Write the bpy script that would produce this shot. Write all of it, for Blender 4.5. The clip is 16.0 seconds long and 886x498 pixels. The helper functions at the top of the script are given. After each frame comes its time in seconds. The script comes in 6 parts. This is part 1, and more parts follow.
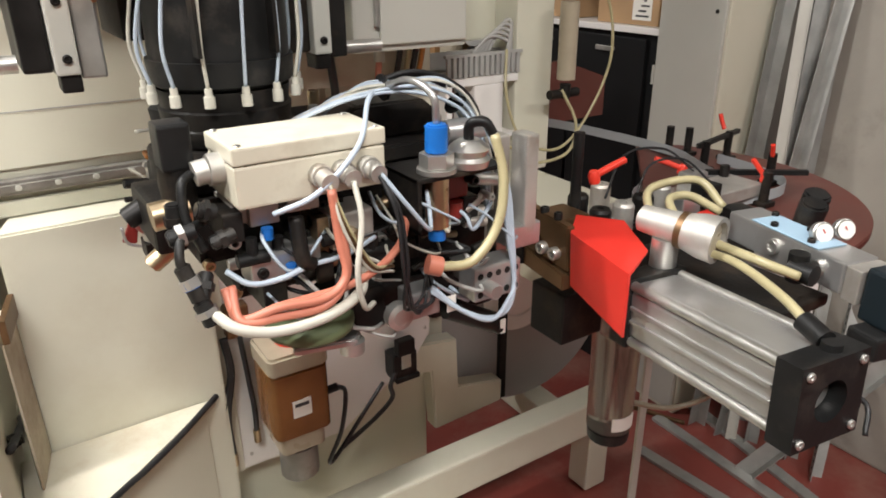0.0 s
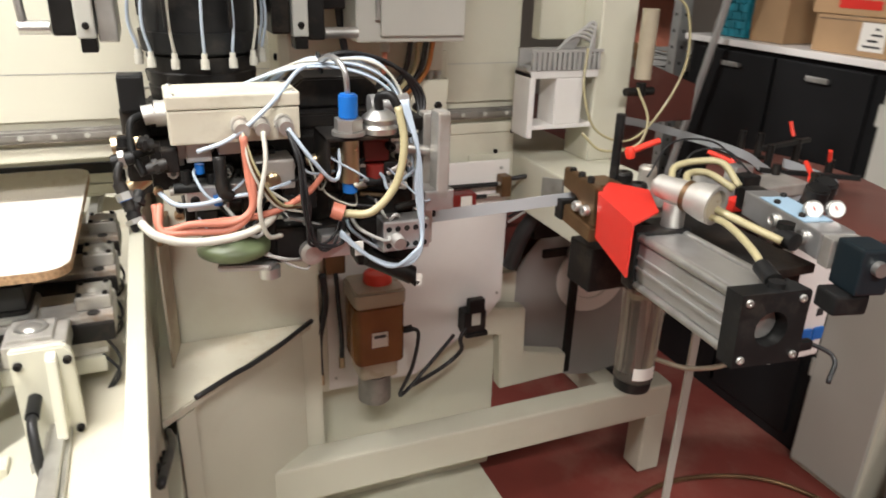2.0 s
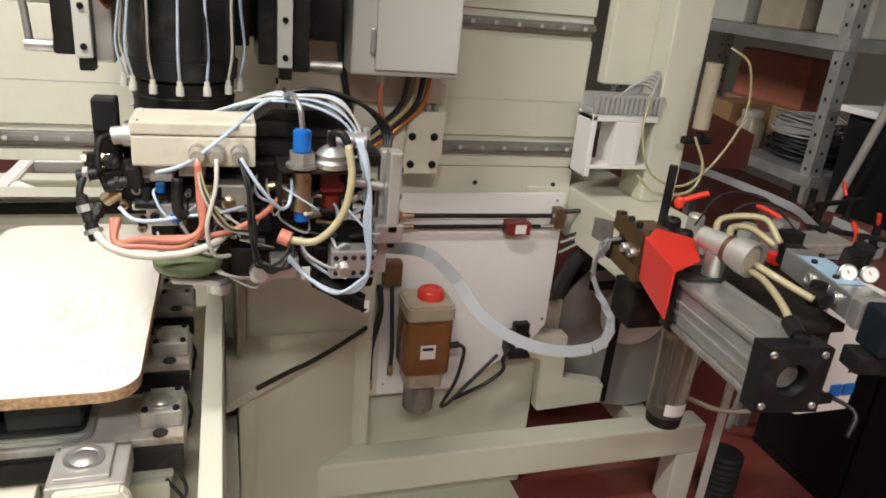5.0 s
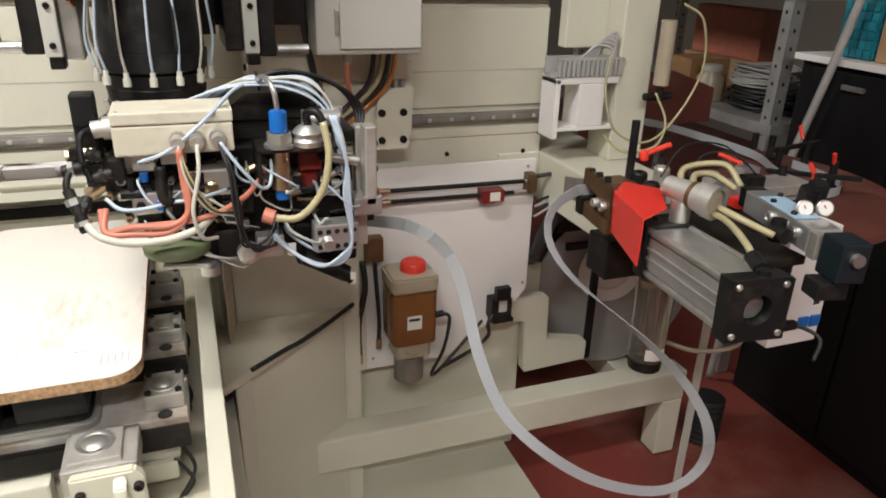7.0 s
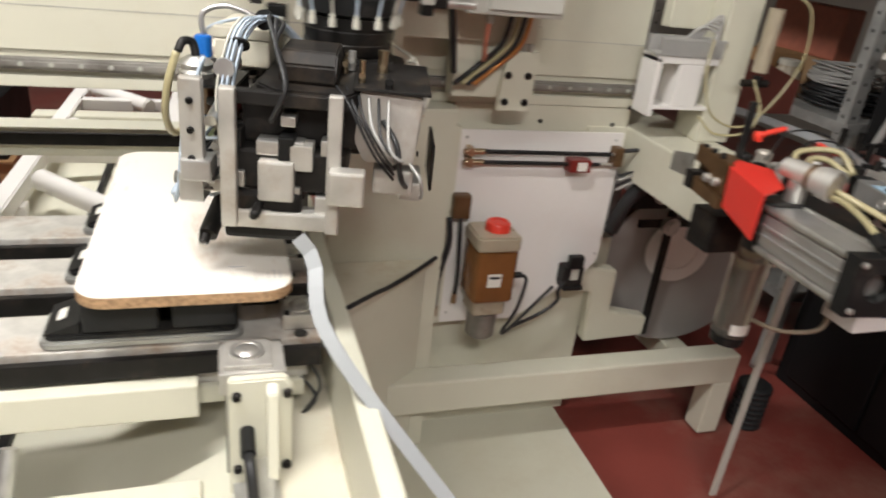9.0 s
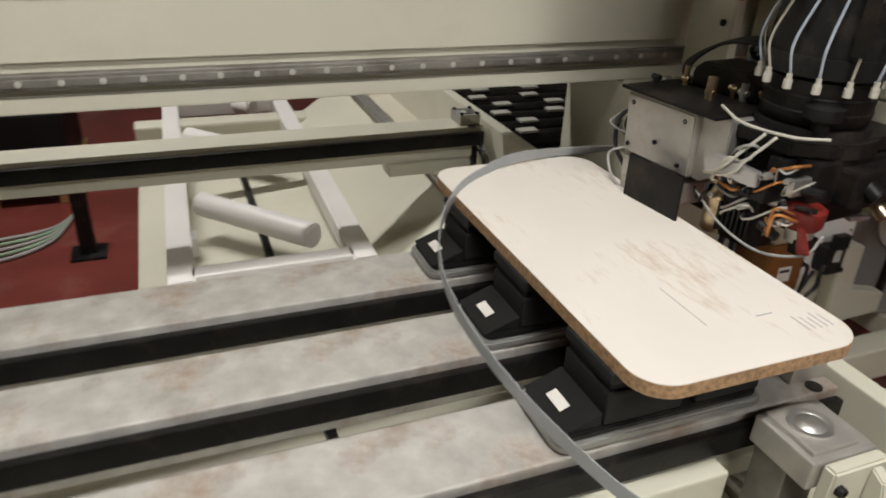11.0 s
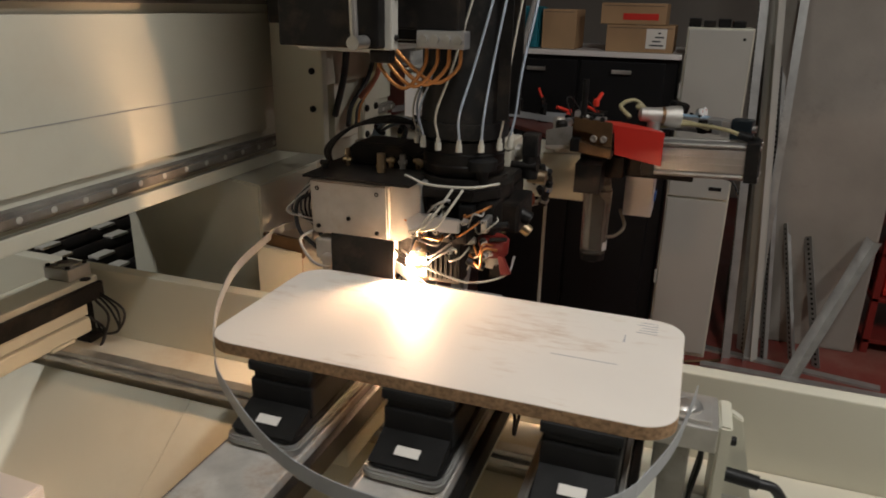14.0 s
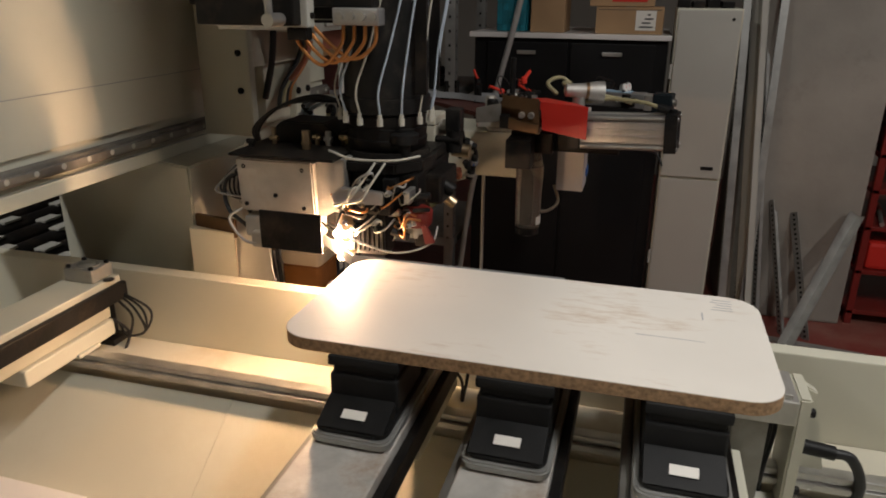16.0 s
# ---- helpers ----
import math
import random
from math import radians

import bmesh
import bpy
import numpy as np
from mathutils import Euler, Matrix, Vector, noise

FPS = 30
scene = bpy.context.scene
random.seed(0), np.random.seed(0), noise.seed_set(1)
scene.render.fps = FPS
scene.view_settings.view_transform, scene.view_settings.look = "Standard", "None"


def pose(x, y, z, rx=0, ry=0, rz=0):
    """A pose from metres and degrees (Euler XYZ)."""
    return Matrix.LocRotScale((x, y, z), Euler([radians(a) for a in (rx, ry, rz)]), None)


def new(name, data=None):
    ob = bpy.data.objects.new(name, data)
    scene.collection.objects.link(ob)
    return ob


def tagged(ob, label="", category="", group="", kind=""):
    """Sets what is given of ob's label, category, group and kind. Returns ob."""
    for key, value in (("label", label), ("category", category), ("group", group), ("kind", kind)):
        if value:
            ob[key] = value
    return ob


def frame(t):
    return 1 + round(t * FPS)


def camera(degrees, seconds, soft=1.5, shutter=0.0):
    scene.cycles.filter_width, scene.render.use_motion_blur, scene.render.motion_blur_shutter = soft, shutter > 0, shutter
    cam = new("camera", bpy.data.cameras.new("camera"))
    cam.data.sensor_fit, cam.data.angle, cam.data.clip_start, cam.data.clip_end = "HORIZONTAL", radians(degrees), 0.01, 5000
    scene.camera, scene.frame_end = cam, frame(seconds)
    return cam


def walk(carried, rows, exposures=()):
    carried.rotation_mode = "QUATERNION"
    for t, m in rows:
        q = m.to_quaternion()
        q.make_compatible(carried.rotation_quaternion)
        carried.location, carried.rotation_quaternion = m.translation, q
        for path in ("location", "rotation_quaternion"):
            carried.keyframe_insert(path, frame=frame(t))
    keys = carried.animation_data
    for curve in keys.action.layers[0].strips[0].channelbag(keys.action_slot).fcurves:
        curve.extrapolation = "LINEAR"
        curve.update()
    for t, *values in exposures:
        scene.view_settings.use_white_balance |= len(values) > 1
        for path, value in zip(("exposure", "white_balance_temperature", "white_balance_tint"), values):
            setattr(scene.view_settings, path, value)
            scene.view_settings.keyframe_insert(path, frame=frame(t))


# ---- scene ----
cam = camera(64.52, 16.0, soft=1.8, shutter=0.5)
PATH = [
    (0, 0.1, -0.536, 1.396, 67.04, 0.32, -33.08),
    (0.5, 0.101, -0.541, 1.391, 67.13, 0.63, -32.72),
    (1, 0.095, -0.508, 1.395, 67.03, -1.26, -31.15),
    (1.5, 0.087, -0.421, 1.386, 66.95, -1.76, -26.66),
    (2, 0.071, -0.315, 1.39, 67.63, -1.67, -21.96),
    (2.5, 0.047, -0.196, 1.407, 68.5, -3.99, -17.65),
    (3, 0.015, -0.075, 1.43, 68.44, -5.18, -15.65),
    (5.3, 0.025, 0.043, 1.447, 68.61, -5.1, -16.6),
    (5.5, 0.021, 0.043, 1.45, 69.15, -4.95, -16.93),
    (6, 0.018, 0.037, 1.455, 69.63, -4.11, -17.43),
    (6.5, 0.016, 0.016, 1.441, 68.24, -1.66, -18.97),
    (7, 0.005, -0.004, 1.441, 67.08, -1.53, -19.74),
    (7.5, -0.023, -0.032, 1.445, 66.33, -2.3, -19.82),
    (8, -0.072, -0.071, 1.454, 65.87, -3.38, -19.91),
    (8.5, -0.112, -0.079, 1.456, 65.74, -3.91, -18.99),
    (9, -0.195, -0.019, 1.417, 64.76, -6.07, -16.32),
    (9.5, -0.396, 0.181, 1.415, 62.56, -5.84, -11.45),
    (9.7, -0.470, 0.217, 1.395, 63.26, -3.50, -9.27),
    (11.8, -0.948, 0.608, 1.329, 64.06, -0.33, -42.05),
    (12.1, -1.002, 0.634, 1.333, 66.29, 0.92, -53.30),
    (12.5, -1.085, 0.675, 1.347, 68.25, -0.93, -64.59),
    (13, -1.103, 0.756, 1.343, 70.85, -1.12, -66.56),
    (13.5, -1.091, 0.855, 1.345, 71.06, -0.73, -68.89),
    (14, -1.127, 0.947, 1.342, 70.72, -1.19, -70.32),
    (14.5, -1.149, 1.028, 1.335, 70.64, -0.45, -73.57),
    (15, -1.160, 1.061, 1.337, 70.13, 0.80, -76.00),
    (15.5, -1.149, 1.085, 1.322, 70.34, 0.31, -75.60),
    (16, -1.158, 1.113, 1.326, 69.91, -0.42, -74.30),
]
walk(cam, [(r[0], pose(*r[1:])) for r in PATH],
     exposures=[(0, 0.12), (1.5, 0.22), (2.5, 0.16), (5.5, -0.2), (7.0, -0.24), (8.5, -0.1), (9.0, -0.06), (9.5, -0.2), (9.7, -0.25), (11.8, -1.25), (12.3, -1.4), (13.0, -1.5), (16.0, -1.58)])

# ---- light: warm ceiling tubes in a closed workshop ----
FLOOR = -0.13
CEIL = 3.1
world = bpy.data.worlds.new("world")
world.use_nodes = True
world.node_tree.nodes["Background"].inputs[0].default_value = (0.9, 0.85, 0.78, 1)
world.node_tree.nodes["Background"].inputs[1].default_value = 0.008
scene.world = world


def lamp(name, at, size, size_y, power, colour=(1.0, 0.985, 0.96)):
    d = bpy.data.lights.new(name, "AREA")
    d.shape, d.size, d.size_y, d.energy, d.color = "RECTANGLE", size, size_y, power, colour
    ob = new(name, d)
    ob.location = at
    return ob


# unseen tubes, set where brightness needs them; the third is added for the floor
TUBES = [(-0.8, 0.45, 84), (-0.4, -1.4, 90), (2.0, -1.8, 32), (-1.2, 3.1, 95)]
for tx, ty, tp in TUBES:
    lamp("tube_light", (tx, ty, CEIL - 0.16), 1.2, 0.18, tp)


# ---- materials ----
def mat(name, col, rough=0.5, metal=0.0, var=0.15, scale=8.0, bump=0.05, fine=120.0, dirt=None, dirt_amt=0.0,
        dirt_scale=3.0, spec=0.5, per_object=0.0, trans=0.0, emit=0.0, alpha=1.0):
    m = bpy.data.materials.new(name)
    m.use_nodes = True
    nt = m.node_tree
    b = nt.nodes["Principled BSDF"]
    b.inputs["Roughness"].default_value = rough
    b.inputs["Metallic"].default_value = metal
    b.inputs["Specular IOR Level"].default_value = spec
    b.inputs["Transmission Weight"].default_value = trans
    tc = nt.nodes.new("ShaderNodeTexCoord")
    n1 = nt.nodes.new("ShaderNodeTexNoise")
    n1.inputs["Scale"].default_value = scale
    n1.inputs["Detail"].default_value = 6
    nt.links.new(tc.outputs["Object"], n1.inputs["Vector"])
    ramp = nt.nodes.new("ShaderNodeMapRange")
    ramp.inputs["From Min"].default_value, ramp.inputs["From Max"].default_value = 0.3, 0.7
    ramp.inputs["To Min"].default_value, ramp.inputs["To Max"].default_value = 1 - var, 1 + var * 0.6
    nt.links.new(n1.outputs["Fac"], ramp.inputs["Value"])
    mul = nt.nodes.new("ShaderNodeMix")
    mul.data_type, mul.blend_type = "RGBA", "MULTIPLY"
    mul.inputs[0].default_value = 1.0
    mul.inputs[6].default_value = (*col, 1)
    nt.links.new(ramp.outputs["Result"], mul.inputs[7])
    out = mul.outputs[2]
    if dirt:
        n2 = nt.nodes.new("ShaderNodeTexNoise")
        n2.inputs["Scale"].default_value = dirt_scale
        n2.inputs["Detail"].default_value = 9
        n2.inputs["Roughness"].default_value = 0.7
        nt.links.new(tc.outputs["Object"], n2.inputs["Vector"])
        r2 = nt.nodes.new("ShaderNodeMapRange")
        r2.inputs["From Min"].default_value, r2.inputs["From Max"].default_value = 0.52, 0.72
        r2.inputs["To Max"].default_value = dirt_amt
        nt.links.new(n2.outputs["Fac"], r2.inputs["Value"])
        mx = nt.nodes.new("ShaderNodeMix")
        mx.data_type = "RGBA"
        nt.links.new(r2.outputs["Result"], mx.inputs[0])
        nt.links.new(out, mx.inputs[6])
        mx.inputs[7].default_value = (*dirt, 1)
        out = mx.outputs[2]
    if per_object:
        oi = nt.nodes.new("ShaderNodeObjectInfo")
        r3 = nt.nodes.new("ShaderNodeMapRange")
        r3.inputs["To Min"].default_value, r3.inputs["To Max"].default_value = 1 - per_object, 1 + per_object
        nt.links.new(oi.outputs["Random"], r3.inputs["Value"])
        m3 = nt.nodes.new("ShaderNodeMix")
        m3.data_type, m3.blend_type = "RGBA", "MULTIPLY"
        m3.inputs[0].default_value = 1
        nt.links.new(out, m3.inputs[6])
        nt.links.new(r3.outputs["Result"], m3.inputs[7])
        out = m3.outputs[2]
    nt.links.new(out, b.inputs["Base Color"])
    rr = nt.nodes.new("ShaderNodeMapRange")
    rr.inputs["To Min"].default_value, rr.inputs["To Max"].default_value = max(rough - 0.12, 0.03), min(rough + 0.15, 1)
    nt.links.new(n1.outputs["Fac"], rr.inputs["Value"])
    nt.links.new(rr.outputs["Result"], b.inputs["Roughness"])
    if bump:
        n3 = nt.nodes.new("ShaderNodeTexNoise")
        n3.inputs["Scale"].default_value = fine
        n3.inputs["Detail"].default_value = 4
        nt.links.new(tc.outputs["Object"], n3.inputs["Vector"])
        bp = nt.nodes.new("ShaderNodeBump")
        bp.inputs["Strength"].default_value = bump
        bp.inputs["Distance"].default_value = 0.004
        nt.links.new(n3.outputs["Fac"], bp.inputs["Height"])
        nt.links.new(bp.outputs["Normal"], b.inputs["Normal"])
    if emit:
        b.inputs["Emission Color"].default_value = (*col, 1)
        b.inputs["Emission Strength"].default_value = emit
    return m


CREAM = mat("cream_paint", (0.62, 0.6, 0.49), 0.42, var=0.06, scale=2.5, bump=0.03, fine=260, dirt=(0.42, 0.34, 0.22), dirt_amt=0.25, dirt_scale=2.2)
RUSTY = mat("grease_stained_paint", (0.52, 0.46, 0.35), 0.6, var=0.15, scale=5, bump=0.06, dirt=(0.24, 0.13, 0.06), dirt_amt=0.9, dirt_scale=4)
CREAM_DUSTY = mat("dusty_cream_paint", (0.6, 0.56, 0.45), 0.6, var=0.1, scale=4, bump=0.06, dirt=(0.44, 0.31, 0.18), dirt_amt=0.55, dirt_scale=5)
WHITE_PANEL = mat("white_panel", (0.78, 0.75, 0.72), 0.35, var=0.04, scale=3, bump=0.015, dirt=(0.5, 0.44, 0.36), dirt_amt=0.15, dirt_scale=3)
GREY_PAINT = mat("light_grey_paint", (0.48, 0.47, 0.42), 0.45, var=0.06, scale=3, bump=0.03)
RED_FLOOR = mat("red_floor_paint", (0.21, 0.045, 0.035), 0.38, var=0.25, scale=3, bump=0.06, fine=60, dirt=(0.3, 0.17, 0.13), dirt_amt=0.6, dirt_scale=2.4)
CONCRETE = mat("concrete", (0.33, 0.305, 0.265), 0.8, var=0.2, scale=3, bump=0.3, fine=35, dirt=(0.12, 0.1, 0.08), dirt_amt=0.55, dirt_scale=2.6)
WHITEWASH = mat("whitewashed_ceiling", (0.52, 0.5, 0.46), 0.8, var=0.08, scale=2, bump=0.08, fine=40)
PLASTER = mat("plaster", (0.34, 0.32, 0.28), 0.8, var=0.08, scale=2, bump=0.1, fine=40)
STEEL = mat("brushed_steel", (0.55, 0.54, 0.51), 0.36, 0.85, var=0.2, scale=25, bump=0.06, fine=300)
RAIL = mat("dull_rail_steel", (0.3, 0.285, 0.26), 0.5, 0.7, var=0.25, scale=20, bump=0.05, dirt=(0.08, 0.06, 0.045), dirt_amt=0.6, dirt_scale=7)
ALU = mat("aluminium", (0.55, 0.545, 0.535), 0.33, 0.8, var=0.1, scale=20, bump=0.05, fine=280, dirt=(0.3, 0.25, 0.2), dirt_amt=0.3, dirt_scale=8)
DULL_ALU = mat("dull_cast_aluminium", (0.55, 0.53, 0.49), 0.52, 0.75, var=0.2, scale=16, bump=0.12, fine=160, dirt=(0.36, 0.24, 0.14), dirt_amt=0.5, dirt_scale=9)
CONSOLE = mat("stained_console_metal", (0.54, 0.52, 0.48), 0.5, 0.25, var=0.25, scale=22, bump=0.2, fine=90, dirt=(0.3, 0.17, 0.085), dirt_amt=0.85, dirt_scale=7)
DARK = mat("black_oxide_metal", (0.016, 0.0145, 0.0135), 0.45, 0.3, var=0.5, scale=14, bump=0.1, fine=140, dirt=(0.1, 0.07, 0.045), dirt_amt=0.4, dirt_scale=12, spec=0.25)
BLACK = mat("black_plastic", (0.011, 0.011, 0.011), 0.45, var=0.4, scale=20, bump=0.05, dirt=(0.12, 0.1, 0.08), dirt_amt=0.3, dirt_scale=14, spec=0.25)
RUBBER = mat("black_rubber", (0.02, 0.02, 0.02), 0.6, var=0.3, scale=12, bump=0.08, spec=0.25)
BOX_WHITE = mat("ivory_plastic", (0.6, 0.56, 0.45), 0.4, var=0.05, scale=12, bump=0.03, dirt=(0.3, 0.24, 0.16), dirt_amt=0.35, dirt_scale=16)
BRONZE = mat("brown_anodised_metal", (0.17, 0.1, 0.05), 0.4, 0.7, var=0.3, scale=18, bump=0.08)
RED = mat("red_enamel", (0.62, 0.03, 0.02), 0.38, var=0.08, scale=9, bump=0.03)
REDPLASTIC = mat("red_plastic", (0.7, 0.045, 0.025), 0.35, var=0.06, scale=12, bump=0.02)
ORANGE_HOSE = mat("orange_hose", (0.5, 0.17, 0.11), 0.42, var=0.12, scale=30, bump=0.02)
WHITE_HOSE = mat("white_hose", (0.52, 0.5, 0.43), 0.4, var=0.1, scale=30, bump=0.02)
BLUE_HOSE = mat("pale_blue_hose", (0.43, 0.5, 0.58), 0.35, var=0.1, scale=30, bump=0.02)
YELLOW_HOSE = mat("yellowed_clear_hose", (0.4, 0.35, 0.2), 0.3, var=0.12, scale=30, bump=0.02)
BLACK_HOSE = mat("black_cable", (0.016, 0.016, 0.017), 0.45, var=0.3, scale=30, bump=0.02)
COPPER_HOSE = mat("copper_hose", (0.52, 0.22, 0.07), 0.35, 0.6, var=0.2, scale=30, bump=0.03)
BLUE = mat("blue_plastic", (0.01, 0.14, 0.5), 0.35, var=0.1, bump=0.02)
BRASS = mat("nickel_brass", (0.55, 0.43, 0.28), 0.3, 1.0, var=0.2, scale=30, bump=0.04)
OIL = mat("amber_oil", (0.2, 0.085, 0.025), 0.2, var=0.25, scale=9, bump=0.03, spec=0.6)
CLOUDY = mat("cloudy_plastic", (0.4, 0.34, 0.25), 0.3, var=0.15, scale=14, bump=0.03)
SMOKE = mat("smoked_plastic", (0.62, 0.58, 0.5), 0.12, var=0.1, scale=12, bump=0.01, spec=0.6, trans=0.9)
GREEN = mat("green_cast_cover", (0.1, 0.125, 0.06), 0.45, var=0.2, scale=10, bump=0.05)
BAND = mat("grey_edge_band", (0.37, 0.385, 0.395), 0.45, var=0.04, scale=6, bump=0.01)
TRAY = mat("brown_hardboard", (0.12, 0.035, 0.026), 0.42, var=0.25, scale=5, bump=0.05, dirt=(0.22, 0.12, 0.09), dirt_amt=0.5, dirt_scale=4)
CARTON = mat("cardboard", (0.4, 0.25, 0.13), 0.8, var=0.15, scale=6, bump=0.1)
PAPER = mat("paper_label", (0.75, 0.72, 0.66), 0.6, var=0.05, bump=0.0)
TEAL = mat("teal_plastic", (0.01, 0.19, 0.25), 0.45, var=0.3, scale=20, bump=0.1, per_object=0.25)
GALV = mat("galvanised_slotted_steel", (0.42, 0.42, 0.4), 0.45, 0.6, var=0.2, scale=14, bump=0.08, dirt=(0.2, 0.17, 0.13), dirt_amt=0.4, dirt_scale=6)
INK = mat("dark_ink", (0.03, 0.03, 0.03), 0.6, var=0.1, bump=0)
GRAPHITE = mat("pencil_graphite", (0.33, 0.33, 0.36), 0.5, var=0.2, bump=0)
DIAL = mat("white_dial", (0.8, 0.78, 0.74), 0.3, var=0.03, bump=0)
GREEN_CABLE = mat("pale_green_cable", (0.3, 0.42, 0.28), 0.5, var=0.2, scale=10, bump=0.02)
CABLE_GREY = mat("grey_cable", (0.38, 0.37, 0.35), 0.5, var=0.2, scale=10, bump=0.02)
RED_CAB = mat("red_cabinet_paint", (0.19, 0.016, 0.012), 0.4, var=0.2, scale=4, bump=0.03, dirt=(0.1, 0.03, 0.02), dirt_amt=0.5)
YELLOW = mat("yellow_plastic", (0.7, 0.4, 0.02), 0.4, var=0.1, bump=0.02)
BLACK_CAB = mat("black_lacquer", (0.007, 0.007, 0.0075), 0.5, var=0.3, scale=5, bump=0.03, spec=0.25)
WOODY = mat("raw_wood", (0.36, 0.2, 0.09), 0.6, var=0.25, scale=7, bump=0.1)
GLOW = mat("glowing_quartz", (1.0, 0.62, 0.36), 0.4, var=0.05, bump=0, emit=5600.0)
TUBE_GLOW = mat("lit_fluorescent_tube", (1.0, 0.9, 0.75), 0.4, var=0.0, bump=0, emit=6.0)
GLASS = mat("glass", (0.9, 0.92, 0.92), 0.05, var=0.02, bump=0, trans=1.0)


def board_top():
    m = mat("white_melamine_with_sawdust", (0.78, 0.73, 0.66), 0.5, var=0.05, scale=5, bump=0.04, fine=90)
    nt = m.node_tree
    b = nt.nodes["Principled BSDF"]
    src = b.inputs["Base Color"].links[0].from_socket
    tc = nt.nodes.new("ShaderNodeTexCoord")
    mp = nt.nodes.new("ShaderNodeMapping")
    mp.inputs["Scale"].default_value = (22, 5, 1)
    nt.links.new(tc.outputs["Object"], mp.inputs["Vector"])
    n = nt.nodes.new("ShaderNodeTexNoise")
    n.inputs["Scale"].default_value, n.inputs["Detail"].default_value, n.inputs["Roughness"].default_value = 2.6, 10, 0.75
    nt.links.new(mp.outputs["Vector"], n.inputs["Vector"])
    # sawdust lies thicker in large patches
    n2 = nt.nodes.new("ShaderNodeTexNoise")
    n2.inputs["Scale"].default_value, n2.inputs["Detail"].default_value = 4.5, 3
    nt.links.new(tc.outputs["Object"], n2.inputs["Vector"])
    mu = nt.nodes.new("ShaderNodeMath")
    mu.operation = "MULTIPLY"
    nt.links.new(n.outputs["Fac"], mu.inputs[0])
    nt.links.new(n2.outputs["Fac"], mu.inputs[1])
    r = nt.nodes.new("ShaderNodeMapRange")
    r.inputs["From Min"].default_value, r.inputs["From Max"].default_value, r.inputs["To Max"].default_value = 0.29, 0.44, 0.6
    nt.links.new(mu.outputs[0], r.inputs["Value"])
    mx = nt.nodes.new("ShaderNodeMix")
    mx.data_type = "RGBA"
    nt.links.new(r.outputs["Result"], mx.inputs[0])
    nt.links.new(src, mx.inputs[6])
    mx.inputs[7].default_value = (0.45, 0.29, 0.16, 1)
    nt.links.new(mx.outputs[2], b.inputs["Base Color"])
    return m


BOARD = board_top()
CHIP = mat("chipboard_edge", (0.42, 0.26, 0.14), 0.75, var=0.45, scale=160, bump=0.3, fine=300)


# ---- mesh helpers ----
def obj(name, bm, material, parent=None, label="", origin=(0, 0, 0), smooth=False, kind=""):
    o = Vector(origin)
    for v in bm.verts:
        v.co -= o
    me = bpy.data.meshes.new(name)
    if smooth:
        # broad faces stay flat beside their narrow rounded edges
        for fc in bm.faces:
            fc.smooth = True
        for e in bm.edges:
            if len(e.link_faces) == 2:
                a1, a2 = sorted(fc.calc_area() for fc in e.link_faces)
                ang = e.calc_face_angle(0)
                e.smooth = not (ang > 0.9 or (ang > 0.2 and a2 > 4 * a1))
    bm.to_mesh(me)
    bm.free()
    me.materials.append(material)
    ob = new(name, me)
    if parent is not None:
        ob.parent = parent
    if label or kind:
        tagged(ob, label=label, kind=kind)
    return ob


ORIGIN = {}


def thing(name, origin, label, category, group=""):
    e = new(name)
    e.location = origin
    ORIGIN[e.name] = Vector(origin)
    return tagged(e, label=label, category=category, group=group)


def root(o):
    while o.parent is not None:
        o = o.parent
    return o


def part(name, bm, material, parent, label="", smooth=True):
    return obj(name, bm, material, parent, label, ORIGIN[root(parent).name], smooth)


def box(x0, x1, y0, y1, z0, z1, bev=0.0, bm=None):
    own = bm is None
    b2 = bmesh.new()
    bmesh.ops.create_cube(b2, size=1)
    for v in b2.verts:
        v.co = Vector(((x0 + x1) / 2 + v.co.x * (x1 - x0), (y0 + y1) / 2 + v.co.y * (y1 - y0), (z0 + z1) / 2 + v.co.z * (z1 - z0)))
    if bev:
        bmesh.ops.bevel(b2, geom=b2.edges[:], offset=bev, segments=2, profile=0.6, affect="EDGES")
    return b2 if own else merge(bm, b2)


def merge(bm, b2):
    me = bpy.data.meshes.new("tmp")
    b2.to_mesh(me)
    b2.free()
    bm.from_mesh(me)
    bpy.data.meshes.remove(me)
    return bm


def join(*parts_):
    bm = bmesh.new()
    for p in parts_:
        merge(bm, p)
    return bm


def xform(bm, m):
    bmesh.ops.transform(bm, matrix=m, verts=bm.verts[:])
    return bm


def rod(a, b, r, r2=None, seg=16, bev=0.0):
    a, b = Vector(a), Vector(b)
    d = b - a
    bm = bmesh.new()
    bmesh.ops.create_cone(bm, cap_ends=True, segments=seg, radius1=r, radius2=r if r2 is None else r2, depth=d.length)
    if bev:
        caps = [e for e in bm.edges if abs(e.verts[0].co.z - e.verts[1].co.z) < 1e-6]
        bmesh.ops.bevel(bm, geom=caps, offset=bev, segments=2, affect="EDGES")
    q = d.to_track_quat("Z", "Y").to_matrix().to_4x4()
    return xform(bm, Matrix.Translation((a + b) / 2) @ q)


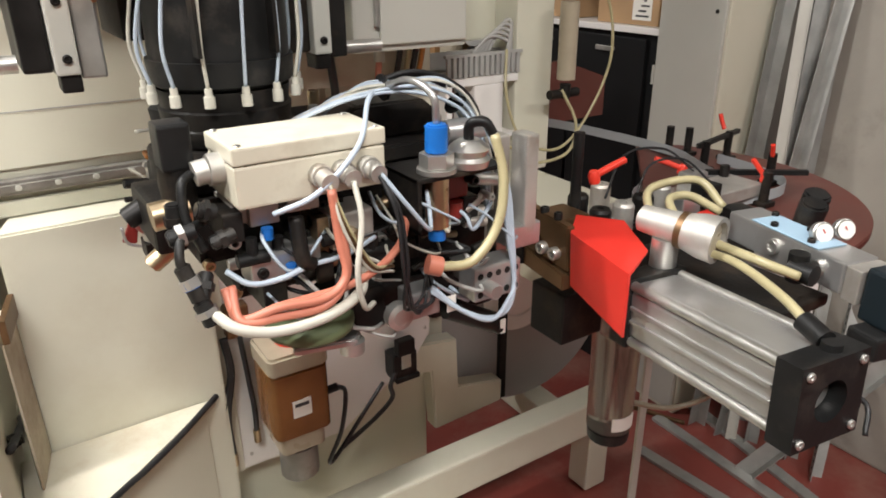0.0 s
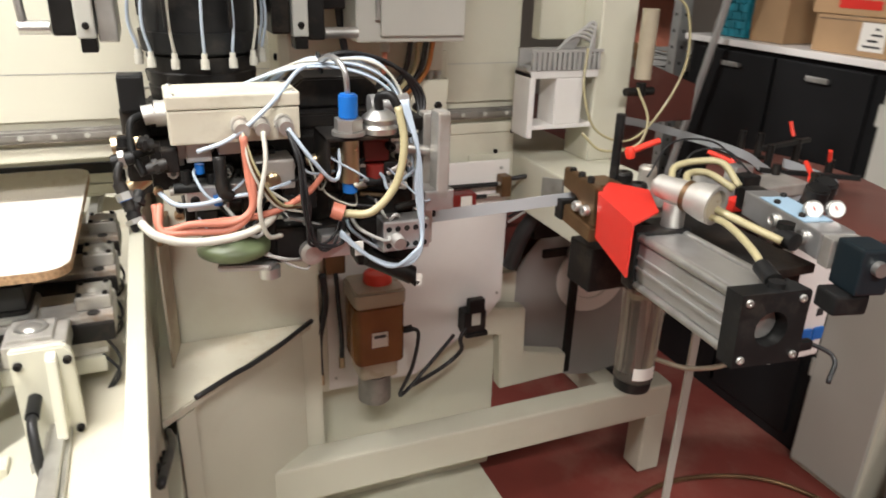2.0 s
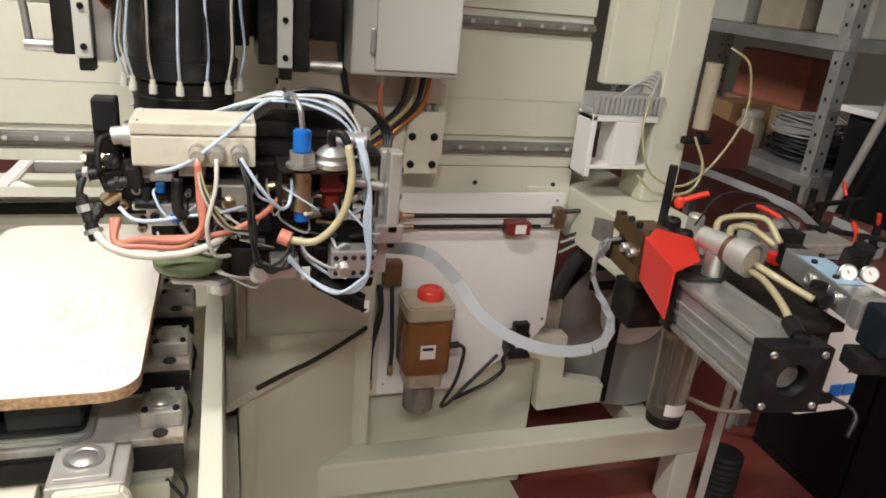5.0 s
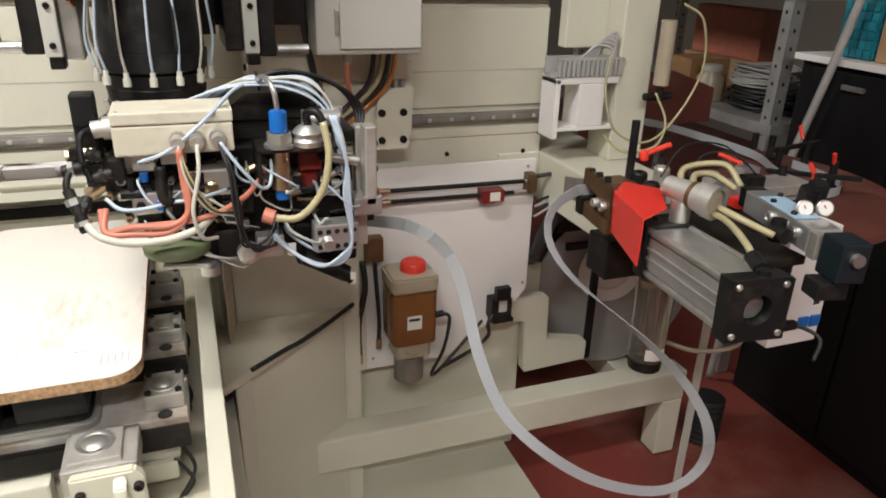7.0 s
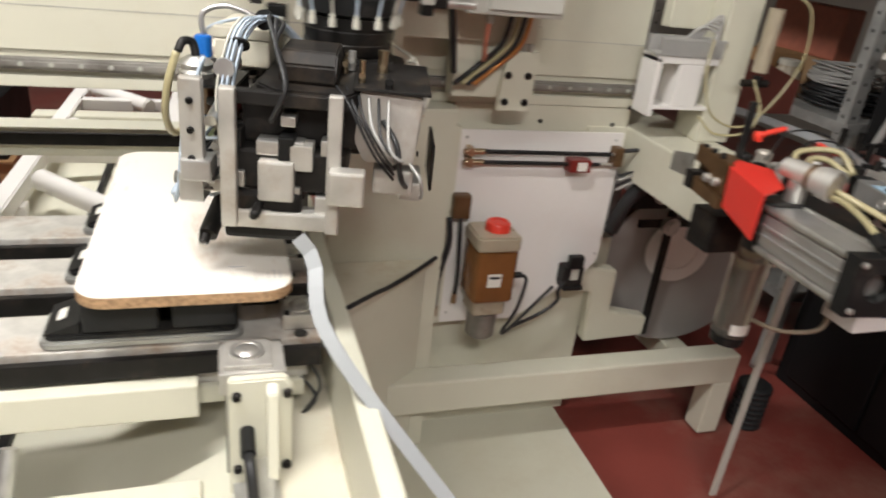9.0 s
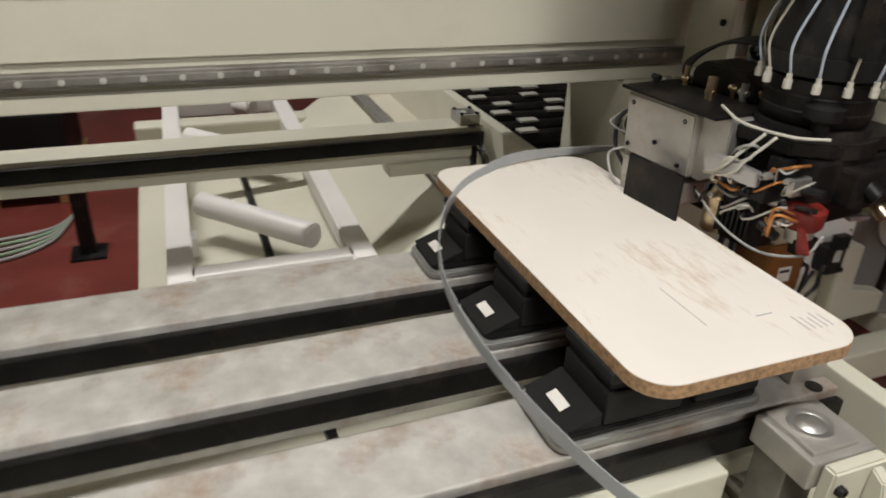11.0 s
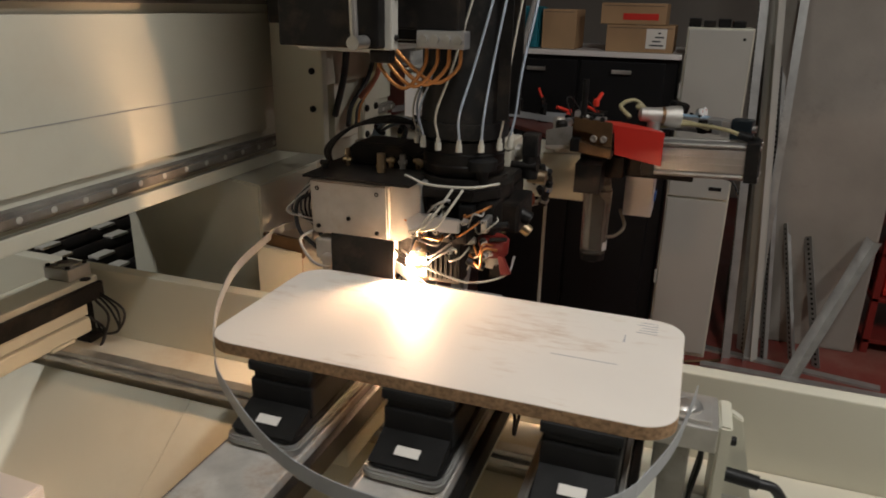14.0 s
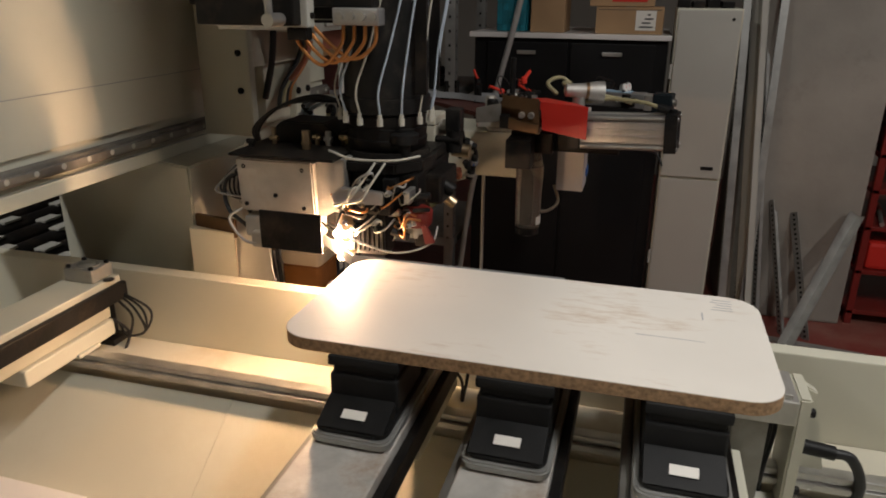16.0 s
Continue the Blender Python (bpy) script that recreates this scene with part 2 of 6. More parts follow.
def lathe(at, axis, profile, seg=28):
    """Turned solid: profile is a list of (distance along axis, radius)."""
    bm = bmesh.new()
    rings = []
    for h, r in profile:
        rings.append([bm.verts.new((r * math.cos(2 * math.pi * i / seg), r * math.sin(2 * math.pi * i / seg), h)) for i in range(seg)])
    for A, B in zip(rings, rings[1:]):
        for i in range(seg):
            bm.faces.new((A[i], A[(i + 1) % seg], B[(i + 1) % seg], B[i]))
    bm.faces.new(list(reversed(rings[0])))
    bm.faces.new(rings[-1])
    q = Vector(axis).to_track_quat("Z", "Y").to_matrix().to_4x4()
    return xform(bm, Matrix.Translation(at) @ q)


def spline(pts, n=8):
    P = [Vector(p) for p in pts]
    P = [P[0] * 2 - P[1]] + P + [P[-1] * 2 - P[-2]]
    out = []
    for i in range(1, len(P) - 2):
        for k in range(n):
            t = k / n
            a, b, c, d = P[i - 1], P[i], P[i + 1], P[i + 2]
            out.append(0.5 * ((2 * b) + (c - a) * t + (2 * a - 5 * b + 4 * c - d) * t * t + (3 * b - a - 3 * c + d) * t ** 3))
    out.append(P[-2])
    return out


def hose(pts, r, n=8, seg=8):
    S = spline(pts, n)
    bm = bmesh.new()
    rings = []
    side = Vector((0.13, 0.31, 0.94))
    for i, p in enumerate(S):
        t = (S[min(i + 1, len(S) - 1)] - S[max(i - 1, 0)]).normalized()
        side = (side - t * side.dot(t))
        if side.length < 1e-4:
            side = t.orthogonal()
        side.normalize()
        up = t.cross(side)
        rings.append([bm.verts.new(p + side * r * math.cos(2 * math.pi * k / seg) + up * r * math.sin(2 * math.pi * k / seg)) for k in range(seg)])
    for A, B in zip(rings, rings[1:]):
        for k in range(seg):
            bm.faces.new((A[k], A[(k + 1) % seg], B[(k + 1) % seg], B[k]))
    bm.faces.new(rings[0][::-1])
    bm.faces.new(rings[-1])
    return bm


def slab(poly, axis, a, b, bev=0.0):
    """A plate from a flat outline: poly in the two other axes, thickness from a to b along axis."""
    bm = bmesh.new()

    def co(p, h):
        q = list(p)
        q.insert("xyz".index(axis), h)
        return q
    lo = [bm.verts.new(co(p, a)) for p in poly]
    hi = [bm.verts.new(co(p, b)) for p in poly]
    n = len(poly)
    bm.faces.new(lo[::-1])
    bm.faces.new(hi)
    for i in range(n):
        bm.faces.new((lo[i], lo[(i + 1) % n], hi[(i + 1) % n], hi[i]))
    bmesh.ops.recalc_face_normals(bm, faces=bm.faces[:])
    if bev:
        bmesh.ops.bevel(bm, geom=bm.edges[:], offset=bev, segments=2, affect="EDGES")
    return bm


def rounded(x0, x1, y0, y1, r, n=8):
    out = []
    for cx, cy, a0 in ((x1 - r, y1 - r, 0), (x0 + r, y1 - r, 90), (x0 + r, y0 + r, 180), (x1 - r, y0 + r, 270)):
        for k in range(n + 1):
            a = radians(a0 + 90 * k / n)
            out.append((cx + r * math.cos(a), cy + r * math.sin(a)))
    return out


def bolt(at, axis, r=0.006, h=0.006):
    a = Vector(at)
    d = Vector(axis).normalized()
    bm = lathe(at, axis, [(0, r), (h * 0.8, r), (h, r * 0.85), (h, r * 0.5), (h * 0.4, r * 0.45)], 12)
    return bm


def structure(name, bm, material, label, smooth=False):
    ob = obj(name, bm, material, smooth=smooth)
    return tagged(ob, label=label, category=name.split("_")[0], kind="structure")


# ---- the room ----
structure("floor", box(-6, 5, -4, 7.5, FLOOR - 0.1, FLOOR), RED_FLOOR, "worn red painted concrete workshop floor")
structure("wall_north", box(-6.2, 5.2, 7.5, 7.7, FLOOR, CEIL), PLASTER, "plain plastered workshop wall")
structure("wall_south", box(-6.2, 5.2, -4.2, -4.0, FLOOR, CEIL), PLASTER, "plain plastered workshop wall")
structure("wall_west", box(-6.2, -6.0, -4.0, 7.5, FLOOR, CEIL), PLASTER, "plain plastered workshop wall")
structure("wall_east", box(5.0, 5.2, -4.0, 7.5, FLOOR, CEIL), PLASTER, "plain plastered workshop wall")
structure("ceiling", box(-6.2, 5.2, -4.2, 7.7, CEIL, CEIL + 0.15), WHITEWASH, "plain whitewashed workshop ceiling")
structure("pillar", box(2.22, 2.75, 0.12, 0.66, FLOOR, CEIL, 0.012), CONCRETE, "stained raw concrete pillar beside the cabinet")
for tx, ty, tp in TUBES:
    f = thing("ceiling_lamp", (tx, ty, CEIL), "unseen white fluorescent lamp assumed under the workshop ceiling", "lamp", "ceiling lamps")
    part("housing", box(tx - 0.65, tx + 0.65, ty - 0.1, ty + 0.1, CEIL - 0.07, CEIL, 0.01), GREY_PAINT, f)
    for s in (-0.05, 0.05):
        part("tube", rod((tx - 0.6, ty + s, CEIL - 0.095), (tx + 0.6, ty + s, CEIL - 0.095), 0.013), TUBE_GLOW, f)


# ---- machine bed ----
bed = thing("machine_bed", (-0.6, 1.2, FLOOR), "cream painted machine bed with dusty inner ledges", "machine")
part("side_plate", box(-0.022, 0.01, -0.2, 3.3, 0.45, 0.776, 0.003), CREAM, bed)
part("lower_side_plate", box(-0.03, 0.035, -0.2, 3.3, FLOOR, 0.46, 0.004), CREAM, bed)
part("ledge", box(-0.15, -0.023, -0.2, 3.3, 0.58, 0.62, 0.003), CREAM_DUSTY, bed, "dusty ledge")
part("guide_rail", join(box(-0.165, -0.125, -0.2, 3.3, 0.62, 0.632, 0.002), box(-0.158, -0.132, -0.2, 3.3, 0.632, 0.645, 0.003)), STEEL, bed, "steel guide rail")
part("pan", slab([(-0.16, 0.6), (-0.42, 0.42), (-1.2, 0.36), (-1.9, 0.40), (-1.9, 0.36), (-1.2, 0.32), (-0.42, 0.38), (-0.16, 0.56)], "y", -0.2, 1.8), CREAM, bed, "sloping cream chip pan")
part("rear_pan", slab([(-0.16, 0.6), (-0.42, 0.42), (-0.95, 0.38), (-0.95, 0.34), (-0.42, 0.38), (-0.16, 0.56)], "y", 1.801, 3.3), CREAM, bed, "sloping cream chip pan")
part("pan_strip", box(-0.62, -0.6, -0.2, 3.3, 0.40, 0.425, 0.003), BLACK, bed)
part("bed_frame", join(box(-1.95, -0.03, -0.2, -0.1, 0.1, 0.5, 0.01), box(-1.95, -1.85, -0.2, 1.8, FLOOR, 0.45, 0.01), box(-0.95, -0.03, 3.2, 3.3, FLOOR, 0.5, 0.01), box(-0.95, -0.87, 1.8, 3.2, FLOOR, 0.33, 0.01)), CREAM, bed)
part("cable_run", hose([(0.016, 0.55, 0.70), (0.03, 0.75, 0.62), (0.02, 0.95, 0.5), (0.04, 1.05, 0.3), (0.035, 1.1, 0.05)], 0.007), BLACK_HOSE, bed)
for yy in (0.62, 0.7, 0.78):
    part("cable_clip", box(0.0105, 0.024, yy - 0.008, yy + 0.008, 0.66 - (yy - 0.62) * 0.6, 0.68 - (yy - 0.62) * 0.6, 0.002), BLACK, bed)


def console(yc, w=0.112, x0=-2.1, x1=-0.045, z=0.775):
    c = thing("console", (-0.5, yc, z), "grey aluminium console beam carrying suction pods", "console", "consoles of the machine table")
    part("beam", join(box(x0, x1, yc - w / 2, yc + w / 2, z - 0.05, z, 0.003), box(x0, x1 - 0.02, yc - w / 2 + 0.02, yc + w / 2 - 0.02, z - 0.09, z - 0.049, 0.002)), CONSOLE, c)
    part("edge_profile", box(x0, x1, yc - w / 2 - 0.014, yc - w / 2 - 0.001, z - 0.048, z - 0.012, 0.003), DARK, c, "dark edge strip")
    part("edge_profile", box(x0, x1, yc + w / 2 + 0.001, yc + w / 2 + 0.014, z - 0.048, z - 0.012, 0.003), RAIL, c, "dull steel edge strip")
    part("carriage", join(box(-0.3, -0.07, yc - w / 2 + 0.01, yc + w / 2 - 0.01, z - 0.125, z - 0.091, 0.004), box(-0.18, -0.12, yc - 0.04, yc + 0.04, 0.646, z - 0.12, 0.003)), CREAM, c)
    # stop cylinder at the end of the console
    part("end_block", box(x1 - 0.062, x1 - 0.003, yc - 0.034, yc + 0.034, z + 0.001, z + 0.028, 0.003), DULL_ALU, c)
    part("end_disc", lathe((x1 - 0.033, yc, z + 0.028), (0, 0, 1), [(0, 0.024), (0.002, 0.024), (0.002, 0.019), (0.001, 0.016), (0.004, 0.012), (0.005, 0.004)]), STEEL, c)
    for sx in (-0.055, -0.011):
        for sy in (-0.027, 0.027):
            part("screw", bolt((x1 + sx, yc + sy, z + 0.028), (0, 0, 1), 0.005, 0.005), DARK, c)
    part("oil_hole", lathe((x1 - 0.033, yc - 0.046, z), (0, 0, 1), [(0, 0.011), (0.0015, 0.011), (0.002, 0.009)]), BLACK, c)
    part("hanging_cable", hose([(x1 - 0.02, yc - 0.05, z - 0.05), (x1 + 0.0, yc - 0.06, z - 0.1), (x1 - 0.03, yc - 0.055, z - 0.16), (x1 - 0.005, yc - 0.05, z - 0.13), (x1 - 0.03, yc - 0.04, z - 0.09)], 0.003), BLACK_HOSE, c)
    return c


CONS = (1.023, 1.23, 1.432)
for yc in CONS:
    console(yc)
far = console(2.16, 0.09)
tagged(far, label="cream painted console beam far behind the board")
for ch in far.children:
    if ch.name.startswith("beam"):
        ch.data.materials[0] = CREAM



def pod(yc):
    p = thing("suction_pod", (-0.36, yc, 0.775), "black suction pod on a grey rounded base under the board", "suction pod", "suction pods")
    part("base", slab(rounded(-0.462, -0.17, yc - 0.055, yc + 0.055, 0.016, 5), "z", 0.777, 0.790, 0.003), GALV, p, "grey rounded base")
    part("base_rim", slab(rounded(-0.455, -0.177, yc - 0.05, yc + 0.05, 0.014, 5), "z", 0.790, 0.799, 0.002), BLACK, p)
    part("tilted_plate", slab([(-0.455, 0.799), (-0.405, 0.818), (-0.405, 0.799)], "y", yc - 0.046, yc + 0.046), BLACK, p)
    part("label", slab([(-0.441, 0.8060), (-0.428, 0.8112), (-0.4282, 0.8119), (-0.4412, 0.8067)], "y", yc - 0.016, yc + 0.017), PAPER, p, "white paper label")
    for xa, xb in ((-0.402, -0.295), (-0.275, -0.18)):
        part("cup", join(box(xa, xb, yc - 0.048, yc + 0.048, 0.800, 0.846, 0.004), box(xa + 0.004, xb - 0.004, yc - 0.044, yc + 0.044, 0.846, 0.858, 0.003), box(xa - 0.002, xb + 0.002, yc - 0.05, yc + 0.05, 0.858, 0.8735, 0.004)), RUBBER, p, "black rubber cup")
    return p


for yc in CONS:
    pod(yc)

# ---- the board being edged ----
XL, XR, YN, YF, ZB = -0.400, -0.096, 0.917, 1.559, 0.892
brd = thing("table_top_board", (-0.248, 1.238, ZB - 0.018), "white laminated chipboard panel with rounded corners and sawdust smears", "board")
part("core", slab(rounded(XL, XR, YN, YF, 0.045, 10), "z", ZB - 0.018, ZB - 0.0012), CHIP, brd, "raw chipboard edge", smooth=False)
part("laminate", slab(rounded(XL + 0.0003, XR - 0.0003, YN + 0.0003, YF - 0.0003, 0.045, 10), "z", ZB - 0.0012, ZB), BOARD, brd, "white dusty laminate face", smooth=False)
part("pencil_mark", box(-0.262, -0.2612, 1.0, 1.09, ZB, ZB + 0.0003), GRAPHITE, brd)
part("pencil_mark", box(-0.19, -0.165, 0.998, 0.9995, ZB, ZB + 0.0003), GRAPHITE, brd)
for k in range(5):
    part("pencil_mark", box(-0.15 + 0.009 * k, -0.1488 + 0.009 * k, 0.955, 0.985 - 0.004 * (k % 3), ZB, ZB + 0.0003), GRAPHITE, brd)

# ---- clamping cylinder at the front of the table ----
cl = thing("stop_unit", (-0.165, 0.84, 0.6), "cream stop unit with round steel cap and black cable", "stop unit")
part("front_plate", slab([(-0.196, 0.575), (-0.104, 0.575), (-0.104, 0.775), (-0.115, 0.79), (-0.196, 0.79)], "y", 0.838, 0.856, 0.003), CREAM, cl)
part("gusset", slab([(0.838, 0.785), (0.82, 0.775), (0.79, 0.64), (0.838, 0.64)], "x", -0.142, -0.126, 0.002), CREAM, cl)
part("foot", box(-0.192, -0.108, 0.80, 0.86, 0.535, 0.6, 0.004), ALU, cl)
part("top_block", box(-0.208, -0.112, 0.857, 0.945, 0.752, 0.79, 0.003), DULL_ALU, cl)
part("cap_plate", box(-0.2, -0.132, 0.866, 0.94, 0.79, 0.797, 0.002), DULL_ALU, cl)
part("cap", lathe((-0.167, 0.905, 0.797), (0, 0, 1), [(0, 0.026), (0.003, 0.026), (0.003, 0.021), (0.001, 0.018), (0.005, 0.013), (0.006, 0.005)]), STEEL, cl)
part("back_column", box(-0.20, -0.145, 0.89, 0.94, 0.55, 0.7515, 0.003), RAIL, cl)
for bx in (-0.184, -0.112):
    for bz in (0.63, 0.765):
        part("screw", bolt((bx, 0.838, bz), (0, -1, 0), 0.007, 0.008), DARK, cl)
part("connector", rod((-0.17, 0.838, 0.70), (-0.17, 0.79, 0.695), 0.011), BLACK, cl)
part("cable", hose([(-0.17, 0.795, 0.695), (-0.168, 0.765, 0.688), (-0.165, 0.745, 0.64), (-0.17, 0.76, 0.57), (-0.23, 0.80, 0.52), (-0.3, 0.83, 0.5)], 0.008), BLACK_HOSE, cl)
for k in range(3):
    part("inner_cable", hose([(-0.16 + 0.01 * k, 0.875, 0.752), (-0.15 + 0.012 * k, 0.87, 0.70), (-0.165 + 0.008 * k, 0.88, 0.64), (-0.15, 0.875, 0.58)], 0.0035), BLACK_HOSE, cl)
tr = thing("table_cross_beam", (-0.6, 0.88, 0.5), "cream cross beam with steel guide under the consoles", "beam")
part("beam", join(box(-2.1, -0.24, 0.93, 0.96, 0.66, 0.722, 0.004), box(-2.0, -0.24, 0.86, 0.9, 0.50, 0.56, 0.004)), CREAM, tr)
part("lower_rail", box(-2.0, -0.2, 0.80, 0.84, 0.47, 0.49, 0.003), STEEL, tr)
part("bearing", box(-0.56, -0.48, 0.78, 0.86, 0.44, 0.52, 0.005), ALU, tr)
part("shaft", rod((-0.52, 0.82, 0.52), (-0.5, 0.9, 0.66), 0.012), STEEL, tr)
bx_ = thing("hose_bracket", (-0.04, 2.15, 0.62), "black bracket with small looped cables on the ledge", "bracket")
part("bracket", join(box(-0.075, -0.03, 2.13, 2.17, 0.6205, 0.635, 0.002), box(-0.06, -0.045, 2.14, 2.16, 0.635, 0.73, 0.002)), BLACK, bx_)
for k in range(3):
    part("cable", hose([(-0.055, 2.13 - 0.01 * k, 0.74), (-0.06, 2.08 - 0.02 * k, 0.71), (-0.06, 2.06, 0.66), (-0.055, 2.11, 0.64), (-0.05, 2.13, 0.66)], 0.0025), BLACK_HOSE, bx_)
co = thing("roller_conveyor", (0.3, 3.2, FLOOR), "dark roller conveyor with white plastic pads", "conveyor")
for k in range(13):
    yy = 2.30 + 0.095 * k
    part("roller", rod((0.06, yy, 0.66), (1.1, yy, 0.66), 0.026), DARK, co)
    for q in range(5):
        part("pad", box(0.16 + 0.2 * q + 0.05 * (k % 2), 0.22 + 0.2 * q + 0.05 * (k % 2), yy - 0.018, yy + 0.018, 0.683, 0.691, 0.002), GREY_PAINT, co)
part("bed_sheet", box(0.06, 1.1, 2.25, 3.58, 0.585, 0.6, 0.003), BLACK_CAB, co)
part("side_beam", box(0.03, 0.06, 2.22, 3.6, 0.6, 0.68, 0.004), CREAM, co)
part("side_beam", box(1.1, 1.14, 2.22, 3.6, 0.6, 0.68, 0.004), CREAM, co)
for lx in (0.055, 1.12):
    for ly in (2.3, 3.55):
        part("leg", box(lx - 0.02, lx + 0.02, ly - 0.02, ly + 0.02, FLOOR, 0.6, 0.003), CREAM, co)
rk = thing("roller_rack", (-0.6, 3.2, FLOOR), "white steel frame with slanted rollers behind the board", "rack")
for xa, xb in ((-0.87, -0.83), (-0.44, -0.40)):
    part("side_tube", slab([(xa, 1.95), (xa + 0.06, 1.95), (xb + 0.06, 4.4), (xb, 4.4)], "z", 0.46, 0.52, 0.005), WHITE_PANEL, rk)
for k in range(4):
    part("cross_tube", box(-0.82, -0.42, 1.98 + 0.72 * k, 2.03 + 0.72 * k, 0.465, 0.515, 0.004), WHITE_PANEL, rk)
    part("roller", rod((-0.77, 2.44 + 0.62 * k, 0.5), (-0.50, 2.14 + 0.62 * k, 0.5), 0.035, bev=0.006), WHITE_PANEL, rk, "white plastic roller")
for lx in (-0.84, -0.40):
    part("leg", box(lx, lx + 0.05, 4.3, 4.35, FLOOR, 0.46, 0.004), WHITE_PANEL, rk)
    part("foot", box(lx, lx + 0.05, 2.3, 2.35, 0.40, 0.46, 0.004), WHITE_PANEL, rk)


ct = thing("equipment_crate", (-1.7, 4.4, FLOOR), "dark equipment crate with a blue top on a wooden pallet", "crate")
part("body", box(-2.12, -1.30, 4.1, 4.75, FLOOR + 0.12, 0.32, 0.01), BLACK_CAB, ct)
part("cover", box(-2.05, -1.42, 4.14, 4.7, 0.321, 0.345, 0.006), BLUE, ct, "blue sheet on top")
for k in range(3):
    part("pallet_block", box(-2.1 + 0.36 * k, -2.0 + 0.36 * k, 4.1, 4.75, FLOOR, FLOOR + 0.1, 0.004), WOODY, ct)
part("pallet_deck", box(-2.15, -1.27, 4.08, 4.77, FLOOR + 0.1, FLOOR + 0.119, 0.003), WOODY, ct)
po_ = thing("black_post", (-1.22, 3.5, FLOOR), "short black steel post standing on the floor", "post")
part("tube", box(-1.25, -1.19, 3.47, 3.53, FLOOR + 0.012, 0.28, 0.004), BLACK, po_)
part("foot", box(-1.29, -1.15, 3.43, 3.57, FLOOR, FLOOR + 0.012, 0.002), BLACK, po_)
for k in range(5):
    lc = thing("loose_cable", (-1.6, 3.6 + 0.05 * k, FLOOR), "pale green cable lying on the red floor", "cable", "cables on the floor")
    part("cable", hose([(-2.6, 3.55 + 0.06 * k, FLOOR + 0.01), (-2.1, 3.72 - 0.03 * k, FLOOR + 0.01), (-1.7, 3.5 + 0.05 * k, FLOOR + 0.01), (-1.4, 3.62 + 0.04 * k, FLOOR + 0.01), (-1.3, 3.95, FLOOR + 0.01)], 0.009), GREEN_CABLE if k % 2 else CABLE_GREY, lc)

# ---- gantry ----
gan = thing("gantry", (0.5, 1.73, FLOOR), "cream painted machine gantry with linear rails and grey cover plates", "gantry")
part("beam", box(-3.2, 0.93, 1.735, 2.15, 0.985, 1.85, 0.004), CREAM, gan)
part("beam_cover", box(-3.2, 0.93, 1.727, 1.735, 1.065, 1.315, 0.002), CREAM, gan)
part("beam_upper_cover", box(-3.2, 0.93, 1.727, 1.735, 1.375, 1.85, 0.002), CREAM, gan)
part("beam_seam", box(-3.2, 0.93, 1.7262, 1.7268, 1.158, 1.1595), CABLE_GREY, gan)
part("beam_lip", box(-3.2, 0.93, 1.722, 1.7345, 0.985, 1.012, 0.003), CREAM, gan)
for zr in (1.037, 1.345):
    rail = part("rail", join(box(-3.2, 0.925, 1.714, 1.7345, zr - 0.0125, zr + 0.0125, 0.002), box(-3.2, 0.925, 1.708, 1.715, zr - 0.006, zr + 0.006, 0.001)), RAIL, gan, "steel linear rail")
    for k in range(46):
        part("rail_bolt", lathe((0.895 - 0.06 * k, 1.708, zr), (0, -1, 0), [(0, 0.0055), (0.0006, 0.0055), (0.0012, 0.004)], 10), GREY_PAINT, rail)
part("upright", join(slab([(0.062, 1.638), (0.383, 1.645), (0.40, 1.753), (0.93, 1.753), (0.93, 2.12), (0.2, 2.12)], "z", FLOOR + 0.03, 0.984, 0.004), box(0.40, 0.93, 1.725, 1.752, 0.90, 0.984, 0.003)), CREAM, gan)
part("foot_shelf", slab([(0.012, 1.34), (0.017, 1.344), (0.08, 1.40), (0.362, 1.641), (0.06, 1.637), (0.012, 1.637)], "z", 0.545, 0.565, 0.003), CREAM_DUSTY, gan, "dusty cream shelf of the foot")
part("foot_post", slab([(0.038, 1.365), (0.076, 1.402), (0.055, 1.425), (0.038, 1.425)], "z", FLOOR + 0.03, 0.544, 0.004), CREAM, gan)
part("foot_web", slab([(0.055, 1.426), (0.34, 1.637), (0.06, 1.637), (0.038, 1.637), (0.038, 1.426)], "z", FLOOR + 0.03, 0.544, 0.004), CREAM, gan)
part("side_post", slab([(0.038, 1.53), (0.059, 1.636), (0.038, 1.636)], "z", 0.566, 0.86, 0.001), CREAM, gan)
part("stained_face", slab([(0.0395, 1.53), (0.0425, 1.53), (0.0625, 1.634), (0.0595, 1.634)], "z", 0.566, 0.845, 0.0005), RUSTY, gan, "post face stained brown by grease")
part("slider_block", slab([(0.042, 1.53), (0.052, 1.53), (0.070, 1.634), (0.060, 1.634)], "z", 0.846, 0.885, 0.001), BRONZE, gan, "dark brown slider block")
part("foot_gusset", box(0.16, 0.19, 1.42, 1.52, FLOOR + 0.03, 0.09, 0.003), CREAM, gan)
part("edge_cable", hose([(0.078, 1.394, 0.570), (0.16, 1.464, 0.566), (0.20, 1.50, 0.560), (0.27, 1.556, 0.563), (0.362, 1.634, 0.572)], 0.006), BLACK_HOSE, gan)
part("base_plate", slab([(0.10, 0.95), (0.90, 0.95), (0.90, 1.80), (0.78, 2.1), (0.4, 2.12), (0.10, 1.6)], "z", FLOOR + 0.012, FLOOR + 0.03), CREAM, gan)
part("cover_panel", slab([(0.41, 0.92), (0.905, 0.92), (0.905, 0.52), (0.87, 0.475), (0.655, 0.325), (0.41, 0.325)], "y", 1.690, 1.70, 0.002), WHITE_PANEL, gan, "white sheet cover panel")
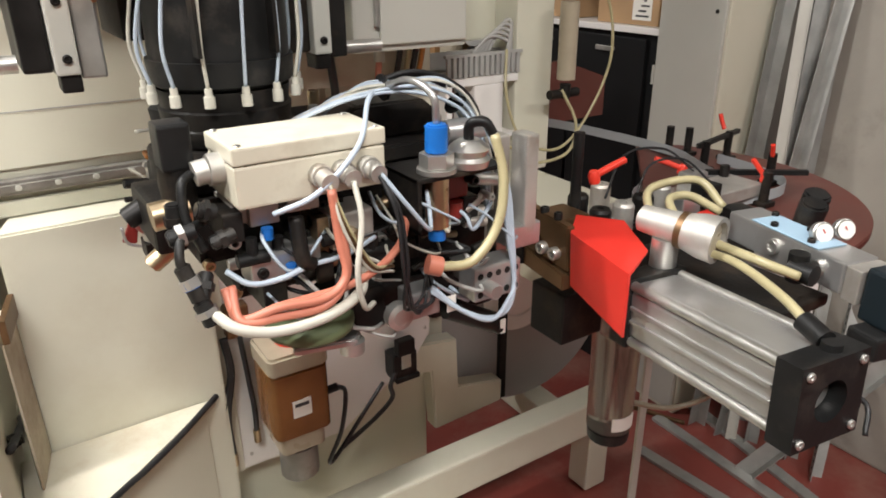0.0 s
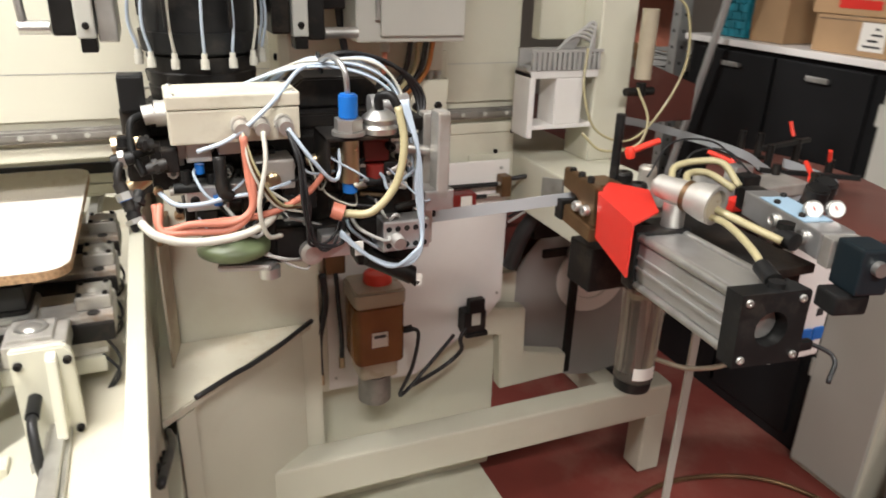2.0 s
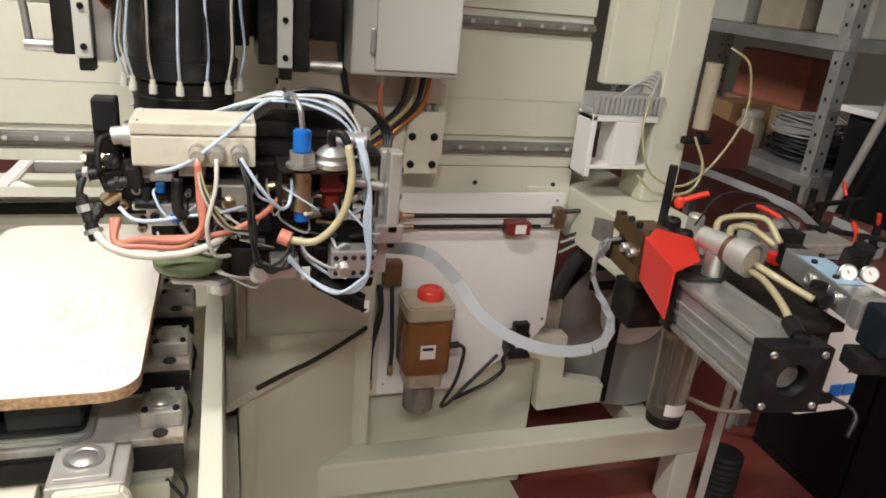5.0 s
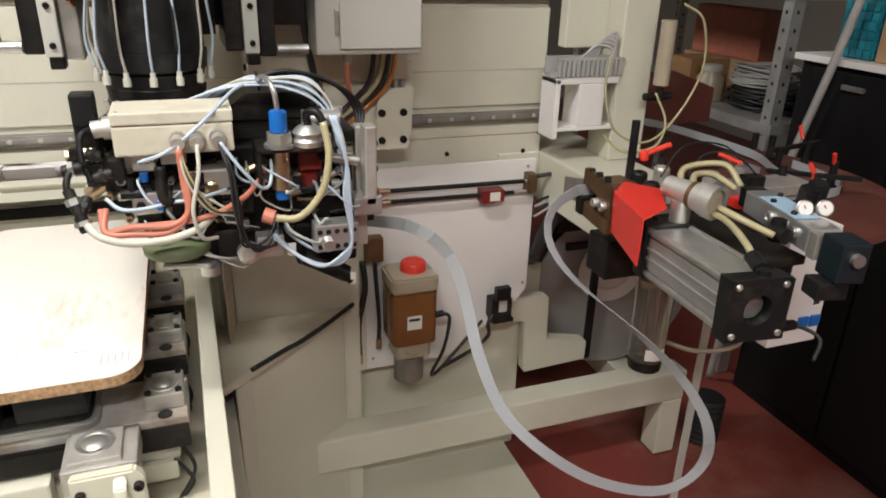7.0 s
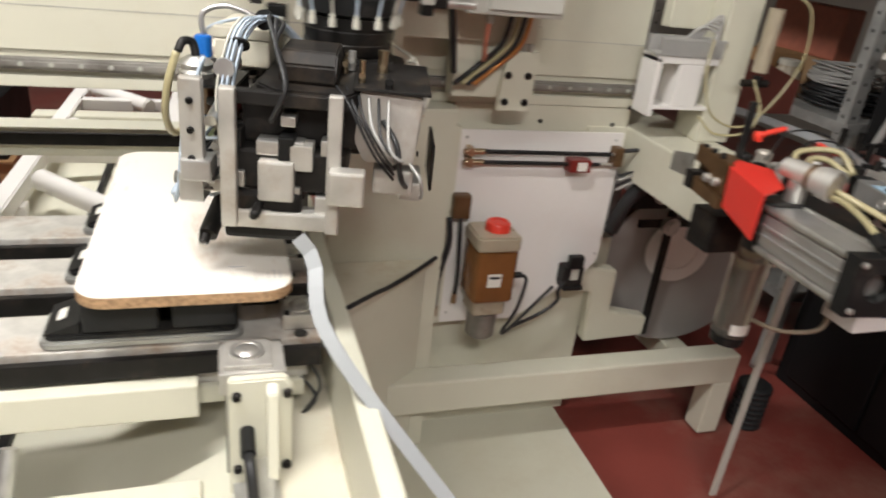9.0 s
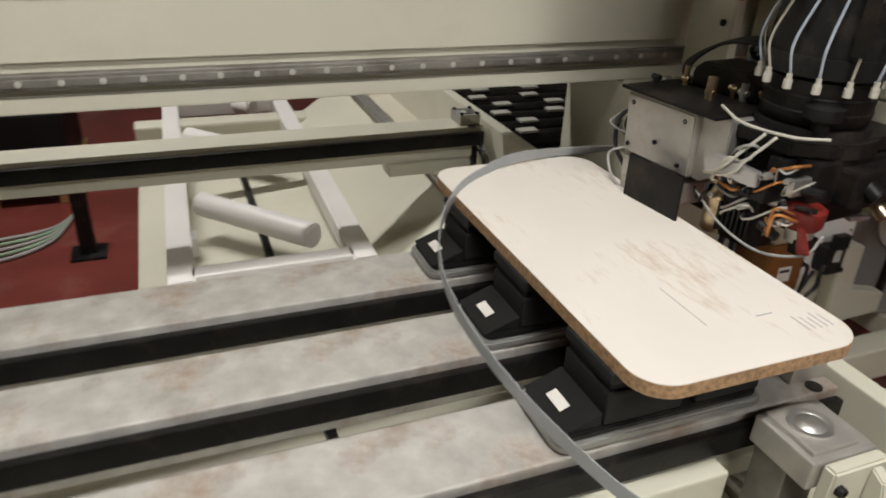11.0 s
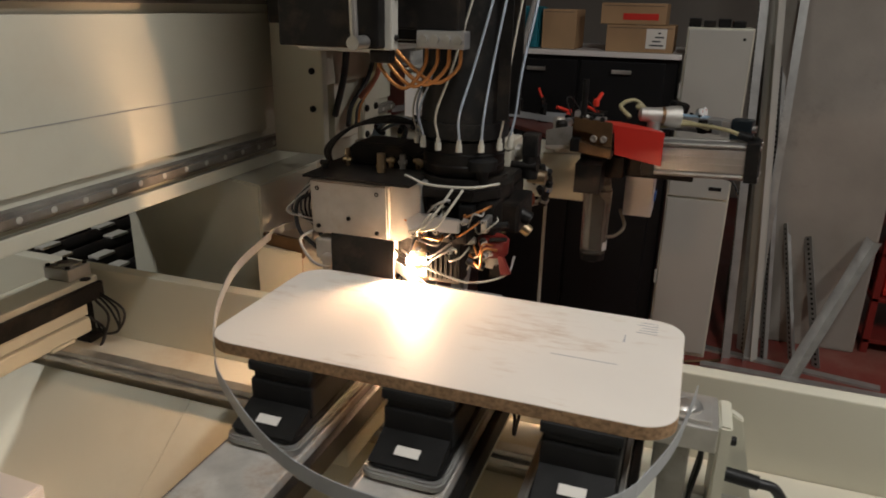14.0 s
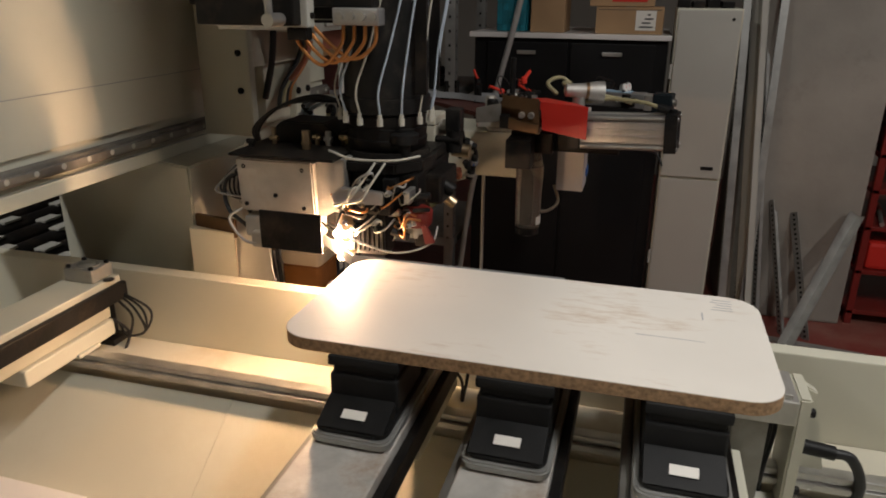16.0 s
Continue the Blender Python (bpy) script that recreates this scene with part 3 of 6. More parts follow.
part("side_strip", box(0.385, 0.41, 1.68, 1.75, 0.33, 0.93, 0.003), CREAM, gan)
for zz, r, x1 in ((0.868, 0.006, 0.86), (0.838, 0.0055, 0.83)):
    part("gas_rod", rod((0.47, 1.668, zz), (x1, 1.668, zz - 0.004), r), BLACK, gan, "thin black rod")
    part("rod_end", join(rod((0.42, 1.668, zz), (0.475, 1.668, zz), 0.008), box(0.43, 0.445, 1.66, 1.692, zz - 0.012, zz + 0.012, 0.002)), BRASS, gan)
    part("rod_fitting", rod((x1, 1.668, zz - 0.004), (x1 + 0.04, 1.668, zz - 0.004), 0.005), STEEL, gan)
part("manifold", box(0.868, 0.895, 1.655, 1.69, 0.83, 0.885, 0.003), BRONZE, gan, "brown manifold block")
part("red_block", box(0.73, 0.795, 1.65, 1.69, 0.815, 0.85, 0.002), RED_CAB, gan, "small red block with a paper label")
part("red_block_label", box(0.752, 0.782, 1.6485, 1.65, 0.82, 0.845), PAPER, gan)
part("loop_cable", hose([(0.895, 1.66, 0.878), (0.95, 1.64, 0.885), (1.0, 1.62, 0.86), (1.01, 1.60, 0.82)], 0.006), BLACK_HOSE, gan)
for (sx, sz) in ((0.877, 0.935), (0.922, 0.986), (0.65, 0.94)):
    part("screw", bolt((sx, 1.7245, sz), (0, -1, 0), 0.006, 0.005), DARK, gan)
for (sx, sz) in ((0.43, 0.36), (0.43, 0.9), (0.88, 0.9), (0.89, 0.54)):
    part("screw", bolt((sx, 1.6895, sz), (0, -1, 0), 0.004, 0.003), STEEL, gan)
# arm that carries the strip feeder
part("arm", join(box(0.93, 1.14, 1.10, 2.0, 0.79, 0.93, 0.006), box(0.80, 0.93, 1.72, 1.752, 0.80, 0.93, 0.004)), CREAM, gan)
part("column", join(box(1.066, 1.168, 1.585, 1.70, 0.93, 2.2, 0.006), box(0.945, 1.066, 1.66, 1.70, 1.22, 2.2, 0.004)), CREAM, gan)
part("hook_bracket", join(box(0.885, 0.90, 1.58, 1.66, 1.0, 1.155, 0.003), box(0.885, 1.07, 1.58, 1.66, 1.14, 1.158, 0.003), box(0.955, 1.03, 1.58, 1.66, 1.03, 1.14, 0.003), box(0.9, 1.07, 1.58, 1.66, 1.02, 1.03, 0.002)), WHITE_PANEL, gan)
for k in range(14):
    part("duct_finger", box(0.885 + 0.0135 * k, 0.893 + 0.0135 * k, 1.575, 1.583, 1.16, 1.2, 0.001), CABLE_GREY, gan)
part("cable_duct", join(box(0.88, 1.075, 1.583, 1.64, 1.158, 1.165), box(0.88, 1.075, 1.632, 1.64, 1.165, 1.205), box(0.88, 1.075, 1.575, 1.583, 1.2, 1.206)), CABLE_GREY, gan, "grey slotted cable duct")
for k in range(5):
    part("coiled_tube", hose([(0.96 + 0.01 * k, 1.60, 1.20), (1.0 + 0.008 * k, 1.59, 1.235 + 0.006 * k), (1.05, 1.585, 1.215 + 0.01 * k), (1.03, 1.58, 1.17)], 0.004), CABLE_GREY, gan)
part("clear_tube", hose([(1.02, 1.56, 1.21), (1.0, 1.53, 1.12), (1.03, 1.51, 1.03), (1.12, 1.5, 1.0), (1.2, 1.5, 1.06), (1.26, 1.5, 1.18), (1.24, 1.5, 1.30), (1.19, 1.52, 1.34)], 0.0032), YELLOW_HOSE, gan)
part("clear_tube", hose([(1.15, 1.53, 1.12), (1.17, 1.5, 1.05), (1.14, 1.49, 0.99), (1.05, 1.5, 0.98), (1.0, 1.52, 1.02)], 0.0035), YELLOW_HOSE, gan)
part("filter_bowl", rod((1.165, 1.535, 1.14), (1.165, 1.535, 1.30), 0.02), CLOUDY, gan)
part("valve", join(rod((1.165, 1.535, 1.13), (1.165, 1.535, 1.10), 0.012), rod((1.12, 1.535, 1.11), (1.2, 1.535, 1.11), 0.010)), DARK, gan)
# lower tube frame
part("frame_tube", join(box(0.108, 1.456, 1.562, 1.642, 0.09, 0.2, 0.008)), CREAM, gan)
part("frame_leg", box(1.375, 1.455, 1.563, 1.641, FLOOR + 0.008, 0.091, 0.006), CREAM, gan)
part("frame_side_tube", join(box(1.30, 1.38, 1.656, 2.4, 0.05, 0.13, 0.006), box(0.96, 1.31, 2.02, 2.1, 0.06, 0.13, 0.006)), CREAM, gan)
part("stepped_plate", slab([(0.852, 0.489), (0.997, 0.466), (1.003, 0.318), (1.151, 0.284), (1.15, 0.215), (0.929, 0.205), (0.917, 0.392), (0.852, 0.40)], "y", 1.705, 1.752, 0.004), CREAM, gan)
part("square_stub", box(0.93, 1.0, 1.78, 1.85, 0.4, 0.55, 0.004), CREAM, gan)
part("tube_plug", lathe((0.214, 1.585, 0.2), (0, 0, 1), [(0, 0.014), (0.002, 0.014), (0.003, 0.010)]), GREY_PAINT, gan)
part("flat_bar", box(1.205, 1.228, 1.262, 1.270, FLOOR + 0.04, 0.80, 0.002), GREY_PAINT, gan, "pale flat bar")
part("drag_hose", hose([(1.0, 1.62, 0.90), (0.98, 1.64, 0.80), (0.94, 1.66, 0.72), (0.92, 1.68, 0.62)], 0.022), BLACK_HOSE, gan)
for k in range(4):
    part("bundle_cable", hose([(0.9, 1.67, 0.80 - 0.015 * k), (0.96, 1.63, 0.83 - 0.01 * k), (1.02, 1.6, 0.80 - 0.02 * k), (1.05, 1.58, 0.86)], 0.004), (BLACK_HOSE, CABLE_GREY)[k % 2], gan)

# ---- oil pump ----
oil = thing("oil_pump", (0.51, 1.6, 0.34), "amber plastic oil reservoir with red cap on a grey pump", "oil pump")
part("tank", slab(rounded(0.449, 0.571, 1.545, 1.66, 0.015, 4), "z", 0.47, 0.625, 0.004), OIL, oil, "brown oil filled tank")
part("tank_top", slab(rounded(0.446, 0.574, 1.542, 1.663, 0.016, 4), "z", 0.625, 0.668, 0.006), CLOUDY, oil, "cloudy tank top")
part("cap", lathe((0.52, 1.605, 0.668), (0, 0, 1), [(0, 0.035), (0.02, 0.034), (0.024, 0.03), (0.024, 0.022), (0.02, 0.02)]), REDPLASTIC, oil, "red screw cap")
part("pump_body", slab(rounded(0.462, 0.56, 1.56, 1.65, 0.012, 4), "z", 0.42, 0.47, 0.004), CLOUDY, oil)
part("motor", rod((0.51, 1.605, 0.335), (0.51, 1.605, 0.42), 0.042, bev=0.005), RAIL, oil)
part("label", box(0.487, 0.527, 1.5435, 1.5445, 0.52, 0.56), PAPER, oil, "small white label")
part("label_print", box(0.492, 0.522, 1.5428, 1.5434, 0.545, 0.553), INK, oil)
part("mount", box(0.47, 0.55, 1.66, 1.69, 0.43, 0.6, 0.003), GREY_PAINT, oil)
part("plug", rod((0.575, 1.58, 0.535), (0.60, 1.575, 0.54), 0.009), BLACK, oil)
part("cable", hose([(0.60, 1.575, 0.54), (0.615, 1.57, 0.52), (0.6, 1.57, 0.43), (0.57, 1.58, 0.35), (0.60, 1.6, 0.345), (0.68, 1.63, 0.40), (0.75, 1.655, 0.45)], 0.005), BLACK_HOSE, oil)
sw = thing("limit_switch", (0.805, 1.67, 0.47), "black limit switch with grey label on the white panel", "switch")
part("body", join(box(0.775, 0.84, 1.645, 1.69, 0.45, 0.515, 0.004), box(0.785, 0.83, 1.635, 1.66, 0.515, 0.555, 0.004), box(0.78, 0.845, 1.64, 1.69, 0.44, 0.452, 0.002)), BLACK, sw)
part("label", box(0.797, 0.822, 1.6435, 1.645, 0.475, 0.52), GREY_PAINT, sw)
part("cable", hose([(0.782, 1.65, 0.47), (0.765, 1.645, 0.44), (0.77, 1.65, 0.40), (0.72, 1.65, 0.36), (0.62, 1.62, 0.34)], 0.006), BLACK_HOSE, sw)
dv = thing("distributor_block", (0.43, 1.67, 0.72), "brown hydraulic distributor with black lines", "valve block")
part("block", box(0.405, 0.455, 1.655, 1.6895, 0.675, 0.745, 0.006), BRONZE, dv)
for k, (xa, xb, zb) in enumerate(((0.40, 0.385, 0.40), (0.43, 0.44, 0.44), (0.395, 0.375, 0.42))):
    part("line", hose([(xa, 1.66, 0.68), (xa + 0.004, 1.655, 0.6), (xb, 1.655, 0.5), (xb, 1.66, zb)], 0.006), BLACK_HOSE, dv)
    part("fitting", rod((xb, 1.66, zb), (xb, 1.66, zb - 0.03), 0.008), BRASS, dv)

# ---- strip feeder ----
fd = thing("strip_feeder", (0.85, 1.0, 0.93), "edge strip feeder with silver air cylinder and red guard", "feeder")
part("clamp_plate", slab([(1.11, 1.074), (1.012, 1.064), (1.008, 1.0), (1.06, 1.006), (1.062, 1.034), (1.11, 1.04)], "x", 0.70, 0.714, 0.002), BRONZE, fd, "brown metal clamp plate")
part("lower_clamp_bar", slab([(1.105, 1.016), (1.008, 0.998), (1.008, 0.974), (1.105, 0.985)], "x", 0.694, 0.716, 0.002), BRONZE, fd)
part("clamp_back", box(0.722, 0.79, 1.062, 1.12, 0.99, 1.05, 0.003), BRONZE, fd)
part("feed_plate", slab([(1.112, 1.05), (1.18, 1.035), (1.18, 0.995), (1.112, 1.0)], "x", 0.70, 0.705, 0.001), RAIL, fd)
for sy in (1.03, 1.055):
    part("plate_bolt", bolt((0.70, sy, 1.022), (-1, 0, 0), 0.009, 0.010), STEEL, fd)
part("jaw", join(box(0.69, 0.78, 1.09, 1.113, 0.985, 1.02, 0.002), box(0.80, 0.90, 0.98, 1.1, 0.90, 0.96, 0.003), box(0.72, 0.80, 1.03, 1.10, 0.87, 0.949, 0.003)), DARK, fd)
for sx in (0.725, 0.755, 0.785):
    part("screw", bolt((0.707, 1.745 - sx * 0.9, 1.066), (0, 0, 1), 0.006, 0.010), DARK, fd)
for sx, sz in ((0.73, 0.975), (0.765, 0.975)):
    part("screw", bolt((sx, 1.02, sz), (0, -1, 0), 0.008, 0.01), STEEL, fd)


def guard_mesh():
    A, B, C, D = (0.70, 1.006, 1.059), (0.676, 0.882, 1.054), (0.676, 0.882, 0.97), (0.70, 1.0, 0.985)
    E_, F, G = (0.751, 0.92, 1.052), (0.797, 1.005, 1.056), (0.751, 1.05, 1.06)
    bm = bmesh.new()
    v = [bm.verts.new(p) for p in (A, B, C, D, E_, F, G)]
    bm.faces.new((v[0], v[3], v[2], v[1]))
    bm.faces.new((v[0], v[1], v[4], v[5], v[6]))
    bmesh.ops.recalc_face_normals(bm, faces=bm.faces[:])
    bmesh.ops.solidify(bm, geom=bm.faces[:], thickness=0.003)
    return bm


part("guard", guard_mesh(), RED, fd, "red enamelled sheet guard", smooth=False)
CA, CB = Vector((0.752, 0.925, 0.982)), Vector((0.718, 0.655, 0.996))
CM = Matrix.Translation(CA) @ (CB - CA).to_track_quat("Y", "Z").to_matrix().to_4x4() @ Matrix.Diagonal((0.84, 1, 0.84, 1))
CL = (CB - CA).length


def cyl_part(name, bm, m, label="", **k):
    return part(name, xform(bm, CM), m, fd, label, **k)


cylb = cyl_part("cylinder_barrel", join(box(-0.047, 0.047, 0.02, CL - 0.025, -0.036, 0.036, 0.006), box(-0.036, 0.036, 0.02, CL - 0.025, -0.047, 0.047, 0.006)), ALU, "silver air cylinder barrel")
for sx in (-1, 1):
    for sz in (-1, 1):
        cyl_part("tie_rod", rod((sx * 0.044, 0.01, sz * 0.044), (sx * 0.044, CL - 0.01, sz * 0.044), 0.0075), STEEL)
for sx in (-1, 1):
    for zz in (-0.0105, 0.0105):
        cyl_part("slot_rib", box(sx * 0.0475 - 0.003, sx * 0.0475 + 0.003, 0.03, CL - 0.035, zz - 0.003, zz + 0.003, 0.001), ALU)
cyl_part("end_cap", box(-0.055, 0.055, -0.002, 0.03, -0.055, 0.055, 0.004), BLACK, "black end cap")


def cap_ring():
    o = [(0.056 * math.cos(a) / max(abs(math.cos(a)), abs(math.sin(a))), 0.056 * math.sin(a) / max(abs(math.cos(a)), abs(math.sin(a)))) for a in [2 * math.pi * k / 48 for k in range(48)]]
    n = len(o)
    bm = bmesh.new()
    def ring(f, y):
        return [bm.verts.new((f(i)[0], y, f(i)[1])) for i in range(n)]
    circ = lambda i: (0.027 * math.cos(math.atan2(o[i][1], o[i][0])), 0.027 * math.sin(math.atan2(o[i][1], o[i][0])))
    outer = lambda i: o[i]
    a, b, c, d = ring(outer, CL - 0.03), ring(outer, CL), ring(circ, CL), ring(circ, CL - 0.022)
    for A, B in ((a, b), (b, c), (c, d)):
        for i in range(n):
            bm.faces.new((A[i], A[(i + 1) % n], B[(i + 1) % n], B[i]))
    bm.faces.new(a)
    bm.faces.new(d[::-1])
    bmesh.ops.recalc_face_normals(bm, faces=bm.faces[:])
    return bm


cyl_part("end_cap", cap_ring(), BLACK, "black end cap with round recess", smooth=False)
cyl_part("piston_end", rod((0, CL - 0.022, 0), (0, CL - 0.018, 0), 0.024), STEEL)
for sx in (-1, 1):
    for sz in (-1, 1):
        cyl_part("screw", bolt((sx * 0.044, CL, sz * 0.044), (0, 1, 0), 0.006, 0.003), STEEL)
part("end_post", join(box(0.772, 0.78, 0.66, 0.70, 0.94, 1.035, 0.002), box(0.77, 0.81, 0.665, 0.675, 0.945, 0.958, 0.002)), BLACK, fd)
part("fitting_stub", rod((0.775, 0.915, 1.02), (0.775, 0.915, 1.066), 0.017), STEEL, fd)
part("vacuum_nozzle", lathe((0.768, 0.955, 1.083), (0.25, -0.96, -0.05), [(0, 0.008), (0.005, 0.017), (0.04, 0.02), (0.06, 0.022), (0.085, 0.028), (0.105, 0.029), (0.105, 0.023), (0.098, 0.022)]), DULL_ALU, fd, "cast metal nozzle")
part("nozzle_glass", lathe((0.7925, 0.861, 1.078), (0.25, -0.96, -0.05), [(0, 0.021), (0.002, 0.021), (0.003, 0.018)]), CLOUDY, fd)
part("copper_ring", lathe((0.782, 0.90, 1.080), (0.25, -0.96, -0.05), [(0, 0.0235), (0.008, 0.0235)]), BRONZE, fd)
MV = Matrix.Translation((0.93, 0.83, 1.045)) @ Matrix.Rotation(radians(-13), 4, "Z")
for nm, bmx, mm, lb in (
        ("valve_body", box(-0.026, 0.026, -0.09, 0.10, -0.02, 0.02, 0.003), ALU, "silver valve body"),
        ("valve_label", box(-0.026, 0.02, -0.05, 0.06, 0.0205, 0.022, 0.0005), mat("blue_label", (0.3, 0.43, 0.54), 0.5, var=0.1, bump=0), "light blue label"),
        ("valve_end", box(-0.025, 0.025, -0.112, -0.091, -0.024, 0.018, 0.002), DULL_ALU, ""),
        ("solenoid", box(-0.02, 0.026, -0.165, -0.113, -0.04, 0.024, 0.004), mat("dark_teal_plastic", (0.006, 0.012, 0.016), 0.4, bump=0.02), "dark solenoid coil"),
        ("solenoid_plug", box(-0.04, 0.01, -0.16, -0.12, -0.07, -0.041, 0.004), BLACK, ""),
        ("solenoid_button", rod((0.003, -0.165, 0.0), (0.003, -0.174, 0.0), 0.010), STEEL, ""),
        ("rear_flow_valve", box(-0.02, 0.02, 0.101, 0.13, -0.018, 0.018, 0.003), BLACK, "")):
    part(nm, xform(bmx, MV), mm, fd, lb)
for k in range(4):
    part("valve_screw", xform(bolt((0.014 if k % 2 else -0.016, -0.03 + 0.03 * k, 0.022), (0, 0, 1), 0.005, 0.005), MV), DARK, fd)
for k in range(3):
    part("port", xform(lathe((-0.026, -0.055 + 0.035 * k, 0.0), (-1, 0, 0), [(0, 0.010), (0.006, 0.010), (0.006, 0.006), (0.003, 0.005)]), MV), STEEL, fd)
part("throttle", join(rod((0.885, 0.80, 1.04), (0.86, 0.79, 1.04), 0.011), rod((0.87, 0.795, 1.03), (0.87, 0.795, 1.065), 0.012), rod((0.865, 0.77, 1.045), (0.865, 0.80, 1.045), 0.013)), BLACK, fd)
part("yellow_hose", hose([(0.735, 0.69, 1.045), (0.755, 0.74, 1.06), (0.79, 0.83, 1.062), (0.80, 0.90, 1.05)], 0.0053), YELLOW_HOSE, fd)
part("yellow_hose", hose([(0.85, 0.78, 1.045), (0.82, 0.82, 1.06), (0.80, 0.90, 1.075), (0.83, 0.96, 1.09), (0.87, 0.96, 1.09), (0.90, 0.93, 1.07)], 0.0059), YELLOW_HOSE, fd)
part("yellow_hose", hose([(0.82, 0.98, 1.065), (0.85, 1.01, 1.09), (0.91, 0.98, 1.10), (0.92, 0.94, 1.07)], 0.0059), YELLOW_HOSE, fd)
part("hose_sleeve", join(rod((0.742, 0.71, 1.052), (0.733, 0.68, 1.046), 0.011), rod((0.73, 0.672, 1.05), (0.73, 0.672, 1.03), 0.010)), BLACK, fd)
for gx, gy in ((0.958, 0.791), (0.925, 0.80)):
    gz = 1.075
    part("gauge", lathe((gx + 0.006, gy + 0.012, gz - 0.003), (-0.42, -0.85, 0.3), [(0, 0.010), (0.004, 0.0135), (0.012, 0.014), (0.013, 0.0125), (0.0115, 0.0118)]), STEEL, fd, "round pressure gauge")
    part("gauge_dial", lathe((gx, gy, gz + 0.0015), (-0.42, -0.85, 0.3), [(0, 0.0115), (0.0006, 0.0115)]), DIAL, fd)
    part("gauge_needle", rod((gx - 0.0008, gy - 0.0016, gz + 0.002), (gx - 0.005, gy - 0.0005, gz + 0.0075), 0.0008, seg=6), REDPLASTIC, fd)
part("regulator_knob", join(rod((0.99, 0.86, 1.05), (0.985, 0.85, 1.09), 0.018, bev=0.003), rod((1.03, 0.88, 1.05), (1.025, 0.87, 1.09), 0.018, bev=0.003)), BLACK, fd)
part("rail_plate", join(box(0.80, 1.3, 1.12, 1.2, 0.965, 0.99, 0.003), box(0.93, 1.12, 1.0, 1.2, 0.931, 0.966, 0.003)), DULL_ALU, fd)
part("support_plate", box(0.80, 0.93, 0.78, 1.02, 0.985, 1.0, 0.003), DARK, fd)
part("support_block", join(box(0.84, 0.93, 0.80, 1.02, 0.90, 0.985, 0.004), box(0.93, 1.0, 0.95, 1.12, 0.90, 0.985, 0.004)), DARK, fd)
for k, (px_, py_) in enumerate(((0.85, 1.10), (0.90, 1.10), (0.955, 1.11), (1.02, 1.13), (0.87, 1.17), (0.94, 1.19))):
    part("guide_pin", lathe((px_, py_, 0.99), (0, 0, 1), [(0, 0.017), (0.04, 0.017), (0.045, 0.014), (0.045, 0.006), (0.03, 0.005)]), DULL_ALU if k % 2 else DARK, fd)
part("clamp_post", rod((0.795, 1.10, 1.04), (0.795, 1.10, 1.16), 0.008), BLACK, fd)


def lever(at, ang, name="red_lever"):
    m = Matrix.Translation(at) @ Matrix.Rotation(radians(ang), 4, "Z") @ Matrix.Rotation(radians(-14), 4, "Y")
    return part(name, xform(join(lathe((0, 0, -0.008), (0, 0, 1), [(0, 0.008), (0.012, 0.009), (0.018, 0.006)], 14), hose([(0, 0, 0.002), (0.02, 0, 0.004), (0.045, 0, 0.006), (0.055, 0, 0.006)], 0.0055)), m), REDPLASTIC, fd, "red plastic clamping lever")


lever((0.80, 1.07, 1.10), -8)
lever((1.16, 1.2, 1.02), 140)
lever((1.30, 1.12, 1.0), 60)
for k, (px_, py_) in enumerate(((1.02, 1.08), (1.10, 1.10), (1.14, 1.16))):
    part("small_valve", box(px_ - 0.022, px_ + 0.022, py_ - 0.016, py_ + 0.016, 0.99, 1.03, 0.003), (ALU, BLACK, ALU)[k], fd)
part("black_wire", hose([(0.95, 1.12, 1.03), (1.0, 1.14, 1.07), (1.07, 1.13, 1.07), (1.11, 1.10, 1.03)], 0.0020), BLACK_HOSE, fd)
part("black_wire", hose([(0.90, 1.14, 1.03), (0.98, 1.18, 1.08), (1.08, 1.18, 1.075), (1.14, 1.16, 1.03)], 0.0020), BLACK_HOSE, fd)
part("red_bracket", box(1.0, 1.045, 1.02, 1.05, 0.99, 1.01, 0.002), RED, fd)
bowl = part("filter_bowl", lathe((0.86, 1.05, 0.66), (0, 0, 1), [(0, 0.03), (0.006, 0.037), (0.14, 0.039), (0.19, 0.041), (0.20, 0.036), (0.24, 0.03)]), SMOKE, fd, "smoked filter bowl")
part("bowl_foot", lathe((0.86, 1.05, 0.636), (0, 0, 1), [(0, 0.02), (0.006, 0.034), (0.026, 0.036)]), BLACK, bowl)
part("bowl_label", slab([(0.86 + 0.0385 * math.cos(radians(a)), 1.05 + 0.0385 * math.sin(radians(a))) for a in range(-130, -50, 10)] + [(0.86 + 0.0375 * math.cos(radians(a)), 1.05 + 0.0375 * math.sin(radians(a))) for a in range(-60, -140, -10)], "z", 0.675, 0.70), PAPER, bowl)
part("drain_tube", hose([(0.895, 1.04, 0.70), (0.95, 1.0, 0.69), (1.03, 0.98, 0.70), (1.07, 1.0, 0.74)], 0.005), CLOUDY, fd)
cb = part("control_box", box(1.03, 1.155, 0.905, 0.99, 0.735, 0.985, 0.005), WHITE_PANEL, fd, "white control box with two blue buttons")
for k in range(2):
    part("button", box(1.095 + 0.03 * k, 1.119 + 0.03 * k, 0.9, 0.905, 0.772, 0.796, 0.001), BLUE, cb)
part("box_print", box(1.125, 1.14, 0.9035, 0.9045, 0.82, 0.835), INK, cb)
part("box_bracket", box(0.99, 1.1, 0.95, 1.1, 0.97, 0.985, 0.002), DARK, fd)
part("hanging_wire", hose([(0.86, 0.78, 0.98), (0.84, 0.75, 0.93), (0.9, 0.70, 0.90), (0.88, 0.68, 0.87)], 0.0033), BLACK_HOSE, fd)

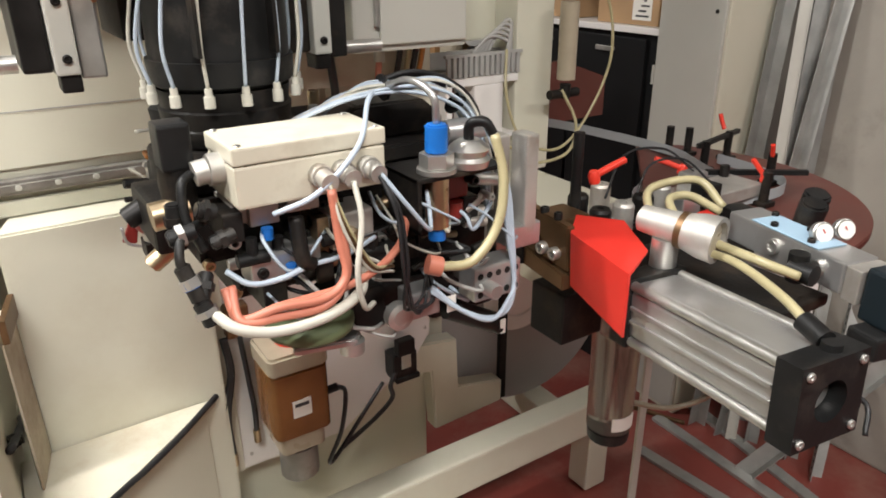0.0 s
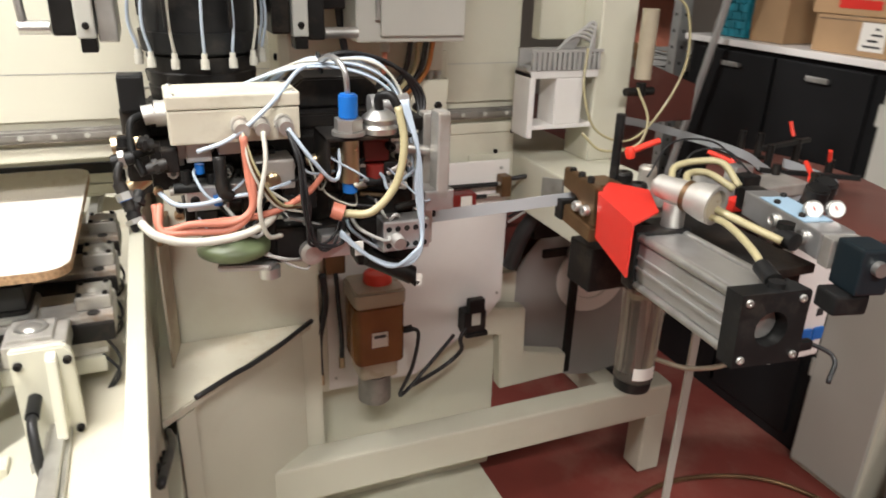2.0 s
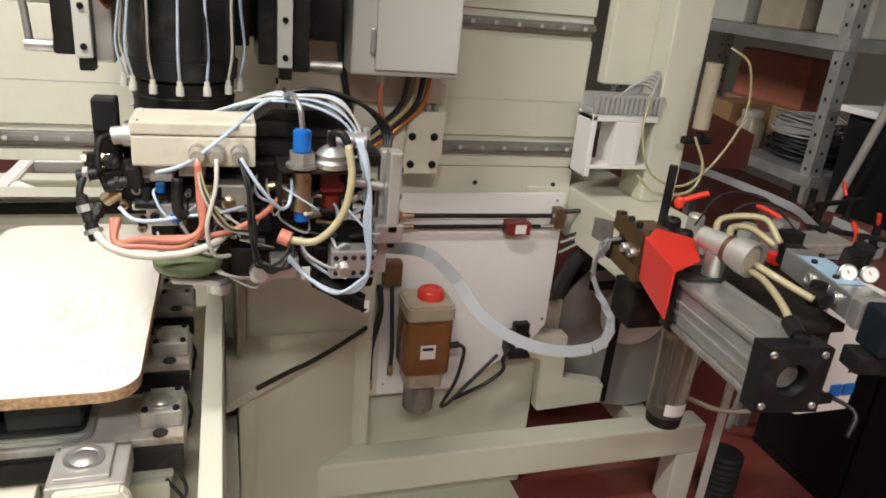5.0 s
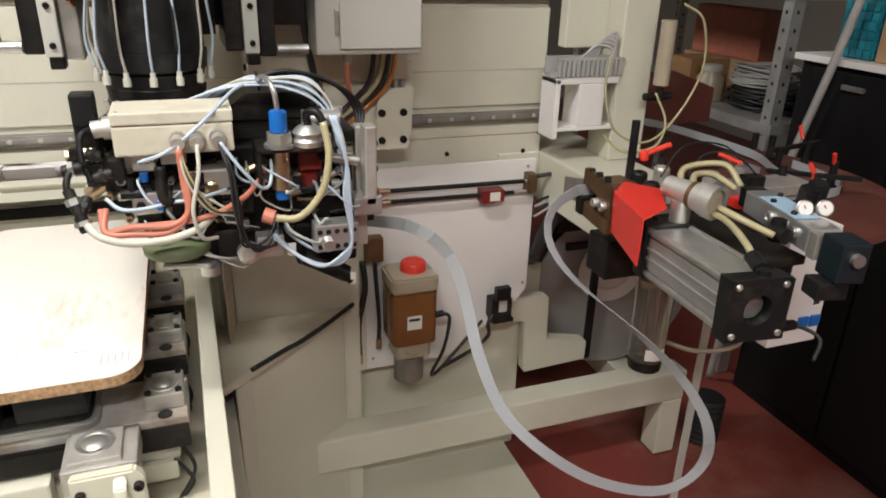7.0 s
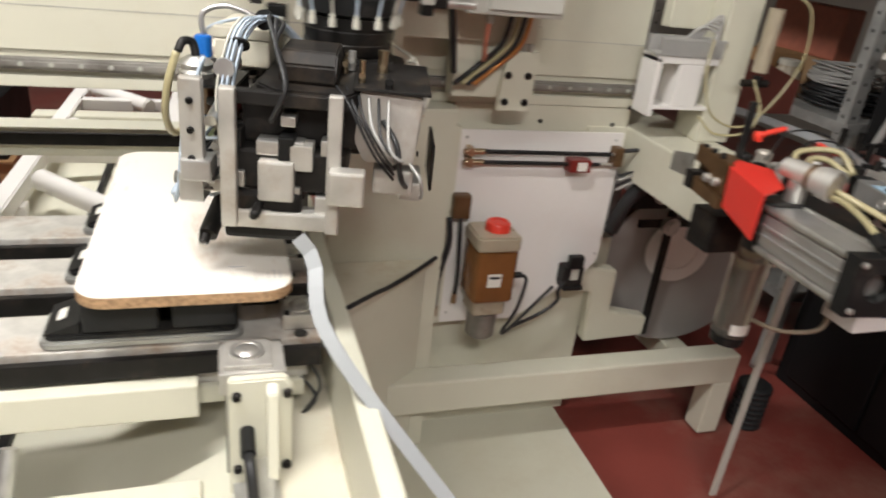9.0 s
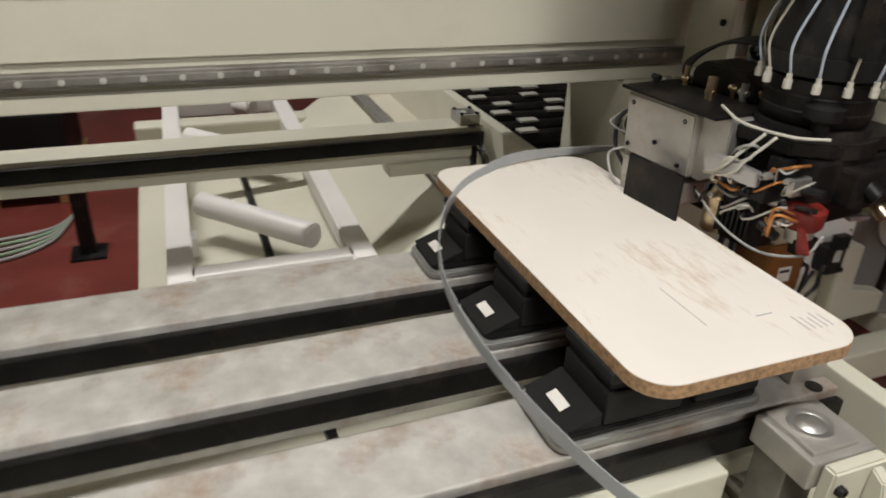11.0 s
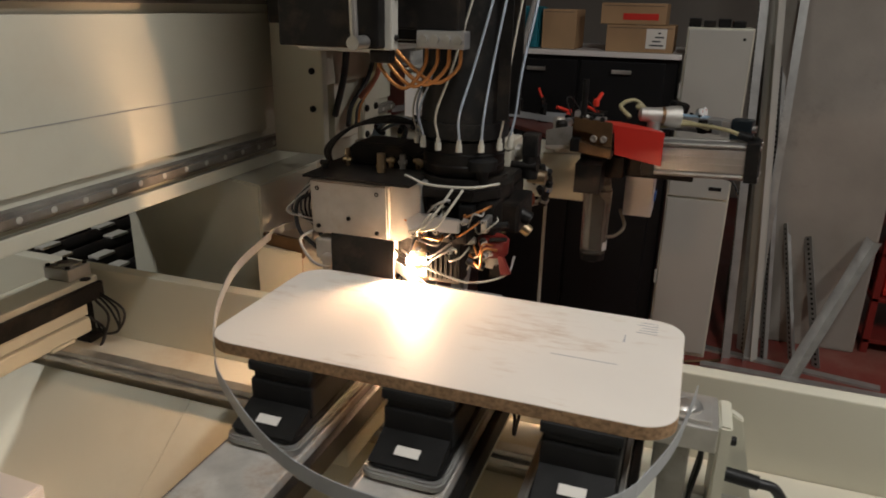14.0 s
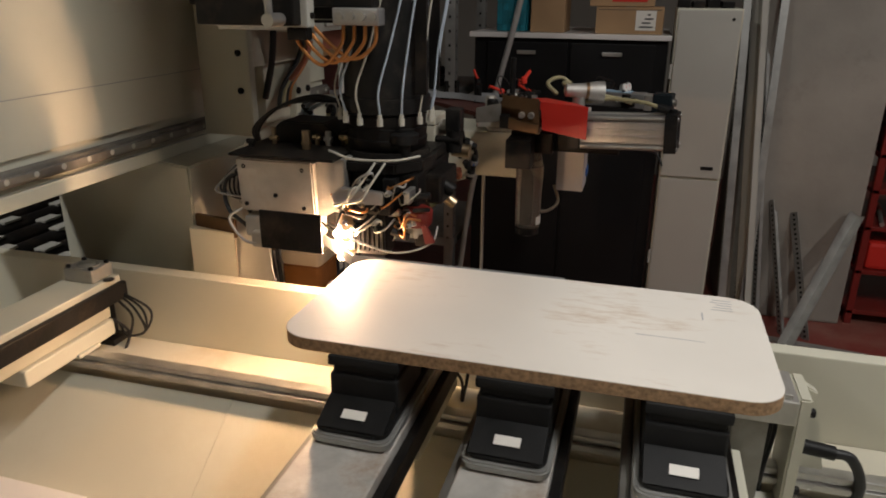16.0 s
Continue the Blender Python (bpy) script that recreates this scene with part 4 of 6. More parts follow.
# ---- round strip tray and coil reel ----
tray = thing("strip_tray", (1.48, 1.38, 0.93), "round brown hardboard tray with strip guides", "tray")


def tray_poly():
    return [(1.2 + 0.396 * math.cos(radians(-137 + k * 184 / 48)), 1.3 + 0.396 * math.sin(radians(-137 + k * 184 / 48))) for k in range(49)]


part("disc", slab(tray_poly(), "z", 0.932, 0.946, 0.002), TRAY, tray, smooth=False)
part("raised_sheet", slab([(1.10, 0.95), (1.62, 0.95), (1.62, 1.06), (1.45, 1.12), (1.10, 1.10)], "y", 1.86, 1.868), TRAY, tray, "upright brown sheet")
part("tray_bracket", box(1.12, 1.4, 1.15, 1.25, 0.88, 0.932, 0.004), DARK, tray)
for k, (gx, gy) in enumerate(((1.45, 1.47), (1.40, 1.33), (1.52, 1.36), (1.43, 1.19), (1.275, 1.19), (1.30, 1.115), (1.475, 1.435))):
    part("guide_post", rod((gx, gy, 0.946), (gx, gy, 1.012), 0.009), DARK, tray)
    part("post_foot", box(gx - 0.016, gx + 0.016, gy - 0.016, gy + 0.016, 0.946, 0.956, 0.002), DARK, tray)
part("cross_bar", join(xform(box(-0.1, 0.1, -0.005, 0.005, 1.0, 1.01), Matrix.Translation((1.47, 1.35, 0)) @ Matrix.Rotation(radians(12), 4, "Z")), xform(box(-0.1, 0.1, -0.005, 0.005, 0.985, 0.995), Matrix.Translation((1.35, 1.17, 0)) @ Matrix.Rotation(radians(-35), 4, "Z"))), BLACK, tray)
for at, an in (((1.50, 1.36, 1.02), 100), ((1.43, 1.19, 1.0), 200)):
    m = Matrix.Translation(at) @ Matrix.Rotation(radians(an), 4, "Z") @ Matrix.Rotation(radians(-60), 4, "Y")
    part("red_lever", xform(hose([(0, 0, 0), (0.015, 0, 0), (0.036, 0, 0.003)], 0.005), m), REDPLASTIC, tray)


def band_path(pts, w=0.022, th=0.0012):
    S = spline(pts, 10)
    bm = bmesh.new()
    rings = []
    for i, p in enumerate(S):
        t = (S[min(i + 1, len(S) - 1)] - S[max(i - 1, 0)]).normalized()
        nrm = t.cross(Vector((0, 0, 1))).normalized()
        rings.append([bm.verts.new(p + nrm * a * th / 2 + Vector((0, 0, b * w / 2))) for a, b in ((-1, -1), (1, -1), (1, 1), (-1, 1))])
    for A, B in zip(rings, rings[1:]):
        for k in range(4):
            bm.faces.new((A[k], A[(k + 1) % 4], B[(k + 1) % 4], B[k]))
    bm.faces.new(rings[0][::-1])
    bm.faces.new(rings[-1])
    bmesh.ops.recalc_face_normals(bm, faces=bm.faces[:])
    return bm


bnd = thing("guided_strip", (1.4, 1.3, 0.98), "pale edge strip led round the posts on the tray", "strip")
part("strip", band_path([(0.83, 1.105, 1.0), (0.95, 1.12, 0.985), (1.08, 1.149, 0.966), (1.2, 1.14, 0.962), (1.354, 1.12, 0.962), (1.43, 1.165, 0.962), (1.455, 1.266, 0.962), (1.46, 1.34, 0.962)]), BAND, bnd)
part("strip", band_path([(1.235, 1.165, 0.962), (1.29, 1.185, 0.962), (1.335, 1.24, 0.962), (1.374, 1.321, 0.962), (1.418, 1.434, 0.964), (1.40, 1.62, 0.968), (1.352, 1.797, 0.972), (1.25, 1.86, 0.975)]), BAND, bnd)
reel = thing("strip_reel", (1.271, 1.75, 0.413), "grey disc reel with white hub and holes hanging below the tray", "reel")
part("disc", lathe((1.285, 1.79, 0.425), (-0.12, -1, 0), [(0, 0.285), (0.004, 0.287), (0.008, 0.285), (0.008, 0.16)], 64), mat("grey_laminate_disc", (0.3, 0.285, 0.27), 0.35, var=0.08, scale=6, bump=0.02), reel, smooth=False)
part("rear_disc", lathe((1.29, 1.87, 0.43), (-0.12, -1, 0), [(0, 0.27), (0.01, 0.27)], 48), TRAY, reel, smooth=False)
part("hub", lathe((1.26, 1.780, 0.495), (-0.12, -1, 0), [(0, 0.115), (0.006, 0.115), (0.010, 0.108), (0.010, 0.07), (0.004, 0.068)], 40), WHITE_PANEL, reel, "white hub ring")
part("arm", join(box(1.16, 1.185, 1.73, 1.745, 0.2, 0.70, 0.003), box(1.06, 1.3, 1.735, 1.75, 0.60, 0.625, 0.003)), DARK, reel)
part("pivot", lathe((1.165, 1.735, 0.61), (0, -1, 0), [(0, 0.03), (0.02, 0.03), (0.02, 0.02), (0.03, 0.018), (0.03, 0.008)]), STEEL, reel)
part("bracket", box(1.0, 1.12, 1.70, 1.735, 0.68, 0.80, 0.004), DARK, reel)

# ---- cross slide on the beam ----
sl = thing("cross_slide", (-0.041, 1.6, 1.2), "dark cross slide with vertical guides and a grey terminal box", "slide")
part("back_plate", box(0.15, 0.50, 1.62, 1.70, 1.16, 1.95, 0.004), CREAM_DUSTY, sl)
part("front_slide", box(-0.12, 0.06, 1.31, 1.47, 1.30, 1.95, 0.004), DARK, sl)
part("slide_block", box(0.0, 0.24, 1.47, 1.62, 1.30, 1.95, 0.004), DARK, sl)
for xa in (-0.232, 0.072):
    part("guide_column", box(xa, xa + 0.03, 1.28, 1.45, 1.275, 1.95, 0.004), DARK, sl)
    part("guide_rail", box(xa + 0.031, xa + 0.056, 1.27, 1.44, 1.272, 1.95, 0.003), GREY_PAINT, sl, "pale guide rail")
    part("guide_cover", box(xa + 0.058, xa + 0.085, 1.285, 1.45, 1.265, 1.95, 0.003), STEEL if xa < 0 else DARK, sl)
    part("guide_foot", box(xa + 0.034, xa + 0.056, 1.275, 1.31, 1.252, 1.272, 0.003), DARK, sl)
    for k in range(2):
        part("screw", bolt((xa + 0.044, 1.27, 1.29 + 0.06 * k), (0, -1, 0), 0.005, 0.004), DARK, sl)
part("stop_rod", join(rod((-0.275, 1.3, 1.285), (-0.235, 1.3, 1.285), 0.010), rod((-0.268, 1.3, 1.285), (-0.275, 1.3, 1.40), 0.006)), STEEL, sl)
part("stop_rod", join(rod((0.16, 1.3, 1.275), (0.215, 1.3, 1.275), 0.009)), STEEL, sl)
tb = part("terminal_box", join(box(0.262, 0.49, 1.48, 1.60, 1.238, 1.9, 0.006)), GREY_PAINT, sl, "light grey terminal box")
part("box_door", box(0.31, 0.485, 1.472, 1.4795, 1.25, 1.9, 0.003), GREY_PAINT, tb)
part("latch", box(0.300, 0.308, 1.47, 1.479, 1.28, 1.33, 0.002), STEEL, tb)
part("gland", join(rod((0.335, 1.53, 1.238), (0.335, 1.53, 1.215), 0.010)), GREY_PAINT, sl)
part("red_cable", hose([(0.335, 1.53, 1.22), (0.34, 1.55, 1.17), (0.36, 1.6, 1.12)], 0.006), ORANGE_HOSE, sl)
part("black_cable", hose([(0.25, 1.58, 1.4), (0.255, 1.58, 1.28), (0.275, 1.6, 1.18), (0.30, 1.64, 1.08)], 0.008), BLACK_HOSE, sl)
part("bolt_plate", slab([(0.418, 0.99), (0.505, 0.99), (0.518, 1.14), (0.43, 1.14)], "y", 1.622, 1.64, 0.003), CREAM, sl, "cream plate with four bolts")
for bxx in (0.437, 0.491):
    for bzz in (1.015, 1.082):
        part("bolt", bolt((bxx, 1.622, bzz), (0, -1, 0), 0.009, 0.006), DARK, sl)
part("plate_arm", box(0.30, 0.52, 1.64, 1.70, 1.02, 1.2, 0.003), CREAM, sl)
for k in range(3):
    part("grease_nipple", join(rod((0.455 + 0.018 * k, 1.63, 1.14), (0.455 + 0.018 * k, 1.63, 1.175), 0.006), rod((0.455 + 0.018 * k, 1.63, 1.15), (0.455 + 0.018 * k, 1.63, 1.158), 0.009)), STEEL, sl)
for k, (mm, off) in enumerate(((COPPER_HOSE, 0), (BLACK_HOSE, 0.015), (YELLOW_HOSE, 0.03), (BLACK_HOSE, 0.05))):
    part("slide_hose", hose([(0.46 - off, 1.58, 1.235), (0.45 - off, 1.60, 1.16), (0.40 - off, 1.62, 1.10), (0.34 - off, 1.6, 1.06)], 0.006), mm, sl)
part("side_plate", box(0.128, 0.150, 1.575, 1.70, 1.02, 1.6, 0.004), CREAM, sl)
for zz in (1.12, 1.2, 1.33):
    part("side_bolt", bolt((0.128, 1.6, zz), (-1, 0, 0), 0.007, 0.005), DARK, sl)

# ---- spindle ----
HX, HY = -0.041, 1.2
sp = thing("spindle", (HX, HY, 1.2), "black spindle housing ringed by white air fittings", "spindle")
part("housing", lathe((HX, HY, 1.262), (0, 0, 1), [(0, 0.072), (0.004, 0.078), (0.03, 0.08), (0.03, 0.076), (0.5, 0.076)], 40), BLACK, sp)
part("bellows", lathe((HX, HY, 1.198), (0, 0, 1), [(0, 0.066), (0.004, 0.072), (0.020, 0.074), (0.022, 0.072), (0.04, 0.074), (0.042, 0.071), (0.062, 0.073)], 40), DARK, sp)
part("housing_seam", join(*[box(HX - 0.087 + 0.02 * k, HX - 0.083 + 0.02 * k, HY - 0.09, HY - 0.07, 1.30, 1.7) for k in (2, 6)]), DARK, sp)
for k in range(14):
    a = radians(158 + k * 360 / 14 + 8)
    cx, cy = HX + 0.084 * math.cos(a), HY + 0.084 * math.sin(a)
    part("air_fitting", join(rod((cx, cy, 1.248), (cx, cy, 1.26), 0.0058, seg=10), rod((cx, cy, 1.26), (cx, cy, 1.268), 0.004, seg=10)), WHITE_HOSE, sp)
    w = random.uniform(-0.03, 0.03)
    # the tubes lean together towards the front as they climb
    b1, b2, b3 = a + w * 4, a + w * 9, a + w * 14
    lean = Vector((0.01, -0.055, 0))
    part("air_tube", hose([(cx, cy, 1.268), (cx + 0.008 * math.cos(a), cy + 0.008 * math.sin(a), 1.31), Vector((HX + 0.084 * math.cos(b1), HY + 0.084 * math.sin(b1), 1.38)) + lean * 0.25, Vector((HX + 0.082 * math.cos(b2), HY + 0.082 * math.sin(b2), 1.48)) + lean * 0.6, Vector((HX + 0.07 * math.cos(b3), HY + 0.07 * math.sin(b3), 1.66)) + lean * 1.3], 0.0021, seg=6), BLUE_HOSE if k % 3 else WHITE_HOSE, sp)
part("nozzle_bar", box(-0.165, -0.135, 1.165, 1.245, 1.415, 1.442, 0.003), ALU, sp, "silver connector bar")
for k in range(4):
    yk = 1.175 + 0.019 * k
    part("nozzle", lathe((-0.165, yk, 1.429), (-1, 0, 0), [(0, 0.007), (0.006, 0.007), (0.006, 0.003)], 12), STEEL, sp)
    part("copper_loop", hose([(-0.15, yk, 1.415), (-0.15, yk + 0.005, 1.385), (-0.15, yk + 0.04, 1.362 - 0.004 * k), (-0.145, yk + 0.085, 1.385), (-0.14, 1.32 + 0.006 * k, 1.45), (-0.13, 1.33, 1.53)], 0.0032), COPPER_HOSE, sp)
part("nozzle_mount", box(-0.15, -0.115, 1.18, 1.34, 1.442, 1.75, 0.004), DARK, sp)

# ---- edging head, drawn as it stands with the lid of the ivory box to the front ----
hd = thing("edging_head", (HX, HY, 1.2), "dark edge banding head crowded with hoses, valves and an ivory box", "machine head")


rnd0 = random.Random(11)
part("top_plate", join(slab([(-0.125, 1.09), (0.2, 1.09), (0.235, 1.12), (0.235, 1.22), (0.06, 1.30), (-0.09, 1.30), (-0.125, 1.26)], "z", 1.168, 1.188, 0.003), lathe((HX, HY, 1.186), (0, 0, 1), [(0, 0.08), (0.012, 0.078)])), DARK, hd)
part("body", box(-0.125, 0.20, 1.07, 1.28, 1.10, 1.166, 0.006), DARK, hd)
part("lower_body", box(-0.09, 0.05, 1.085, 1.25, 1.045, 1.1, 0.005), DARK, hd)
part("lower_body", box(0.06, 0.23, 1.06, 1.22, 1.04, 1.1, 0.005), DARK, hd)
part("under_body", join(box(0.05, 0.14, 1.04, 1.2, 1.0, 1.041, 0.004), box(0.14, 0.24, 1.05, 1.16, 0.965, 1.04, 0.008), box(0.02, 0.06, 1.02, 1.06, 1.0, 1.05, 0.003)), DARK, hd)
ib = part("ivory_box", box(-0.099, 0.056, 1.0, 1.085, 1.176, 1.217, 0.003), BOX_WHITE, hd, "ivory plastic junction box")
part("lid", box(-0.100, 0.057, 0.999, 1.086, 1.218, 1.235, 0.0025), BOX_WHITE, ib)
for sx in (-0.092, 0.049):
    for sy in (1.006, 1.079):
        part("lid_screw", lathe((sx, sy, 1.2355), (0, 0, 1), [(0, 0.004), (0.001, 0.003)], 10), STEEL, ib)
for gx in (-0.018, 0.006, 0.034):
    part("gland", join(rod((gx, 1.0, 1.198), (gx, 0.988, 1.198), 0.0115, seg=10), rod((gx, 0.988, 1.198), (gx, 0.972, 1.196), 0.009)), DULL_ALU, ib)
part("side_gland", join(rod((-0.099, 1.04, 1.208), (-0.112, 1.04, 1.208), 0.016, seg=8), rod((-0.112, 1.04, 1.208), (-0.125, 1.04, 1.206), 0.012)), DULL_ALU, ib)
part("coil", box(-0.15, -0.12, 1.05, 1.085, 1.208, 1.252, 0.003), BLACK, hd)
part("coil_base", join(rod((-0.135, 1.068, 1.165), (-0.135, 1.068, 1.21), 0.017), rod((-0.15, 1.078, 1.19), (-0.10, 1.078, 1.19), 0.008)), DARK, hd)
# left hose fittings
part("elbow", hose([(-0.128, 1.04, 1.207), (-0.14, 1.03, 1.20), (-0.142, 1.02, 1.17), (-0.132, 1.01, 1.14)], 0.0045), BLACK, hd)
part("elbow", hose([(-0.12, 1.03, 1.165), (-0.15, 1.0, 1.165), (-0.16, 0.985, 1.15), (-0.158, 0.98, 1.125)], 0.0045), BLACK, hd)
for ta, tb_, tr_ in (((-0.16, 0.985, 1.142), (-0.15, 0.975, 1.108), 0.0075), ((-0.138, 0.99, 1.128), (-0.149, 0.975, 1.107), 0.007), ((-0.15, 0.975, 1.108), (-0.143, 0.968, 1.086), 0.0085),
                     ((-0.165, 1.0, 1.162), (-0.14, 1.0, 1.166), 0.008), ((-0.135, 1.01, 1.182), (-0.118, 1.01, 1.176), 0.008), ((-0.128, 1.0, 1.15), (-0.105, 1.0, 1.156), 0.007),
                     ((-0.15, 1.03, 1.185), (-0.15, 1.03, 1.15), 0.008)):
    part("hose_fitting", rod(ta, tb_, tr_, bev=0.0015), BLACK, hd)
    part("fitting_nut", rod(Vector(ta).lerp(Vector(tb_), 0.35), Vector(ta).lerp(Vector(tb_), 0.6), tr_ * 1.35, seg=6), rnd0.choice((DARK, STEEL, BLACK)), hd)
part("blue_ring", rod((-0.156, 0.981, 1.128), (-0.154, 0.979, 1.121), 0.0088), BLUE, hd)
part("brass_body", rod((-0.165, 1.06, 1.165), (-0.13, 1.06, 1.168), 0.014), BRASS, hd)
part("white_hose", hose([(-0.142, 0.966, 1.096), (-0.125, 0.95, 1.083), (-0.09, 0.945, 1.073), (-0.04, 0.948, 1.073), (0.0, 0.96, 1.082), (0.02, 0.99, 1.09)], 0.0056), WHITE_HOSE, hd)
for k in range(2):
    part("orange_hose", hose([(-0.125 + 0.006 * k, 0.985, 1.11), (-0.12, 0.965 - 0.004 * k, 1.085), (-0.085, 0.955, 1.092 - 0.010 * k), (-0.04, 0.953, 1.09 - 0.008 * k), (-0.015, 0.957, 1.105), (-0.012 - 0.004 * k, 0.965, 1.14), (-0.018, 0.972, 1.19)], 0.0046), ORANGE_HOSE, hd)
part("orange_hose", hose([(-0.09, 0.96, 1.09), (0.0, 0.965, 1.092), (0.06, 0.985, 1.11), (0.10, 1.03, 1.135)], 0.0043), ORANGE_HOSE, hd)
part("cream_wire", hose([(0.006, 0.972, 1.194), (0.004, 0.955, 1.16), (-0.008, 0.945, 1.11), (0.0, 0.95, 1.07), (0.02, 0.97, 1.06)], 0.0030), WHITE_HOSE, hd)
for k, mm in enumerate((WHITE_HOSE, BRONZE, YELLOW_HOSE)):
    part("thin_wire", hose([(-0.018, 0.973, 1.194), (-0.012 + 0.003 * k, 0.96, 1.15), (0.012 + 0.004 * k, 0.962, 1.105), (0.05, 0.98, 1.085 + 0.006 * k)], 0.0017), mm, hd)
for k in range(4):
    q = [rnd0.uniform(-0.008, 0.008) for _ in range(6)]
    part("black_wire", hose([(0.034, 0.972, 1.195), (0.046 + q[0] * 0.5, 0.957, 1.16), (0.05 + q[1], 0.955 + q[2] * 0.5, 1.10), (0.062 + q[3], 0.965, 1.045 + q[4]), (0.095 + q[5], 0.985, 1.04 + q[0]), (0.11, 1.01, 1.07)], 0.0019), BLACK_HOSE, hd)
part("pale_wire", hose([(0.036, 0.972, 1.196), (0.06, 0.96, 1.16), (0.085, 0.965, 1.13), (0.1, 0.985, 1.13), (0.105, 1.0, 1.16)], 0.0026), BLUE_HOSE, hd)
part("diagonal_wire", hose([(-0.07, 0.99, 1.17), (-0.03, 0.975, 1.188), (0.02, 0.985, 1.225), (0.065, 1.05, 1.252), (0.1, 1.09, 1.256)], 0.0028), BLUE_HOSE, hd)
# front valves and blocks
for at in ((-0.085, 1.02, 1.118), (-0.055, 1.03, 1.11), (0.005, 1.02, 1.12), (0.05, 1.03, 1.09), (-0.02, 1.04, 1.075)):
    part("small_fitting", join(rod((at[0] - 0.016, at[1], at[2]), (at[0] + 0.016, at[1], at[2]), 0.007), rod(at, (at[0], at[1], at[2] + 0.022), 0.006), rod((at[0], at[1] + 0.03, at[2]), at, 0.008)), BLACK, hd)
for at in ((-0.068, 1.02, 1.135), (-0.05, 1.01, 1.095)):
    part("blue_release", rod(at, (at[0], at[1], at[2] + 0.012), 0.006), BLUE, hd)
part("push_tube", hose([(-0.118, 1.0, 1.12), (-0.10, 0.985, 1.108), (-0.07, 0.985, 1.106), (-0.04, 0.99, 1.110)], 0.0030), BLUE_HOSE, hd)
part("push_tube", hose([(-0.045, 0.99, 1.11), (0.0, 0.985, 1.115), (0.04, 1.0, 1.12)], 0.0026), BLUE_HOSE, hd)
part("silver_block", box(-0.088, -0.036, 1.02, 1.06, 1.085, 1.118, 0.003), ALU, hd)
part("silver_block", box(0.0, 0.05, 1.02, 1.07, 1.105, 1.145, 0.003), DULL_ALU, hd)
for k in range(2):
    part("screw", bolt((-0.077 + 0.03 * k, 1.02, 1.10), (0, -1, 0), 0.006, 0.004), DARK, hd)
part("brass_screw", lathe((0.02, 1.02, 1.12), (0, -1, 0), [(0, 0.01), (0.008, 0.01), (0.01, 0.006)]), BRASS, hd)
part("elbow_fitting", hose([(-0.045, 1.0, 1.16), (-0.045, 0.99, 1.12), (-0.035, 0.99, 1.11)], 0.008), DARK, hd)
# proximity sensor
sen = part("sensor_barrel", rod((0.118, 1.0, 1.115), (0.118, 1.0, 1.186), 0.0135), BRASS, hd, "threaded nickel sensor")
part("sensor_nut", rod((0.118, 1.0, 1.184), (0.118, 1.0, 1.199), 0.019, seg=6), STEEL, sen)
part("sensor_washer", rod((0.118, 1.0, 1.178), (0.118, 1.0, 1.183), 0.022), STEEL, sen)
part("sensor_head", rod((0.118, 1.0, 1.199), (0.118, 1.0, 1.23), 0.0125, bev=0.002), BLUE, sen, "blue sensor head")
part("sensor_tip", rod((0.118, 1.0, 1.10), (0.118, 1.0, 1.115), 0.010), BLUE, sen)
part("sensor_conduit", hose([(0.118, 1.0, 1.23), (0.114, 1.0, 1.26), (0.106, 1.03, 1.272), (0.10, 1.07, 1.262)], 0.004), ALU, sen)
part("sensor_bracket", join(box(0.085, 0.2, 0.985, 1.06, 1.172, 1.177, 0.001), box(0.085, 0.09, 0.985, 1.06, 1.12, 1.177, 0.001)), DARK, hd)
part("suction_funnel", lathe((0.16, 1.0, 1.178), (0, 0, 1), [(0, 0.022), (0.008, 0.024), (0.012, 0.020), (0.02, 0.024), (0.024, 0.020), (0.03, 0.012)]), STEEL, hd)
part("funnel_tip", hose([(0.16, 1.0, 1.205), (0.158, 0.995, 1.225), (0.17, 0.985, 1.228), (0.178, 0.98, 1.215)], 0.0059), BLACK, hd)
part("yellow_hose", hose([(0.178, 0.978, 1.215), (0.182, 0.965, 1.17), (0.168, 0.955, 1.12), (0.135, 0.955, 1.085), (0.10, 0.965, 1.083)], 0.0056), YELLOW_HOSE, hd)
part("orange_collar", rod((0.10, 0.965, 1.083), (0.086, 0.97, 1.088), 0.011), ORANGE_HOSE, hd)
part("red_block", join(box(0.148, 0.185, 1.035, 1.06, 1.128, 1.16, 0.004), rod((0.165, 1.04, 1.10), (0.165, 1.04, 1.125), 0.013)), RED_CAB, hd)
part("silver_cylinder", rod((0.16, 1.05, 1.205), (0.215, 1.05, 1.205), 0.014), ALU, hd)
# end plates at the strip side
part("end_plate", box(0.243, 0.262, 1.0, 1.03, 1.075, 1.20, 0.003), DULL_ALU, hd, "pale vertical end plate")
part("end_plate", box(0.238, 0.252, 1.195, 1.215, 0.985, 1.19, 0.003), DULL_ALU, hd, "pale vertical end plate")
part("end_plate", box(0.240, 0.258, 1.05, 1.072, 0.99, 1.19, 0.003), DULL_ALU, hd, "pale vertical end plate")
part("end_crosspiece", box(0.222, 0.240, 1.05, 1.22, 1.165, 1.185, 0.003), DARK, hd)
part("end_crosspiece", box(0.21, 0.245, 1.06, 1.21, 0.985, 1.012, 0.004), DULL_ALU, hd)
part("end_block", box(0.225, 0.27, 1.0, 1.04, 1.06, 1.09, 0.003), ALU, hd)
part("end_block", box(0.20, 0.25, 1.10, 1.15, 1.03, 1.09, 0.004), DULL_ALU, hd)
part("end_block", box(0.245, 0.275, 1.20, 1.25, 1.04, 1.09, 0.004), DULL_ALU, hd)
